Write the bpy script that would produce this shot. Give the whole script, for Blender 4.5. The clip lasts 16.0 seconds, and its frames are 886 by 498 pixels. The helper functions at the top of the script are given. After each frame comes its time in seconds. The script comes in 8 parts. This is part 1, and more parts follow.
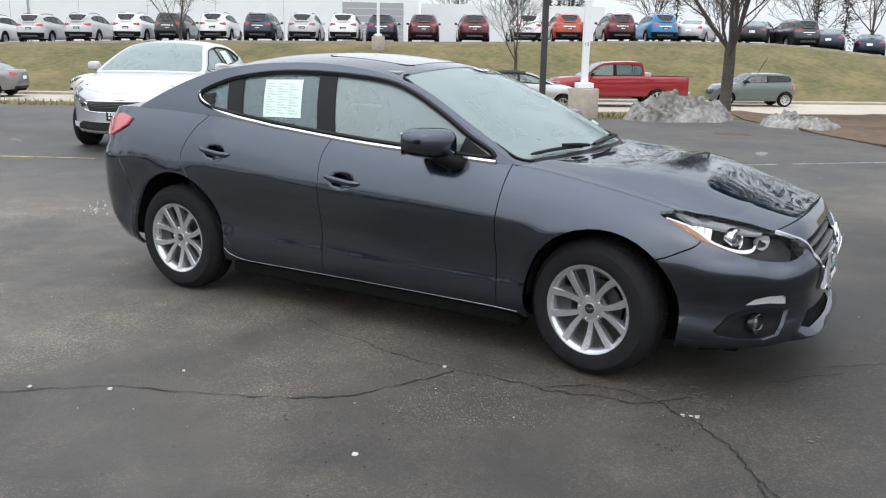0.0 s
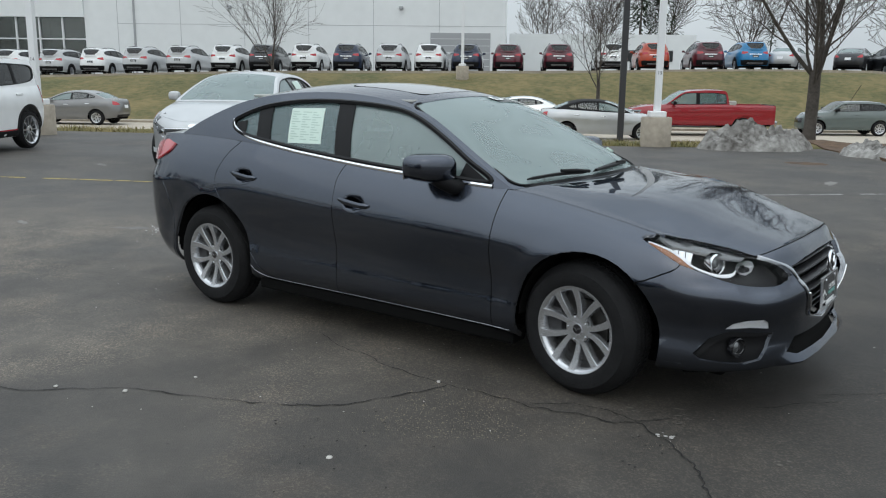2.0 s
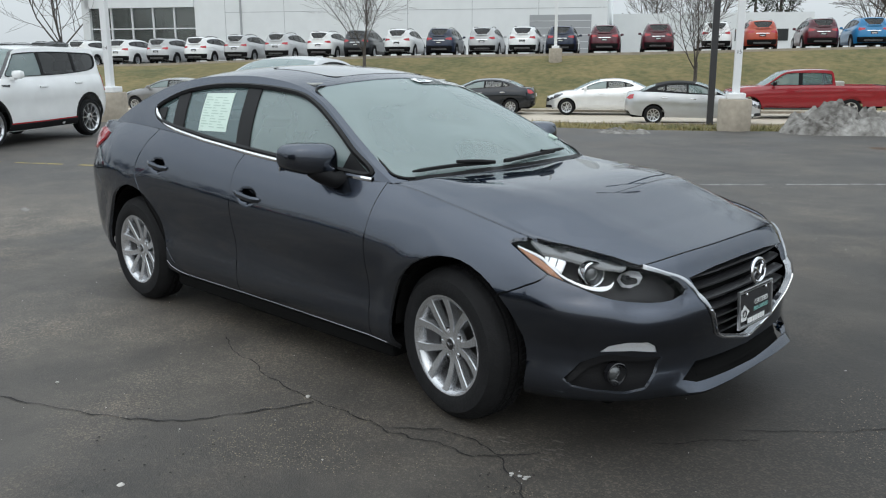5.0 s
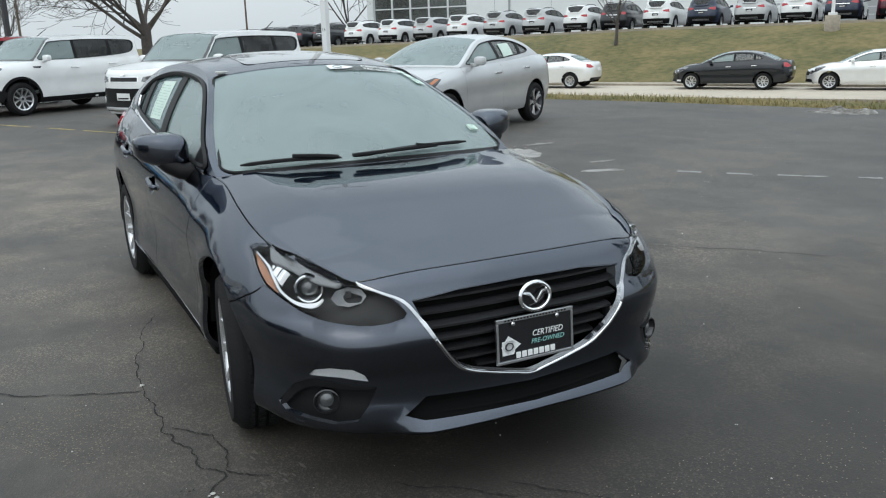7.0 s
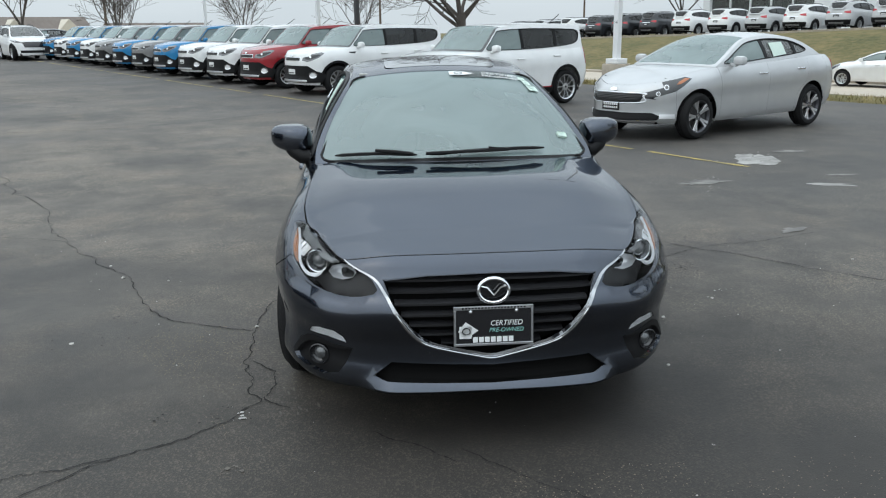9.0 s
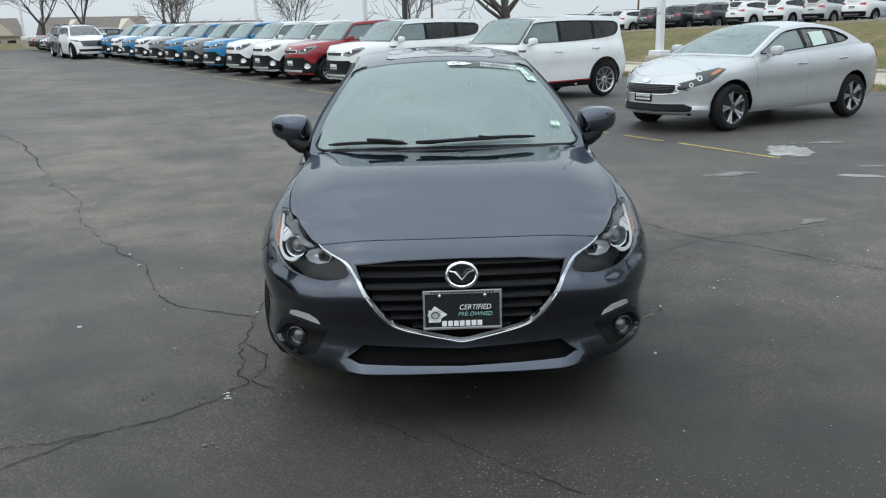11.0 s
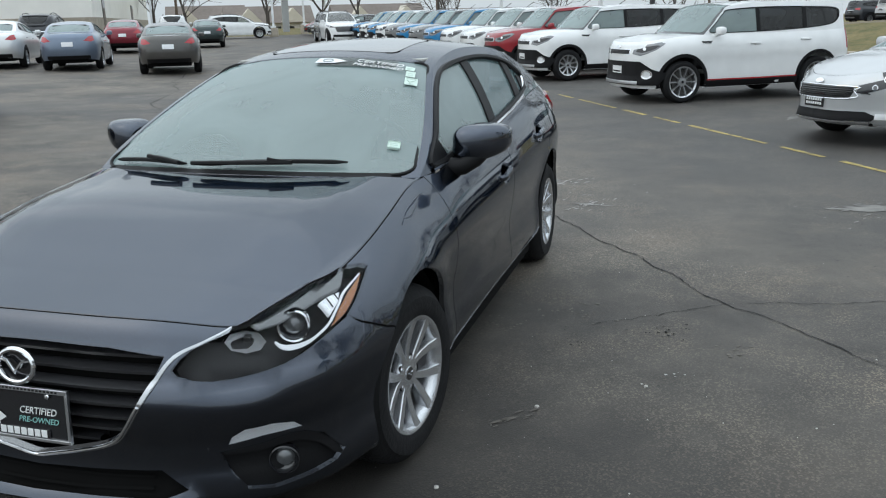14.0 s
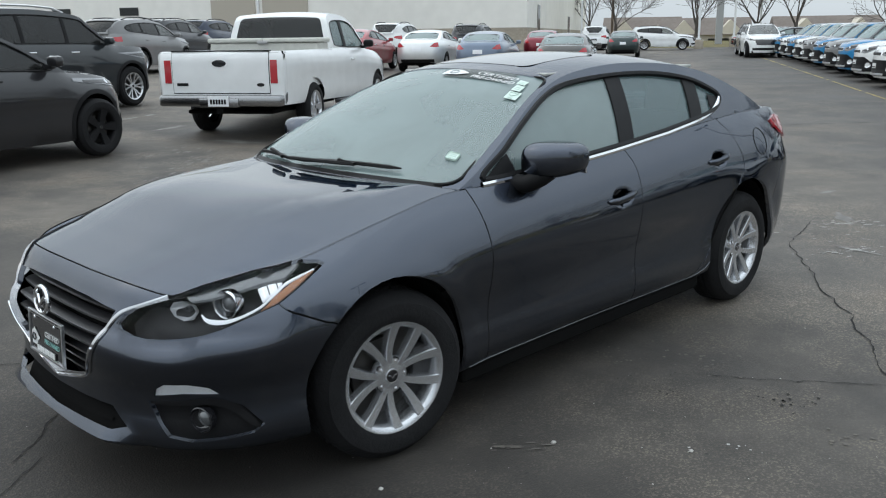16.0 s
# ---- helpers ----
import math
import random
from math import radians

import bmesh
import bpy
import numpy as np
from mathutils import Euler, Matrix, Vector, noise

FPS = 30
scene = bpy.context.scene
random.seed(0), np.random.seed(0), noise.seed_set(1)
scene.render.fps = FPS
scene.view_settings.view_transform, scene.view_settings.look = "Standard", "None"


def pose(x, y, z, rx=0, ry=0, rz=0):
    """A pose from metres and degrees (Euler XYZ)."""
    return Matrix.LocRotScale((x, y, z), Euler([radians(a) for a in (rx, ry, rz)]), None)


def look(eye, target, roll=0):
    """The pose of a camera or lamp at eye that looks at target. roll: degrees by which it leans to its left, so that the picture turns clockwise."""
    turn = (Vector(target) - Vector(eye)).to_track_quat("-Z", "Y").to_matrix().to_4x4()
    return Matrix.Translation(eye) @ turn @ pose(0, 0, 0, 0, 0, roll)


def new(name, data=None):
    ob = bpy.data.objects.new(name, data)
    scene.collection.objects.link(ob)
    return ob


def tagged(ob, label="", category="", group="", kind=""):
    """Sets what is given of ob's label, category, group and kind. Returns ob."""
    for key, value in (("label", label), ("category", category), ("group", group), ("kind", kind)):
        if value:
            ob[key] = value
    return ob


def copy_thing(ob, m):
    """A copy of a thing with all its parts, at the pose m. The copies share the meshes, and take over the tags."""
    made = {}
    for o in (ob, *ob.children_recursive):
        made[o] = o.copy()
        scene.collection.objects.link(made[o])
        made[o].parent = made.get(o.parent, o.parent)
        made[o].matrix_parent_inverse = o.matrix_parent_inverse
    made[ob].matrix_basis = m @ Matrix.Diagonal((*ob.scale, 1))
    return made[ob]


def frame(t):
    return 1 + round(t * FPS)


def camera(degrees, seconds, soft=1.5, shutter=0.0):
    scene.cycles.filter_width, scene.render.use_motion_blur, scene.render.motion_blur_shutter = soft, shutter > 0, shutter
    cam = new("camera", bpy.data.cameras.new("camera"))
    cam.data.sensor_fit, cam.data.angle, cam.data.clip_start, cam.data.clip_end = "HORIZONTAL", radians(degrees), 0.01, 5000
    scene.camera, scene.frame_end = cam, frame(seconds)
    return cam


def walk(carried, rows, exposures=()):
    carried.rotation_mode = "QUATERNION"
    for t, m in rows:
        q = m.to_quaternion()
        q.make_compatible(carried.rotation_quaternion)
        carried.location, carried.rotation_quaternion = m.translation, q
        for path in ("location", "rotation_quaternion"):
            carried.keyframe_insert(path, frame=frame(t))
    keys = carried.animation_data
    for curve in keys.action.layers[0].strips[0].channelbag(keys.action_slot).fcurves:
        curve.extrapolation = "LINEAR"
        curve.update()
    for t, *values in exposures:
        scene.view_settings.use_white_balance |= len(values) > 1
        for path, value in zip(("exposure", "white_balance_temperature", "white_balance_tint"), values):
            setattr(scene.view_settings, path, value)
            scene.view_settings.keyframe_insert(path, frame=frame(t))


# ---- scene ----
cam = camera(55.2, 16.0, 1.15)
PATH = [
    (0, (2.64, -4.479, 1.516), (1.669, -2.795, 1.049), 1.0),
    (0.5, (2.949, -4.402, 1.497), (1.898, -2.76, 1.05), 1.4),
    (1, (3.105, -4.392, 1.523), (2.008, -2.776, 1.093), 0.9),
    (1.5, (3.132, -4.407, 1.528), (2, -2.808, 1.126), 0.8),
    (2, (3.13, -4.395, 1.528), (1.975, -2.813, 1.122), 0.7),
    (2.5, (3.125, -4.385, 1.523), (1.985, -2.795, 1.11), 0.5),
    (3, (3.066, -4.4, 1.52), (1.958, -2.789, 1.099), -0.1),
    (3.5, (3.055, -4.316, 1.511), (1.929, -2.717, 1.093), -1.5),
    (4, (3.273, -4.012, 1.496), (2.129, -2.427, 1.073), -1.2),
    (4.2, (3.351, -3.878, 1.496), (2.179, -2.314, 1.071), -0.7),
    (6.3, (4.323, -2.195, 1.531), (2.691, -1.137, 1.064), -1.4),
    (6.5, (4.436, -1.998, 1.511), (2.775, -0.987, 1.042), -1.4),
    (7, (4.602, -1.539, 1.53), (2.876, -0.655, 1.04), -1.6),
    (7.5, (4.642, -1.102, 1.554), (2.833, -0.421, 1.042), -0.4),
    (8, (4.822, -0.73, 1.577), (2.946, -0.304, 1.029), -0.2),
    (8.5, (5.103, -0.585, 1.612), (3.192, -0.327, 1.084), -0.6),
    (9, (5.383, -0.472, 1.642), (3.455, -0.3, 1.137), -0.7),
    (9.2, (5.478, -0.39, 1.644), (3.547, -0.253, 1.142), -0.4),
    (11.5, (5.461, -0.076, 1.602), (3.529, -0.076, 1.086), -2.0),
    (12, (5.16, 0.116, 1.587), (3.228, 0.057, 1.072), -2.5),
    (12.5, (4.919, 0.519, 1.56), (2.988, 0.445, 1.047), -2.4),
    (13, (4.645, 0.941, 1.562), (2.723, 0.77, 1.037), -1.8),
    (13.5, (4.297, 1.312, 1.566), (2.399, 0.969, 1.038), -1.8),
    (14, (4.034, 1.793, 1.565), (2.19, 1.228, 1.038), -1.4),
    (14.5, (3.707, 2.094, 1.528), (1.975, 1.233, 1.019), -0.8),
    (15, (3.397, 2.366, 1.546), (1.844, 1.212, 1.036), -1.0),
    (15.5, (3.232, 2.739, 1.558), (1.822, 1.405, 1.073), -0.4),
    (16, (3.291, 3.07, 1.549), (1.928, 1.689, 1.063), -0.7),
]
walk(cam, [(t, look(eye, target, roll)) for t, eye, target, roll in PATH],
     [(0, 0.42, 6450, 10), (0.55, 0.38, 6400, 9), (1.4, -0.15, 6300, 6), (2.5, -0.18, 6320, 5), (4.0, -0.05, 6370, 6), (7.0, 0.02, 6300, 4), (8.0, 0.22, 6250, 4), (8.5, 0.23, 6230, 4), (9.0, 0.03, 6230, 4), (12.0, 0.06, 6220, 4), (13.5, -0.04, 6200, 4), (16.0, -0.02, 6250, 5)])

# ---- world and light: overcast afternoon ----
world = bpy.data.worlds.new("overcast_sky")
scene.world = world
world.use_nodes = True
wn, wl = world.node_tree.nodes, world.node_tree.links
sky = wn.new("ShaderNodeTexSky")
sky.sky_type, sky.sun_disc = "NISHITA", False
SUN_UP, SUN_ROUND = radians(48), radians(150)
sky.sun_elevation, sky.sun_rotation = SUN_UP, SUN_ROUND
sky.air_density, sky.dust_density, sky.ozone_density = 1.0, 4.0, 1.0
cloud = wn.new("ShaderNodeTexNoise")
cloud.inputs["Scale"].default_value, cloud.inputs["Detail"].default_value = 2.2, 6
ramp = wn.new("ShaderNodeValToRGB")
ramp.color_ramp.elements[0].position, ramp.color_ramp.elements[0].color = 0.35, (7.9, 8.4, 9.0, 1)
ramp.color_ramp.elements[1].position, ramp.color_ramp.elements[1].color = 0.7, (9.0, 9.4, 9.9, 1)
wmix = wn.new("ShaderNodeMixRGB")
wmix.inputs[0].default_value = 0.88
stretch = wn.new("ShaderNodeMapping")
stretch.inputs["Scale"].default_value = (1, 1, 3.5)
wco = wn.new("ShaderNodeTexCoord")
wl.new(wco.outputs["Generated"], stretch.inputs["Vector"])
wl.new(stretch.outputs["Vector"], cloud.inputs["Vector"])
wl.new(cloud.outputs["Fac"], ramp.inputs["Fac"])
wl.new(sky.outputs["Color"], wmix.inputs[1])
wl.new(ramp.outputs["Color"], wmix.inputs[2])
# an overcast sky is brighter overhead than at the horizon
up = wn.new("ShaderNodeSeparateXYZ")
wl.new(wco.outputs["Generated"], up.inputs[0])
lift_up = wn.new("ShaderNodeMapRange")
lift_up.inputs["From Min"].default_value, lift_up.inputs["From Max"].default_value = 0.0, 1.0
lift_up.inputs["To Min"].default_value, lift_up.inputs["To Max"].default_value = 0.85, 2.1
wl.new(up.outputs["Z"], lift_up.inputs["Value"])
grade = wn.new("ShaderNodeVectorMath")
grade.operation = "SCALE"
wl.new(wmix.outputs["Color"], grade.inputs[0]), wl.new(lift_up.outputs[0], grade.inputs["Scale"])
wl.new(grade.outputs[0], wn["Background"].inputs["Color"])
wn["Background"].inputs["Strength"].default_value = 0.1
sun = new("sun", bpy.data.lights.new("sun", "SUN"))
sun.data.energy, sun.data.angle, sun.data.color = 0.5, radians(130), (1.0, 0.96, 0.9)
sun.matrix_world = pose(0, 0, 30, 42, 0, 30)


# ---- materials ----
def material(name, color, rough=0.6, metal=0.0, vary=0.15, scale=6.0, bump=0.0, bump_scale=None, coat=0.0, color2=None, spec=0.5):
    """A surface with two scales of colour variation and a fine relief, in object space."""
    m = bpy.data.materials.new(name)
    m.use_nodes = True
    nt = m.node_tree
    n, l = nt.nodes, nt.links
    b = n["Principled BSDF"]
    b.inputs["Roughness"].default_value, b.inputs["Metallic"].default_value = rough, metal
    b.inputs["Coat Weight"].default_value, b.inputs["Coat Roughness"].default_value = coat, 0.03
    b.inputs["Specular IOR Level"].default_value = spec
    co = n.new("ShaderNodeTexCoord")
    big, fine = n.new("ShaderNodeTexNoise"), n.new("ShaderNodeTexNoise")
    for node, s in ((big, scale * 0.15), (fine, scale)):
        node.inputs["Scale"].default_value, node.inputs["Detail"].default_value = s, 5
        l.new(co.outputs["Object"], node.inputs["Vector"])
    both = n.new("ShaderNodeMath")
    both.operation = "ADD"
    l.new(big.outputs["Fac"], both.inputs[0]), l.new(fine.outputs["Fac"], both.inputs[1])
    r = n.new("ShaderNodeMapRange")
    r.inputs["From Min"].default_value, r.inputs["From Max"].default_value = 0.7, 1.3
    l.new(both.outputs[0], r.inputs["Value"])
    mix = n.new("ShaderNodeMixRGB")
    c2 = color2 or tuple(c * (1 - vary) for c in color)
    mix.inputs[1].default_value, mix.inputs[2].default_value = (*color, 1), (*c2, 1)
    l.new(r.outputs[0], mix.inputs[0])
    l.new(mix.outputs[0], b.inputs["Base Color"])
    if bump:
        tex, bp = n.new("ShaderNodeTexNoise"), n.new("ShaderNodeBump")
        tex.inputs["Scale"].default_value, tex.inputs["Detail"].default_value = bump_scale or scale * 4, 4
        bp.inputs["Strength"].default_value, bp.inputs["Distance"].default_value = bump, 0.02
        l.new(co.outputs["Object"], tex.inputs["Vector"]), l.new(tex.outputs["Fac"], bp.inputs["Height"])
        l.new(bp.outputs["Normal"], b.inputs["Normal"])
    return m


def plain(name, color, rough=0.5, metal=0.0, coat=0.0, emit=0.0):
    m = bpy.data.materials.new(name)
    m.use_nodes = True
    b = m.node_tree.nodes["Principled BSDF"]
    b.inputs["Base Color"].default_value = (*color, 1)
    b.inputs["Roughness"].default_value, b.inputs["Metallic"].default_value = rough, metal
    b.inputs["Coat Weight"].default_value, b.inputs["Coat Roughness"].default_value = coat, 0.03
    return m


def paint(name, flake=0.0, own=None, rough=(0.26, 0.42)):
    """Car paint: the object's own colour under clear coat, with a faint flake."""
    m = plain(name, own or (0.5, 0.5, 0.5), 0.42, flake, 1.0)
    n, l = m.node_tree.nodes, m.node_tree.links
    b = n["Principled BSDF"]
    b.inputs["Coat Roughness"].default_value = 0.025
    b.inputs["Specular IOR Level"].default_value = 0.2
    info = n.new("ShaderNodeObjectInfo")
    co, tex, mr, mix = n.new("ShaderNodeTexCoord"), n.new("ShaderNodeTexNoise"), n.new("ShaderNodeMapRange"), n.new("ShaderNodeMixRGB")
    tex.inputs["Scale"].default_value, tex.inputs["Detail"].default_value = 3.0, 8
    mr.inputs["To Min"].default_value, mr.inputs["To Max"].default_value = 0.86, 1.1
    mix.blend_type, mix.inputs[0].default_value = "MULTIPLY", 1.0
    l.new(co.outputs["Object"], tex.inputs["Vector"]), l.new(tex.outputs["Fac"], mr.inputs["Value"])
    l.new(mr.outputs[0], mix.inputs[2])
    if own:
        mix.inputs[1].default_value = (*own, 1)
    else:
        l.new(info.outputs["Color"], mix.inputs[1])
    l.new(mix.outputs[0], b.inputs["Base Color"])
    dust = n.new("ShaderNodeMapRange")
    dust.inputs["To Min"].default_value, dust.inputs["To Max"].default_value = rough
    l.new(tex.outputs["Fac"], dust.inputs["Value"]), l.new(dust.outputs[0], b.inputs["Roughness"])
    return m


def glass(name, tint, gloss=1.5, haze=0.0, dust=(0.6, 0.62, 0.6)):
    """Thin sheet glass: tinted see-through with a Fresnel gloss."""
    m = bpy.data.materials.new(name)
    m.use_nodes = True
    n, l = m.node_tree.nodes, m.node_tree.links
    n.remove(n["Principled BSDF"])
    clear, shine, fres, mix = n.new("ShaderNodeBsdfTransparent"), n.new("ShaderNodeBsdfGlossy"), n.new("ShaderNodeFresnel"), n.new("ShaderNodeMixShader")
    clear.inputs["Color"].default_value = (*tint, 1)
    shine.inputs["Roughness"].default_value = 0.08
    fres.inputs["IOR"].default_value = gloss
    l.new(fres.outputs[0], mix.inputs[0]), l.new(clear.outputs[0], mix.inputs[1]), l.new(shine.outputs[0], mix.inputs[2])
    # pale film: some dust, and reflected sky painted into its colour and strength
    film, dusty_sheen = n.new("ShaderNodeBsdfDiffuse"), n.new("ShaderNodeMixShader")
    film.inputs["Color"].default_value = (*dust, 1)
    dusty_sheen.inputs[0].default_value = haze
    if haze > 0.2:
        co, smear, mr = n.new("ShaderNodeTexCoord"), n.new("ShaderNodeTexNoise"), n.new("ShaderNodeMapRange")
        smear.inputs["Scale"].default_value, smear.inputs["Detail"].default_value, smear.inputs["Distortion"].default_value = 2.4, 4, 0.8
        mr.inputs["From Min"].default_value, mr.inputs["From Max"].default_value, mr.inputs["To Min"].default_value, mr.inputs["To Max"].default_value = 0.32, 0.68, haze * 0.9, haze * 1.1
        l.new(co.outputs["Object"], smear.inputs["Vector"]), l.new(smear.outputs["Fac"], mr.inputs["Value"]), l.new(mr.outputs[0], dusty_sheen.inputs[0])
    l.new(mix.outputs[0], dusty_sheen.inputs[1]), l.new(film.outputs[0], dusty_sheen.inputs[2])
    l.new(dusty_sheen.outputs[0], n["Material Output"].inputs["Surface"])
    return m


HERO_PAINT = paint("grey_metallic_paint", 1.0, (0.047, 0.0575, 0.08), (0.17, 0.27))
HERO_PAINT.node_tree.nodes["Principled BSDF"].inputs["Coat IOR"].default_value = 1.6
HERO_PAINT.node_tree.nodes["Principled BSDF"].inputs["Specular Tint"].default_value = (0.31, 0.33, 0.37, 1)
PAINT, FLAKE = paint("car_paint"), paint("metallic_car_paint", 0.5)
GLASS = glass("car_glass", (0.46, 0.52, 0.5), 1.85, 0.1)
SCREEN_GLASS = glass("screen_glass", (0.56, 0.63, 0.62), 1.95, 0.25, (0.58, 0.74, 0.73))
SIDE_GLASS = glass("side_glass", (0.4, 0.5, 0.51), 1.72, 0.2, (0.38, 0.54, 0.56))
DARK_GLASS = glass("tinted_glass", (0.12, 0.13, 0.14), 1.5, 0.02)
LAMP_GLASS = glass("lamp_lens", (0.95, 0.955, 0.96), 1.2)
RED_LENS = plain("red_lens", (0.42, 0.02, 0.03), 0.12, 0, 1)
AMBER = plain("amber_lens", (0.3, 0.1, 0.02), 0.15, 0, 1)
CHROME = plain("chrome", (0.8, 0.81, 0.83), 0.07, 1)
SILVER = plain("silver_alloy", (0.66, 0.67, 0.69), 0.28, 1)
ALLOY = plain("painted_alloy", (0.6, 0.61, 0.63), 0.27, 0.85)
DARK_ALLOY = plain("dark_alloy", (0.09, 0.09, 0.1), 0.35, 0.8)
RUBBER = material("tyre_rubber", (0.016, 0.016, 0.017), 0.8, 0, 0.35, 20, 0.2, spec=0.2)
BLACK = material("black_plastic", (0.009, 0.009, 0.01), 0.5, 0, 0.2, 30, 0.05, spec=0.18)
GLOSS_BLACK = plain("gloss_black", (0.012, 0.012, 0.014), 0.12, 0, 0.6)
UNDER = plain("underbody", (0.006, 0.006, 0.006), 0.95)
UNDER.node_tree.nodes["Principled BSDF"].inputs["Specular IOR Level"].default_value = 0.1
CLOTH = material("seat_cloth", (0.07, 0.07, 0.072), 0.9, 0, 0.3, 60, 0.2)
TRIM_GREY = material("dashboard_plastic", (0.045, 0.045, 0.048), 0.6, 0, 0.2, 40, 0.1)
LIGHT_TRIM = material("light_interior_trim", (0.45, 0.45, 0.43), 0.8, 0, 0.15, 20)
WHITE = plain("white_print", (0.75, 0.76, 0.76), 0.5)
PAPER = material("sticker_paper", (0.6, 0.72, 0.65), 0.6, 0, 0.08, 12)
INK = plain("grey_green_ink", (0.4, 0.52, 0.46), 0.6)
DISC = plain("brake_disc", (0.1, 0.097, 0.093), 0.5, 0.8)
SILVER_LAMP = plain("lamp_reflector", (0.8, 0.81, 0.83), 0.3, 0.55)
GLOW = plain("lamp_white", (0.82, 0.83, 0.85), 0.3)
# pale grey of the highlight painted along the sill
SILL_GLINT = plain("lamp_bowl", (0.3, 0.31, 0.33), 0.2, 0.6)


# ---- building helpers ----
def link(name, verts, faces, mat, parent=None, label="", normals=None, smooth=True):
    me = bpy.data.meshes.new(name)
    me.from_pydata([tuple(v) for v in verts], [], [tuple(f) for f in faces])
    me.materials.append(mat)
    me.polygons.foreach_set("use_smooth", [smooth] * len(me.polygons))
    if normals is not None:
        me.normals_split_custom_set_from_vertices([tuple(v) for v in normals])
    ob = new(name, me)
    ob.parent = parent
    ob.visible_shadow = not mat.name.endswith(("_glass", "_lens"))
    if label:
        ob["label"] = label
    return ob


def part(name, bm, mat, parent=None, label="", smooth=False):
    me = bpy.data.meshes.new(name)
    bmesh.ops.recalc_face_normals(bm, faces=bm.faces)
    bm.to_mesh(me)
    bm.free()
    me.materials.append(mat)
    me.polygons.foreach_set("use_smooth", [smooth] * len(me.polygons))
    if smooth:
        me.set_sharp_from_angle(angle=radians(40))
    ob = new(name, me)
    ob.parent = parent
    if label:
        ob["label"] = label
    return ob


def box(bm, x0, x1, y0, y1, z0, z1, bevel=0.0, m=None):
    """Adds a box, bevelled, to bm; m moves it."""
    r = bmesh.ops.create_cube(bm, size=1)
    vs = r["verts"]
    t = Matrix.LocRotScale(((x0 + x1) / 2, (y0 + y1) / 2, (z0 + z1) / 2), None, (abs(x1 - x0), abs(y1 - y0), abs(z1 - z0)))
    bmesh.ops.transform(bm, matrix=t, verts=vs)
    if bevel:
        es = list({e for v in vs for e in v.link_edges})
        vs = bmesh.ops.bevel(bm, geom=es, offset=bevel, segments=2, profile=0.5, affect="EDGES")["verts"]
        vs = list({v for v in vs})
    if m is not None:
        bmesh.ops.transform(bm, matrix=m, verts=vs)
    return bm


def boxed(*a, **k):
    return box(bmesh.new(), *a, **k)


def lathe(bm, profile, n=32, axis="y", centre=(0, 0, 0)):
    """Turns a profile of (radius, offset along the axis) round the axis."""
    rings = []
    for r, h in profile:
        ring = []
        for k in range(n):
            c, s = math.cos(2 * math.pi * k / n) * r, math.sin(2 * math.pi * k / n) * r
            p = {"y": (c, h, s), "z": (c, s, h), "x": (h, c, s)}[axis]
            ring.append(bm.verts.new(Vector(p) + Vector(centre)))
        rings.append(ring)
    for a, b in zip(rings, rings[1:]):
        for k in range(n):
            bm.faces.new((a[k], a[(k + 1) % n], b[(k + 1) % n], b[k]))
    return rings


def tube(bm, pts, radius, n=8, taper=None):
    """A pipe along points; taper: the radius at each point."""
    pts = [Vector(p) for p in pts]
    rings = []
    for i, p in enumerate(pts):
        d = (pts[min(i + 1, len(pts) - 1)] - pts[max(i - 1, 0)]).normalized()
        a = d.orthogonal().normalized() if i == 0 else (side - d * side.dot(d)).normalized()
        side, b = a, d.cross(a)
        r = taper[i] if taper else radius
        rings.append([bm.verts.new(p + (a * math.cos(2 * math.pi * k / n) + b * math.sin(2 * math.pi * k / n)) * r) for k in range(n)])
    for a, b in zip(rings, rings[1:]):
        for k in range(n):
            bm.faces.new((a[k], a[(k + 1) % n], b[(k + 1) % n], b[k]))
    bm.faces.new(rings[0][::-1]), bm.faces.new(rings[-1])
    return bm


def spline(pts, n=12):
    """A smooth line through points, n steps between each two."""
    p = np.array(pts, float)
    q = np.vstack([2 * p[0] - p[1], p, 2 * p[-1] - p[-2]])
    t = np.linspace(0, 1, n, endpoint=False)[:, None]
    out = [0.5 * (2 * b + (c - a) * t + (2 * a - 5 * b + 4 * c - d) * t**2 + (3 * b - a - 3 * c + d) * t**3) for a, b, c, d in zip(q, q[1:], q[2:], q[3:])]
    return np.vstack(out + [p[-1:]])


def smooth_fn(pts):
    """y over x through points, without overshoot (monotone cubic)."""
    p = np.array(sorted(pts), float)
    x, y = p[:, 0], p[:, 1]
    if len(x) == 2:
        return lambda q: np.interp(q, x, y)
    h, d = np.diff(x), np.diff(y) / np.diff(x)
    m = np.zeros(len(x))
    for i in range(1, len(x) - 1):
        if d[i - 1] * d[i] > 0:
            w1, w2 = 2 * h[i] + h[i - 1], h[i] + 2 * h[i - 1]
            m[i] = (w1 + w2) / (w1 / d[i - 1] + w2 / d[i])
    m[0], m[-1] = d[0], d[-1]

    def f(q):
        q = np.clip(np.asarray(q, float), x[0], x[-1])
        k = np.clip(np.searchsorted(x, q) - 1, 0, len(x) - 2)
        t = (q - x[k]) / h[k]
        return (2 * t**3 - 3 * t**2 + 1) * y[k] + (t**3 - 2 * t**2 + t) * h[k] * m[k] + (3 * t**2 - 2 * t**3) * y[k + 1] + (t**3 - t**2) * h[k] * m[k + 1]

    return f


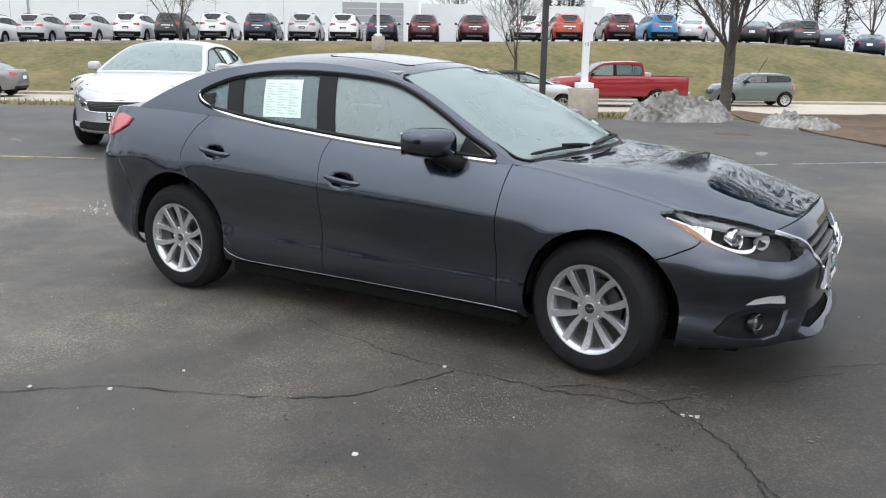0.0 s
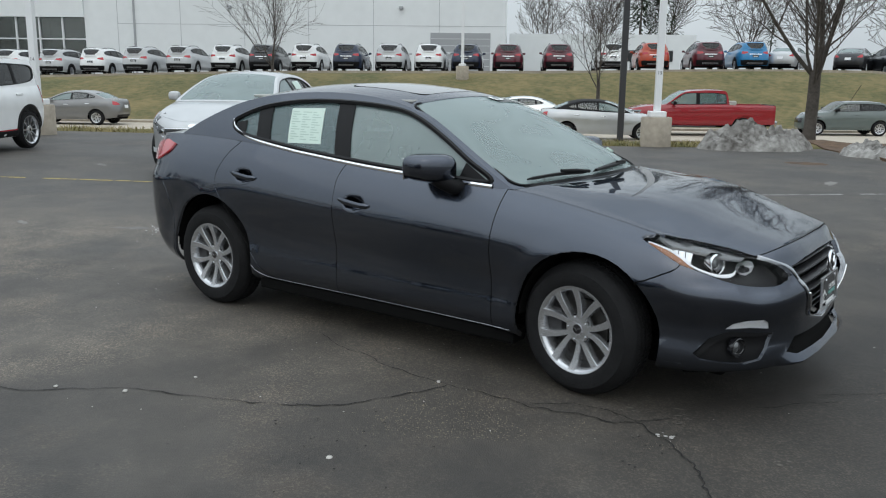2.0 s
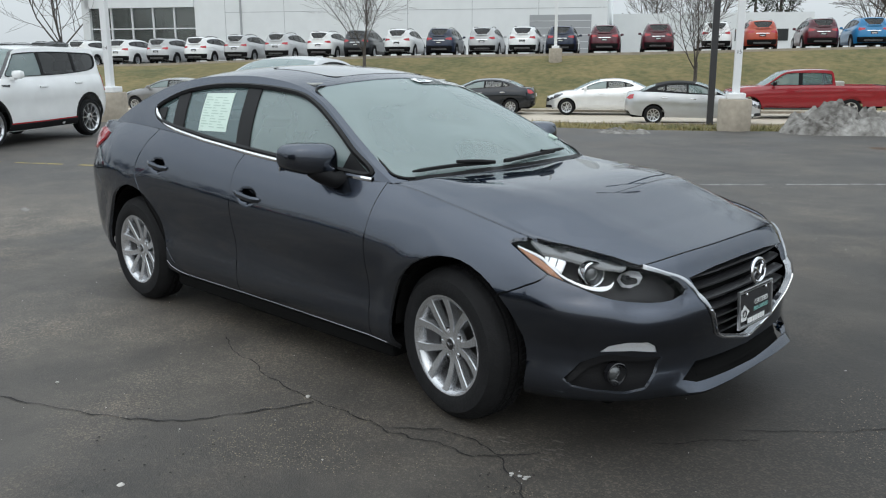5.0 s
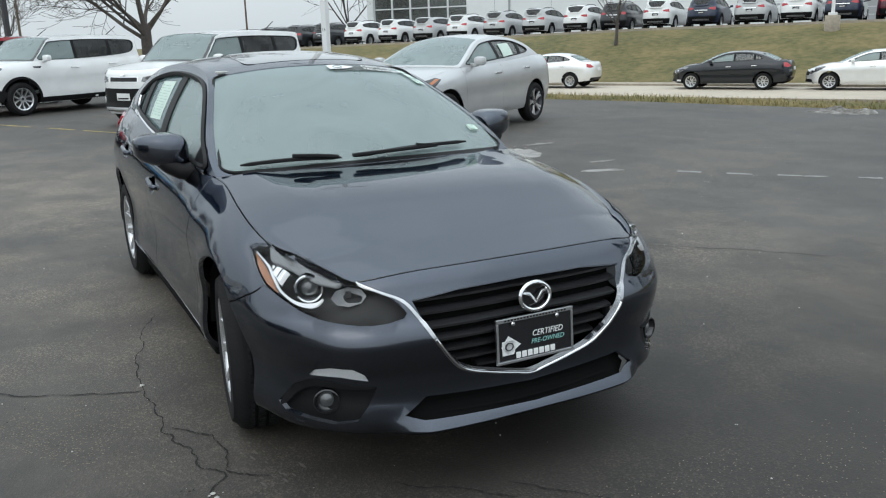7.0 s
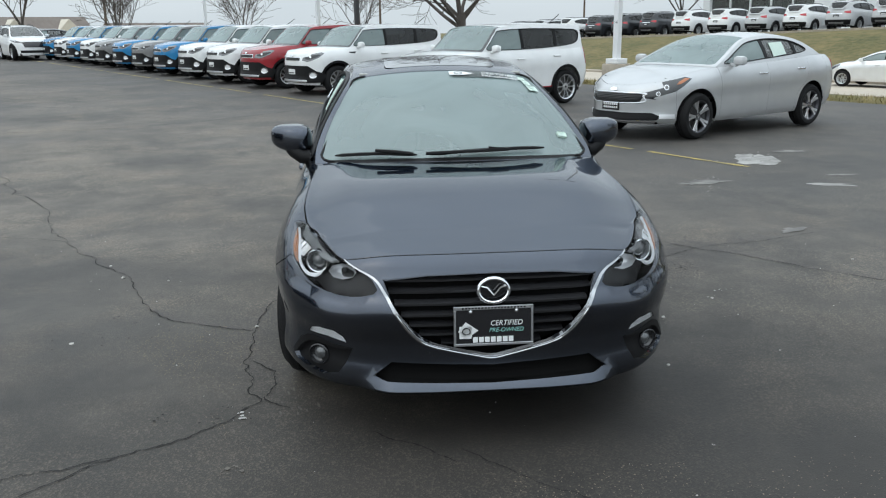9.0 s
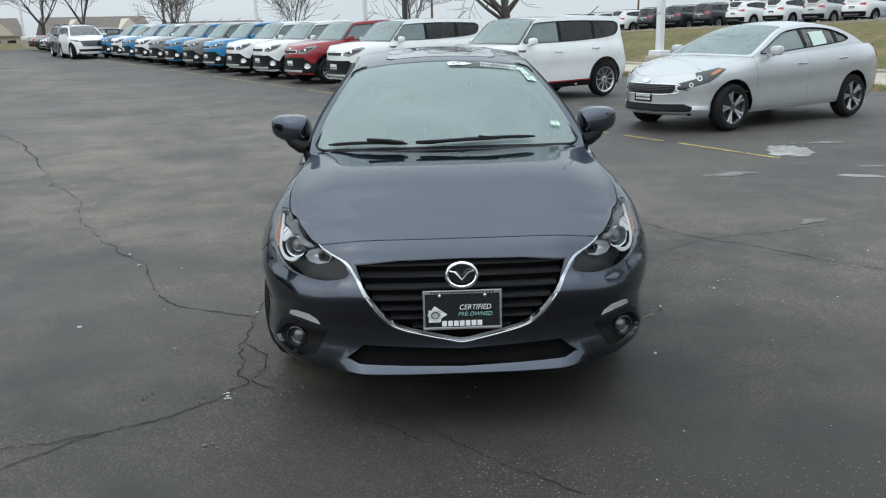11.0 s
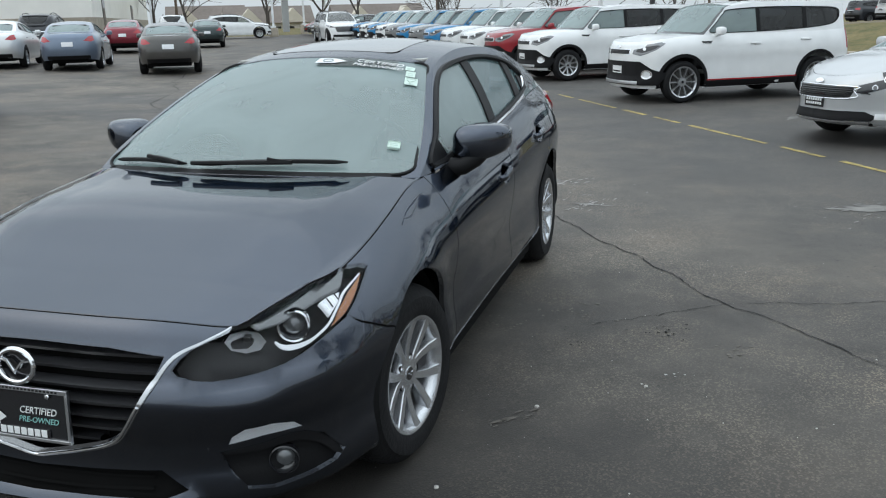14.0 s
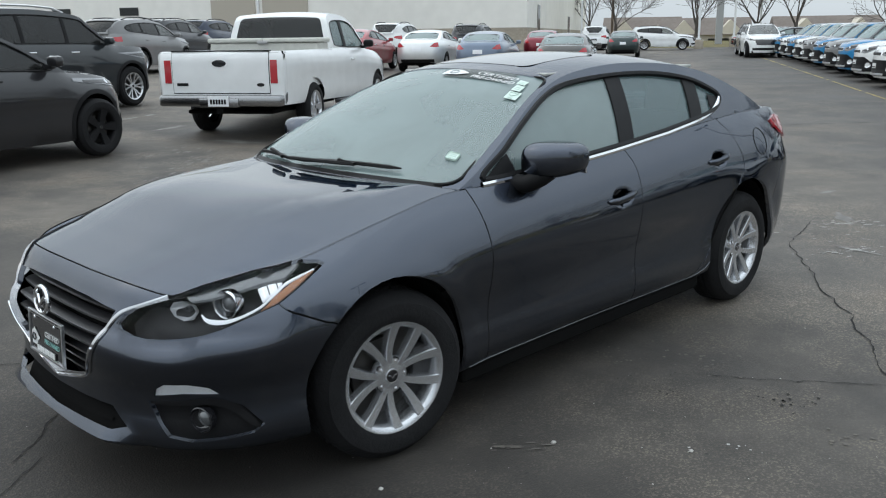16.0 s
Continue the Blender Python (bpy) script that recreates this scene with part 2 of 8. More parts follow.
def inside(p, poly):
    x, y = p[:, 0], p[:, 1]
    odd = np.zeros(len(p), bool)
    for (x0, y0), (x1, y1) in zip(poly, np.roll(poly, -1, axis=0)):
        if y0 != y1:
            odd ^= ((y0 > y) != (y1 > y)) & (x < (x1 - x0) * (y - y0) / (y1 - y0) + x0)
    return odd


def dense(poly, step):
    out = []
    for a, b in zip(poly, np.roll(poly, -1, axis=0)):
        n = max(1, int(np.ceil(np.linalg.norm(b - a) / step)))
        out += [a + (b - a) * k / n for k in range(n)]
    return np.array(out)


def shrink(poly, d):
    """A polygon drawn in by d."""
    p = np.array(poly, float)
    area = np.sum(p[:, 0] * np.roll(p[:, 1], -1) - p[:, 1] * np.roll(p[:, 0], -1))
    a, b = p - np.roll(p, 1, axis=0), np.roll(p, -1, axis=0) - p
    t = a / (np.linalg.norm(a, axis=1, keepdims=True) + 1e-9) + b / (np.linalg.norm(b, axis=1, keepdims=True) + 1e-9)
    t /= np.linalg.norm(t, axis=1, keepdims=True) + 1e-9
    n = np.stack([-t[:, 1], t[:, 0]], 1) * (1 if area > 0 else -1)
    return p + n * d


from mathutils.geometry import delaunay_2d_cdt


def flat_mesh(poly, holes=(), step=0.05):
    """Triangles of a plane region with holes, with an even inner grid."""
    loops = [dense(np.array(p, float), step) for p in (poly, *holes)]
    pts = np.vstack(loops)
    edges, k = [], 0
    for lp in loops:
        n = len(lp)
        edges += [(k + i, k + (i + 1) % n) for i in range(n)]
        k += n
    lo, hi = loops[0].min(0), loops[0].max(0)
    gx, gy = np.meshgrid(np.arange(lo[0], hi[0], step) + step / 2, np.arange(lo[1], hi[1], step) + step / 2)
    g = np.stack([gx.ravel(), gy.ravel()], 1)
    keep = inside(g, loops[0])
    for hl in loops[1:]:
        keep &= ~inside(g, hl)
    g = g[keep]
    if len(g):
        g = g[(np.abs(g[:, None] - pts[None]).max(2) > step * 0.45).all(1)]
    allp = np.vstack([pts, g]) if len(g) else pts
    v, _, f, *_ = delaunay_2d_cdt([Vector(p) for p in allp], edges, [], 0, 1e-6)
    v, f = np.array([tuple(p) for p in v]), np.array([tuple(t) for t in f if len(t) == 3])
    c = v[f].mean(1)
    ok = inside(c, loops[0])
    for hl in loops[1:]:
        ok &= ~inside(c, hl)
    f = f[ok]
    used = np.unique(f)
    to = np.full(len(v), -1)
    to[used] = np.arange(len(used))
    return v[used], to[f]


def lift_panel(name, poly, lift, mat, parent, holes=(), step=0.05, gap=0.0, lip=0.0, out=0.0, label="", mirror=0):
    """A panel cut by its outline from the surface lift(p, q) -> points; mirror: 0 as it is, 1 on the other side."""
    if gap:
        poly, holes = shrink(poly, gap), [shrink(h, -gap) for h in holes]
    v, f = flat_mesh(poly, holes, step)
    e = 1e-3
    p = lift(v[:, 0], v[:, 1])
    n = np.cross(lift(v[:, 0] + e, v[:, 1]) - lift(v[:, 0] - e, v[:, 1]), lift(v[:, 0], v[:, 1] + e) - lift(v[:, 0], v[:, 1] - e))
    n /= np.linalg.norm(n, axis=1, keepdims=True) + 1e-12
    if (n * (p - np.stack([p[:, 0] * 0.6, 0 * p[:, 0], 0.55 + 0 * p[:, 0]], 1))).sum() < 0:
        n = -n
    # faces wind with the normals
    fn = np.cross(p[f[:, 1]] - p[f[:, 0]], p[f[:, 2]] - p[f[:, 0]])
    if (fn * n[f[:, 0]]).sum() < 0:
        f = f[:, ::-1]
    p = p + n * out
    if lip:
        seen = {}
        for a, b, c in f:
            for i, j in ((a, b), (b, c), (c, a)):
                seen[(i, j)] = True
        rim = [(i, j) for i, j in seen if (j, i) not in seen]
        idx = sorted({i for r in rim for i in r})
        to = {i: len(p) + k for k, i in enumerate(idx)}
        p = np.vstack([p, p[idx] - n[idx] * lip])
        n = np.vstack([n, n[idx]])
        f = list(map(tuple, f)) + [(j, i, to[i], to[j]) for i, j in rim]
    if mirror:
        p, n = p * (1, -1, 1), n * (1, -1, 1)
        f = [tuple(t)[::-1] for t in f]
    return link(name, p, f, mat, parent, label, n)


# ---- the car maker ----
def circle(x, z, r, n=40, squash=1.0):
    a = np.linspace(0, 2 * np.pi, n, endpoint=False)
    return np.stack([x + r * np.cos(a), z + r * squash * np.sin(a)], 1)


class Shape:
    """The surfaces of a car's body. Lower body: body(s, z), s metres along the plan outline from the nose's middle (minus: the
    right side). Side of the cabin: cabin(x, z). Hood, screens, roof and deck: top(t, q), t along the rail, q -0.7 to 0.7 across."""

    def __init__(self, c):
        self.c = c
        o = spline(c["outline"], 24)
        o[:, 1] = np.maximum(o[:, 1], 0)
        self.S = np.r_[0, np.cumsum(np.linalg.norm(np.diff(o, axis=0), axis=1))]
        self.o, self.end = o, self.S[-1]
        d = np.gradient(o, axis=0)
        self.nrm = np.stack([d[:, 1], -d[:, 0]], 1) / (np.linalg.norm(d, axis=1, keepdims=True) + 1e-9)
        self.nrm[0], self.nrm[-1] = (1, 0), (-1, 0)
        self.ztop, self.zlo, self.topin = smooth_fn(c["ztop"]), smooth_fn(c["zlo"]), smooth_fn(c["topin"])
        self.side, self.front, self.rear = smooth_fn(c["side"]), smooth_fn(c["front"]), smooth_fn(c["rear"])
        self.xf, self.xr = c["blend"]
        self.corner = smooth_fn(c["corner_front"]) if "corner_front" in c else None
        self.crown = smooth_fn(c["crown"]) if "crown" in c else (lambda x: 5.0)
        self.flares = c.get("flare", ())
        g = np.linspace(0, self.end, 500)
        e = self.body(g, self.ztop(np.interp(g, self.S, self.o[:, 0])))
        mid = (g > 0.25 * self.end * 0.5) & (g < self.end * 0.93)
        self.ex, self.ey = e[mid][::-1, 0], e[mid][::-1, 1]
        k = np.argsort(self.ex)
        self.ex, self.ey = self.ex[k], self.ey[k]
        self.g = g
        self._rails()

    def x0(self, s):
        return np.interp(np.abs(s), self.S, self.o[:, 0])

    def body(self, s, z):
        s, z = np.broadcast_arrays(np.asarray(s, float), np.asarray(z, float))
        a = np.abs(s)
        x, y = np.interp(a, self.S, self.o[:, 0]), np.interp(a, self.S, self.o[:, 1])
        nx, ny = np.interp(a, self.S, self.nrm[:, 0]), np.interp(a, self.S, self.nrm[:, 1])
        lo, hi = self.zlo(x), self.ztop(x)
        v = np.clip((z - lo) / (hi - lo), -0.1, 1.05)
        f = np.clip((x - self.xf) / (self.o[0, 0] - self.xf), 0, 1)
        r = np.clip((self.xr - x) / (self.xr - self.o[-1, 0]), 0, 1)
        f, r = f * f * (3 - 2 * f), r * r * (3 - 2 * r)
        fore = self.front(v)
        if self.corner:
            k = np.clip((2.285 - x) / 0.05, 0, 1)
            fore = fore * (1 - k) + self.corner(v) * k
        d = self.side(v) * (1 - f) * (1 - r) + fore * f + self.rear(v) * r + self.topin(x) * np.clip(v, 0, 1.05) ** self.crown(x)
        for fx, fz, fr, amount in self.flares:
            d = d - amount * np.exp(-(((np.hypot(x - fx, z - fz) - fr) / 0.07) ** 2))
        return np.stack([x - nx * d, np.where(s < 0, -1, 1) * (y - ny * d), z], -1)

    def sx(self, x, z):
        """s of the side point at x, z."""
        out = []
        for a, b in np.broadcast(x, z):
            q = self.body(self.g, b)[:, 0]
            q = np.minimum.accumulate(q)
            out.append(np.interp(-a, -q, self.g))
        return np.array(out)

    def sy(self, y, z, rear=False):
        """s of the nose (or tail) point at y, z."""
        out = []
        for a, b in np.broadcast(y, z):
            half = self.g[: len(self.g) // 2] if not rear else self.g[len(self.g) // 2 :][::-1]
            half = half[np.abs(half - half[0]) < 0.3 * self.end]
            q = np.maximum.accumulate(self.body(half, b)[:, 1])
            q = q + np.arange(len(q)) * 1e-9
            near = np.interp(0.85, np.abs(half - half[0]), q) if rear or a > 0.99 else q[-1]
            s = np.interp(min(abs(a), max(near, 0.0)), q, half)
            out.append(s if a >= 0 else -s)
        return np.array(out)

    def side_poly(self, pts):
        p = np.array(pts, float)
        return np.stack([self.sx(p[:, 0], p[:, 1]), p[:, 1]], 1)

    def nose_poly(self, pts, rear=False):
        p = np.array(pts, float)
        s = self.sy(p[:, 0], p[:, 1], rear)
        if rear:
            s = np.where(s < 0, -(self.end + s), self.end - s)
        return np.stack([s, p[:, 1]], 1)

    def tail(self, s, z):
        """body() with s from the tail's middle."""
        s = np.asarray(s, float)
        a = self.end - np.abs(s)
        q = self.body(a, z)
        q[..., 1] *= np.where(s < 0, -1, 1)
        return q

    def edge_y(self, x):
        return np.interp(x, self.ex, self.ey)

    def cabin(self, x, z):
        k1, k2 = self.c["tumble"]
        h = z - self.ztop(x)
        return np.stack([x, self.edge_y(x) - k1 * h - k2 * h * np.abs(h), z], -1)

    def _rails(self):
        c = self.c
        ga = np.array(c["rail"], float)
        line = spline(ga, 16)
        xyz = self.cabin(line[:, 0], line[:, 1])
        self.cab = np.hstack([xyz, line[:, 2:]])
        self.cab_t = np.r_[0, np.cumsum(np.linalg.norm(np.diff(xyz, axis=0), axis=1))]

        def edge(s0, s1):
            s = np.linspace(s0, s1, 60)
            p = self.body(s, self.ztop(self.x0(s)))
            return p, np.r_[0, np.cumsum(np.linalg.norm(np.diff(p, axis=0), axis=1))]

        za = float(self.ztop(ga[0, 0]))
        self.s_hood = float(self.sx(c["hood_x"], float(self.ztop(c["hood_x"] + 0.05)))[0]) if "hood_x" in c else 0.3
        self.s_a = float(self.sx(ga[0, 0], za)[0])
        self.hood_r, self.hood_t = edge(self.s_hood, self.s_a)
        if "deck_x" in c:
            xe = ga[-1, 0]
            self.s_c = float(self.sx(xe, float(self.ztop(xe)))[0])
            self.s_deck = float(self.sx(c["deck_x"], float(self.ztop(c["deck_x"])))[0])
            self.deck_r, self.deck_t = edge(self.s_deck, self.s_c)

    def _sheet(self, r, ts, first, last, t, q, span, p, bow):
        """Between a fascia's top edge (at t = 0) and a bowed line at the end."""
        w = np.clip(q / 0.7, -1.05, 1.05)
        x, y, z = (np.interp(t, ts, r[:, k]) for k in range(3))
        f = np.clip(t / ts[-1], 0, 1)
        f = f * f * (3 - 2 * f)
        ss = np.linspace(*span, 60)
        e = self.body(ss, self.ztop(self.x0(ss)))
        wy = np.abs(e[:, 1]) / r[0, 1]
        k = np.argsort(wy)
        dx, dz = np.interp(np.abs(w), wy[k], e[k, 0]) - r[0, 0], np.interp(np.abs(w), wy[k], e[k, 2]) - r[0, 2]
        up = 1 - np.abs(w) ** p
        arch = bow * 4 * f * (1 - f)
        ridge = self.c.get("hood_crease", 0.0) * f**0.7 * np.clip(1 - np.abs(np.abs(w) - 0.6 - 0.2 * f) / 0.16, 0, 1)
        return np.stack([x + dx * (1 - f) + last[0] * up * f, y * w, z + dz * (1 - f) + (last[1] * f + arch) * up + ridge], -1)

    def hood(self, t, q):
        bx, bz = self.cab[0, 3:5]
        return self._sheet(self.hood_r, self.hood_t, None, (bx, bz), t, q, (0, self.s_hood), self.c.get("hood_p", 2.4), self.c.get("hood_bow", 0.03))

    def deck(self, t, q):
        bx, bz = self.cab[-1, 3:5]
        return self._sheet(self.deck_r, self.deck_t, None, (bx, bz), t, q, (self.end, self.s_deck), 2.4, self.c.get("deck_bow", 0.01))

    def top(self, t, q):
        w = q / 0.7
        x, y, z, bx, bz = (np.interp(t, self.cab_t, self.cab[:, k]) for k in range(5))
        up = 1 - np.abs(w) ** 2.2
        return np.stack([x + bx * up, y * w, z + bz * up], -1)

    def t_at(self, x):
        """Where along the cabin's rail it passes x."""
        return float(np.interp(-x, -self.cab[:, 0], self.cab_t))


def loop(pts, n=6, closed=True):
    """A rounded closed outline through points."""
    p = np.array(pts, float)
    q = np.vstack([p[-1:], p, p[:2]])
    t = np.linspace(0, 1, n, endpoint=False)[:, None]
    return np.vstack([0.5 * (2 * b + (c - a) * t + (2 * a - 5 * b + 4 * c - d) * t**2 + (3 * b - a - 3 * c + d) * t**3) for a, b, c, d in zip(q, q[1:], q[2:], q[3:])])


def wheel(car, x, y, radius, rim, width, style, mats, turn=0.0, n=40):
    """A wheel standing at x, y; y's sign tells the side that faces out."""
    out = 1 if y > 0 else -1
    hub = new("wheel")
    hub.empty_display_size = 0.1
    hub.parent = car
    hub.matrix_basis = Matrix.Translation((x, y - out * width / 2, radius)) @ Matrix.Rotation(radians(turn), 4, "Z") @ Matrix.Translation((0, out * width / 2, 0)) @ Matrix.Diagonal((1, out, 1, 1))
    w = width
    bm = bmesh.new()
    side = radius - rim
    lathe(bm, [(rim - 0.012, -0.02), (rim, 0), (rim + side * 0.3, 0.012), (rim + side * 0.65, 0.008), (radius - 0.028, -0.008), (radius - 0.008, -0.022), (radius, -0.045),
               (radius - 0.002, -w * 0.36), (radius - 0.012, -w * 0.37), (radius - 0.012, -w * 0.40), (radius - 0.001, -w * 0.41), (radius, -w * 0.55), (radius - 0.012, -w * 0.56), (radius - 0.012, -w * 0.6), (radius, -w * 0.61),
               (radius - 0.004, -w * 0.82), (radius - 0.03, -w), (rim + side * 0.4, -w - 0.01), (rim, -w)], n)
    part("tyre", bm, RUBBER, hub, smooth=True)
    bm = bmesh.new()
    spokes, pair, dish, thick = style
    lathe(bm, [(rim - 0.03, -w * 0.95), (rim - 0.026, -0.06), (rim - 0.02, -0.012), (rim - 0.008, 0.0), (rim + 0.004, 0.003), (rim + 0.006, -0.006)], n)
    lathe(bm, [(0.002, 0.004 - dish), (0.03, 0.004 - dish), (0.068, 0.0 - dish), (0.076, -0.012 - dish), (0.076, -0.06)], 24)
    fine = n > 60
    section = ((-1.0, 0.035), (-0.9, 0.004), (-0.78, 0.0), (0.78, 0.0), (0.9, 0.004), (1.0, 0.035)) if fine else ((-1.0, 0.035), (-0.8, 0.0), (0.8, 0.0), (1.0, 0.035))
    arms = []
    for k in range(spokes):
        for d in ((-pair, pair) if pair else (0.0,)):
            arm = bmesh.new() if fine else bm
            a0, a1 = 2 * math.pi * k / spokes + d * 0.55, 2 * math.pi * k / spokes + d * 1.22
            rows = []
            for i in range(7):
                f = i / 6
                r = 0.05 + (rim - 0.053) * f
                a = a0 + (a1 - a0) * f
                half = thick * (0.66 + 0.42 * f + 0.3 * max(0, f - 0.75) ** 1.2)
                h = -dish + (dish - 0.001) * f**1.5 + 0.002
                c, s = math.cos(a), math.sin(a)
                rows.append([arm.verts.new((r * c - u * half * s, h - dep, r * s + u * half * c)) for u, dep in section])
            for p, q in zip(rows, rows[1:]):
                for j in range(len(section) - 1):
                    arm.faces.new((p[j], p[j + 1], q[j + 1], q[j]))
            if fine:
                arms.append(arm)
    rim_mat, arm_mat = mats if isinstance(mats, tuple) else (mats, mats)
    part("rim", bm, rim_mat, hub, smooth=True)
    for arm in arms:
        part("spoke", arm, arm_mat, hub)
    bm = bmesh.new()
    lathe(bm, [(0.001, -0.085), (rim * 0.64, -0.085), (rim * 0.64, -0.1)], 24)
    lathe(bm, [(rim * 0.64, -0.12), (rim - 0.02, -0.125)], 24)
    part("brake_disc", bm, DISC, hub, smooth=True)
    bm = bmesh.new()
    lathe(bm, [(0.001, 0.008 - dish), (0.022, 0.007 - dish), (0.027, 0.001 - dish)], 20)
    part("hub_cap", bm, GLOSS_BLACK, hub, smooth=True)
    if n > 60:
        part("cap_ring", tube(bmesh.new(), [(0.026 * math.cos(q), 0.005 - dish, 0.026 * math.sin(q)) for q in np.linspace(0, 2 * math.pi, 24)], 0.0025, 5), CHROME, hub)
        part("cap_mark", tube(bmesh.new(), [(x, 0.009 - dish, z) for x, z in ((-0.018, 0.006), (-0.008, 0.004), (0, -0.008), (0.008, 0.004), (0.018, 0.006))], 0.002, 5), CHROME, hub)
        for k in range(5):
            q = 2 * math.pi * (k + 0.5) / 5
            bm = bmesh.new()
            lathe(bm, [(0.017, -0.001), (0.0155, -0.014), (0.012, -0.018)], 14, "y", (0.057 * math.cos(q), 0.003 - dish, 0.057 * math.sin(q)))
            part("lug_pocket", bm, UNDER, hub, smooth=True)
            bm = bmesh.new()
            lathe(bm, [(0.001, 0.001), (0.007, -0.001), (0.0105, -0.006), (0.0105, -0.016)], 6, "y", (0.057 * math.cos(q), 0.003 - dish, 0.057 * math.sin(q)))
            part("lug_nut", bm, CHROME, hub)
        # tread blocks across the shoulder
        bm = bmesh.new()
        for row, (y0, y1, r0) in enumerate(((-0.022, -0.066, 0.0), (-w * 0.43, -w * 0.53, 0.001), (-w * 0.64, -w * 0.8, 0.0))):
            for k in range(72):
                q0, q1 = 2 * math.pi * (k + 0.5 * (row % 2)) / 72, 2 * math.pi * (k + 0.66 + 0.5 * (row % 2)) / 72
                ring = []
                for rr in (radius - 0.006, radius + 0.0035 + r0):
                    for q, yy in ((q0, y0), (q1, y0), (q1 + 0.015, y1), (q0 + 0.015, y1)):
                        ra = rr - (0.016 if yy == -0.022 else 0)
                        ring.append(bm.verts.new((ra * math.cos(q), yy, ra * math.sin(q))))
                for fc in ((4, 5, 6, 7), (0, 1, 5, 4), (1, 2, 6, 5), (2, 3, 7, 6), (3, 0, 4, 7)):
                    bm.faces.new([ring[j] for j in fc])
        tagged(part("tread", bm, RUBBER, hub), kind="stuff")
        # brake caliper
        bm = boxed(-0.2, -0.11, -0.1, -0.05, -0.08, 0.08, 0.015)
        part("caliper", bm, TRIM_GREY, hub, smooth=True)
    return hub


def seats(car, shape, c):
    """Dashboard, seats and wheel inside."""
    z, xd = c["floor"], c["dash"]
    belt = float(shape.ztop(0.0))
    hw = float(shape.edge_y(0.0)) - 0.1
    bm = bmesh.new()
    box(bm, xd - 0.38, xd + 0.1, -hw, hw, z + 0.2, belt - 0.03, 0.06)
    part("dashboard", bm, TRIM_GREY, car, smooth=True)
    rows = [(xd - 1.15, (-0.37, 0.37))] + [(x, (-0.37, 0.37)) for x in c.get("rows", (xd - 1.95,))]
    for x, ys in rows:
        for y in ys:
            bm = bmesh.new()
            box(bm, x - 0.05, x + 0.5, y - 0.26, y + 0.26, z + 0.1, z + 0.3, 0.05)
            m = Matrix.Translation((x, y, z + 0.25)) @ Matrix.Rotation(radians(-16), 4, "Y")
            box(bm, -0.14, 0.02, -0.25, 0.25, 0, 0.6, 0.06, m)
            box(bm, -0.12, -0.02, -0.13, 0.13, 0.58, 0.8, 0.04, m)
            part("seat", bm, c.get("cloth", CLOTH), car, smooth=True)
    bm = bmesh.new()
    m = Matrix.Translation((xd - 0.46, 0.37, belt - 0.05)) @ Matrix.Rotation(radians(62), 4, "Y")
    pts = [m @ Vector((0.18 * math.cos(a), 0.18 * math.sin(a), 0)) for a in np.linspace(0, 2 * math.pi, 22)]
    tube(bm, pts, 0.015, 6)
    tube(bm, [pts[0], m @ Vector((0, 0, 0)), pts[11]], 0.018, 6)
    part("steering_wheel", bm, BLACK, car, smooth=True)


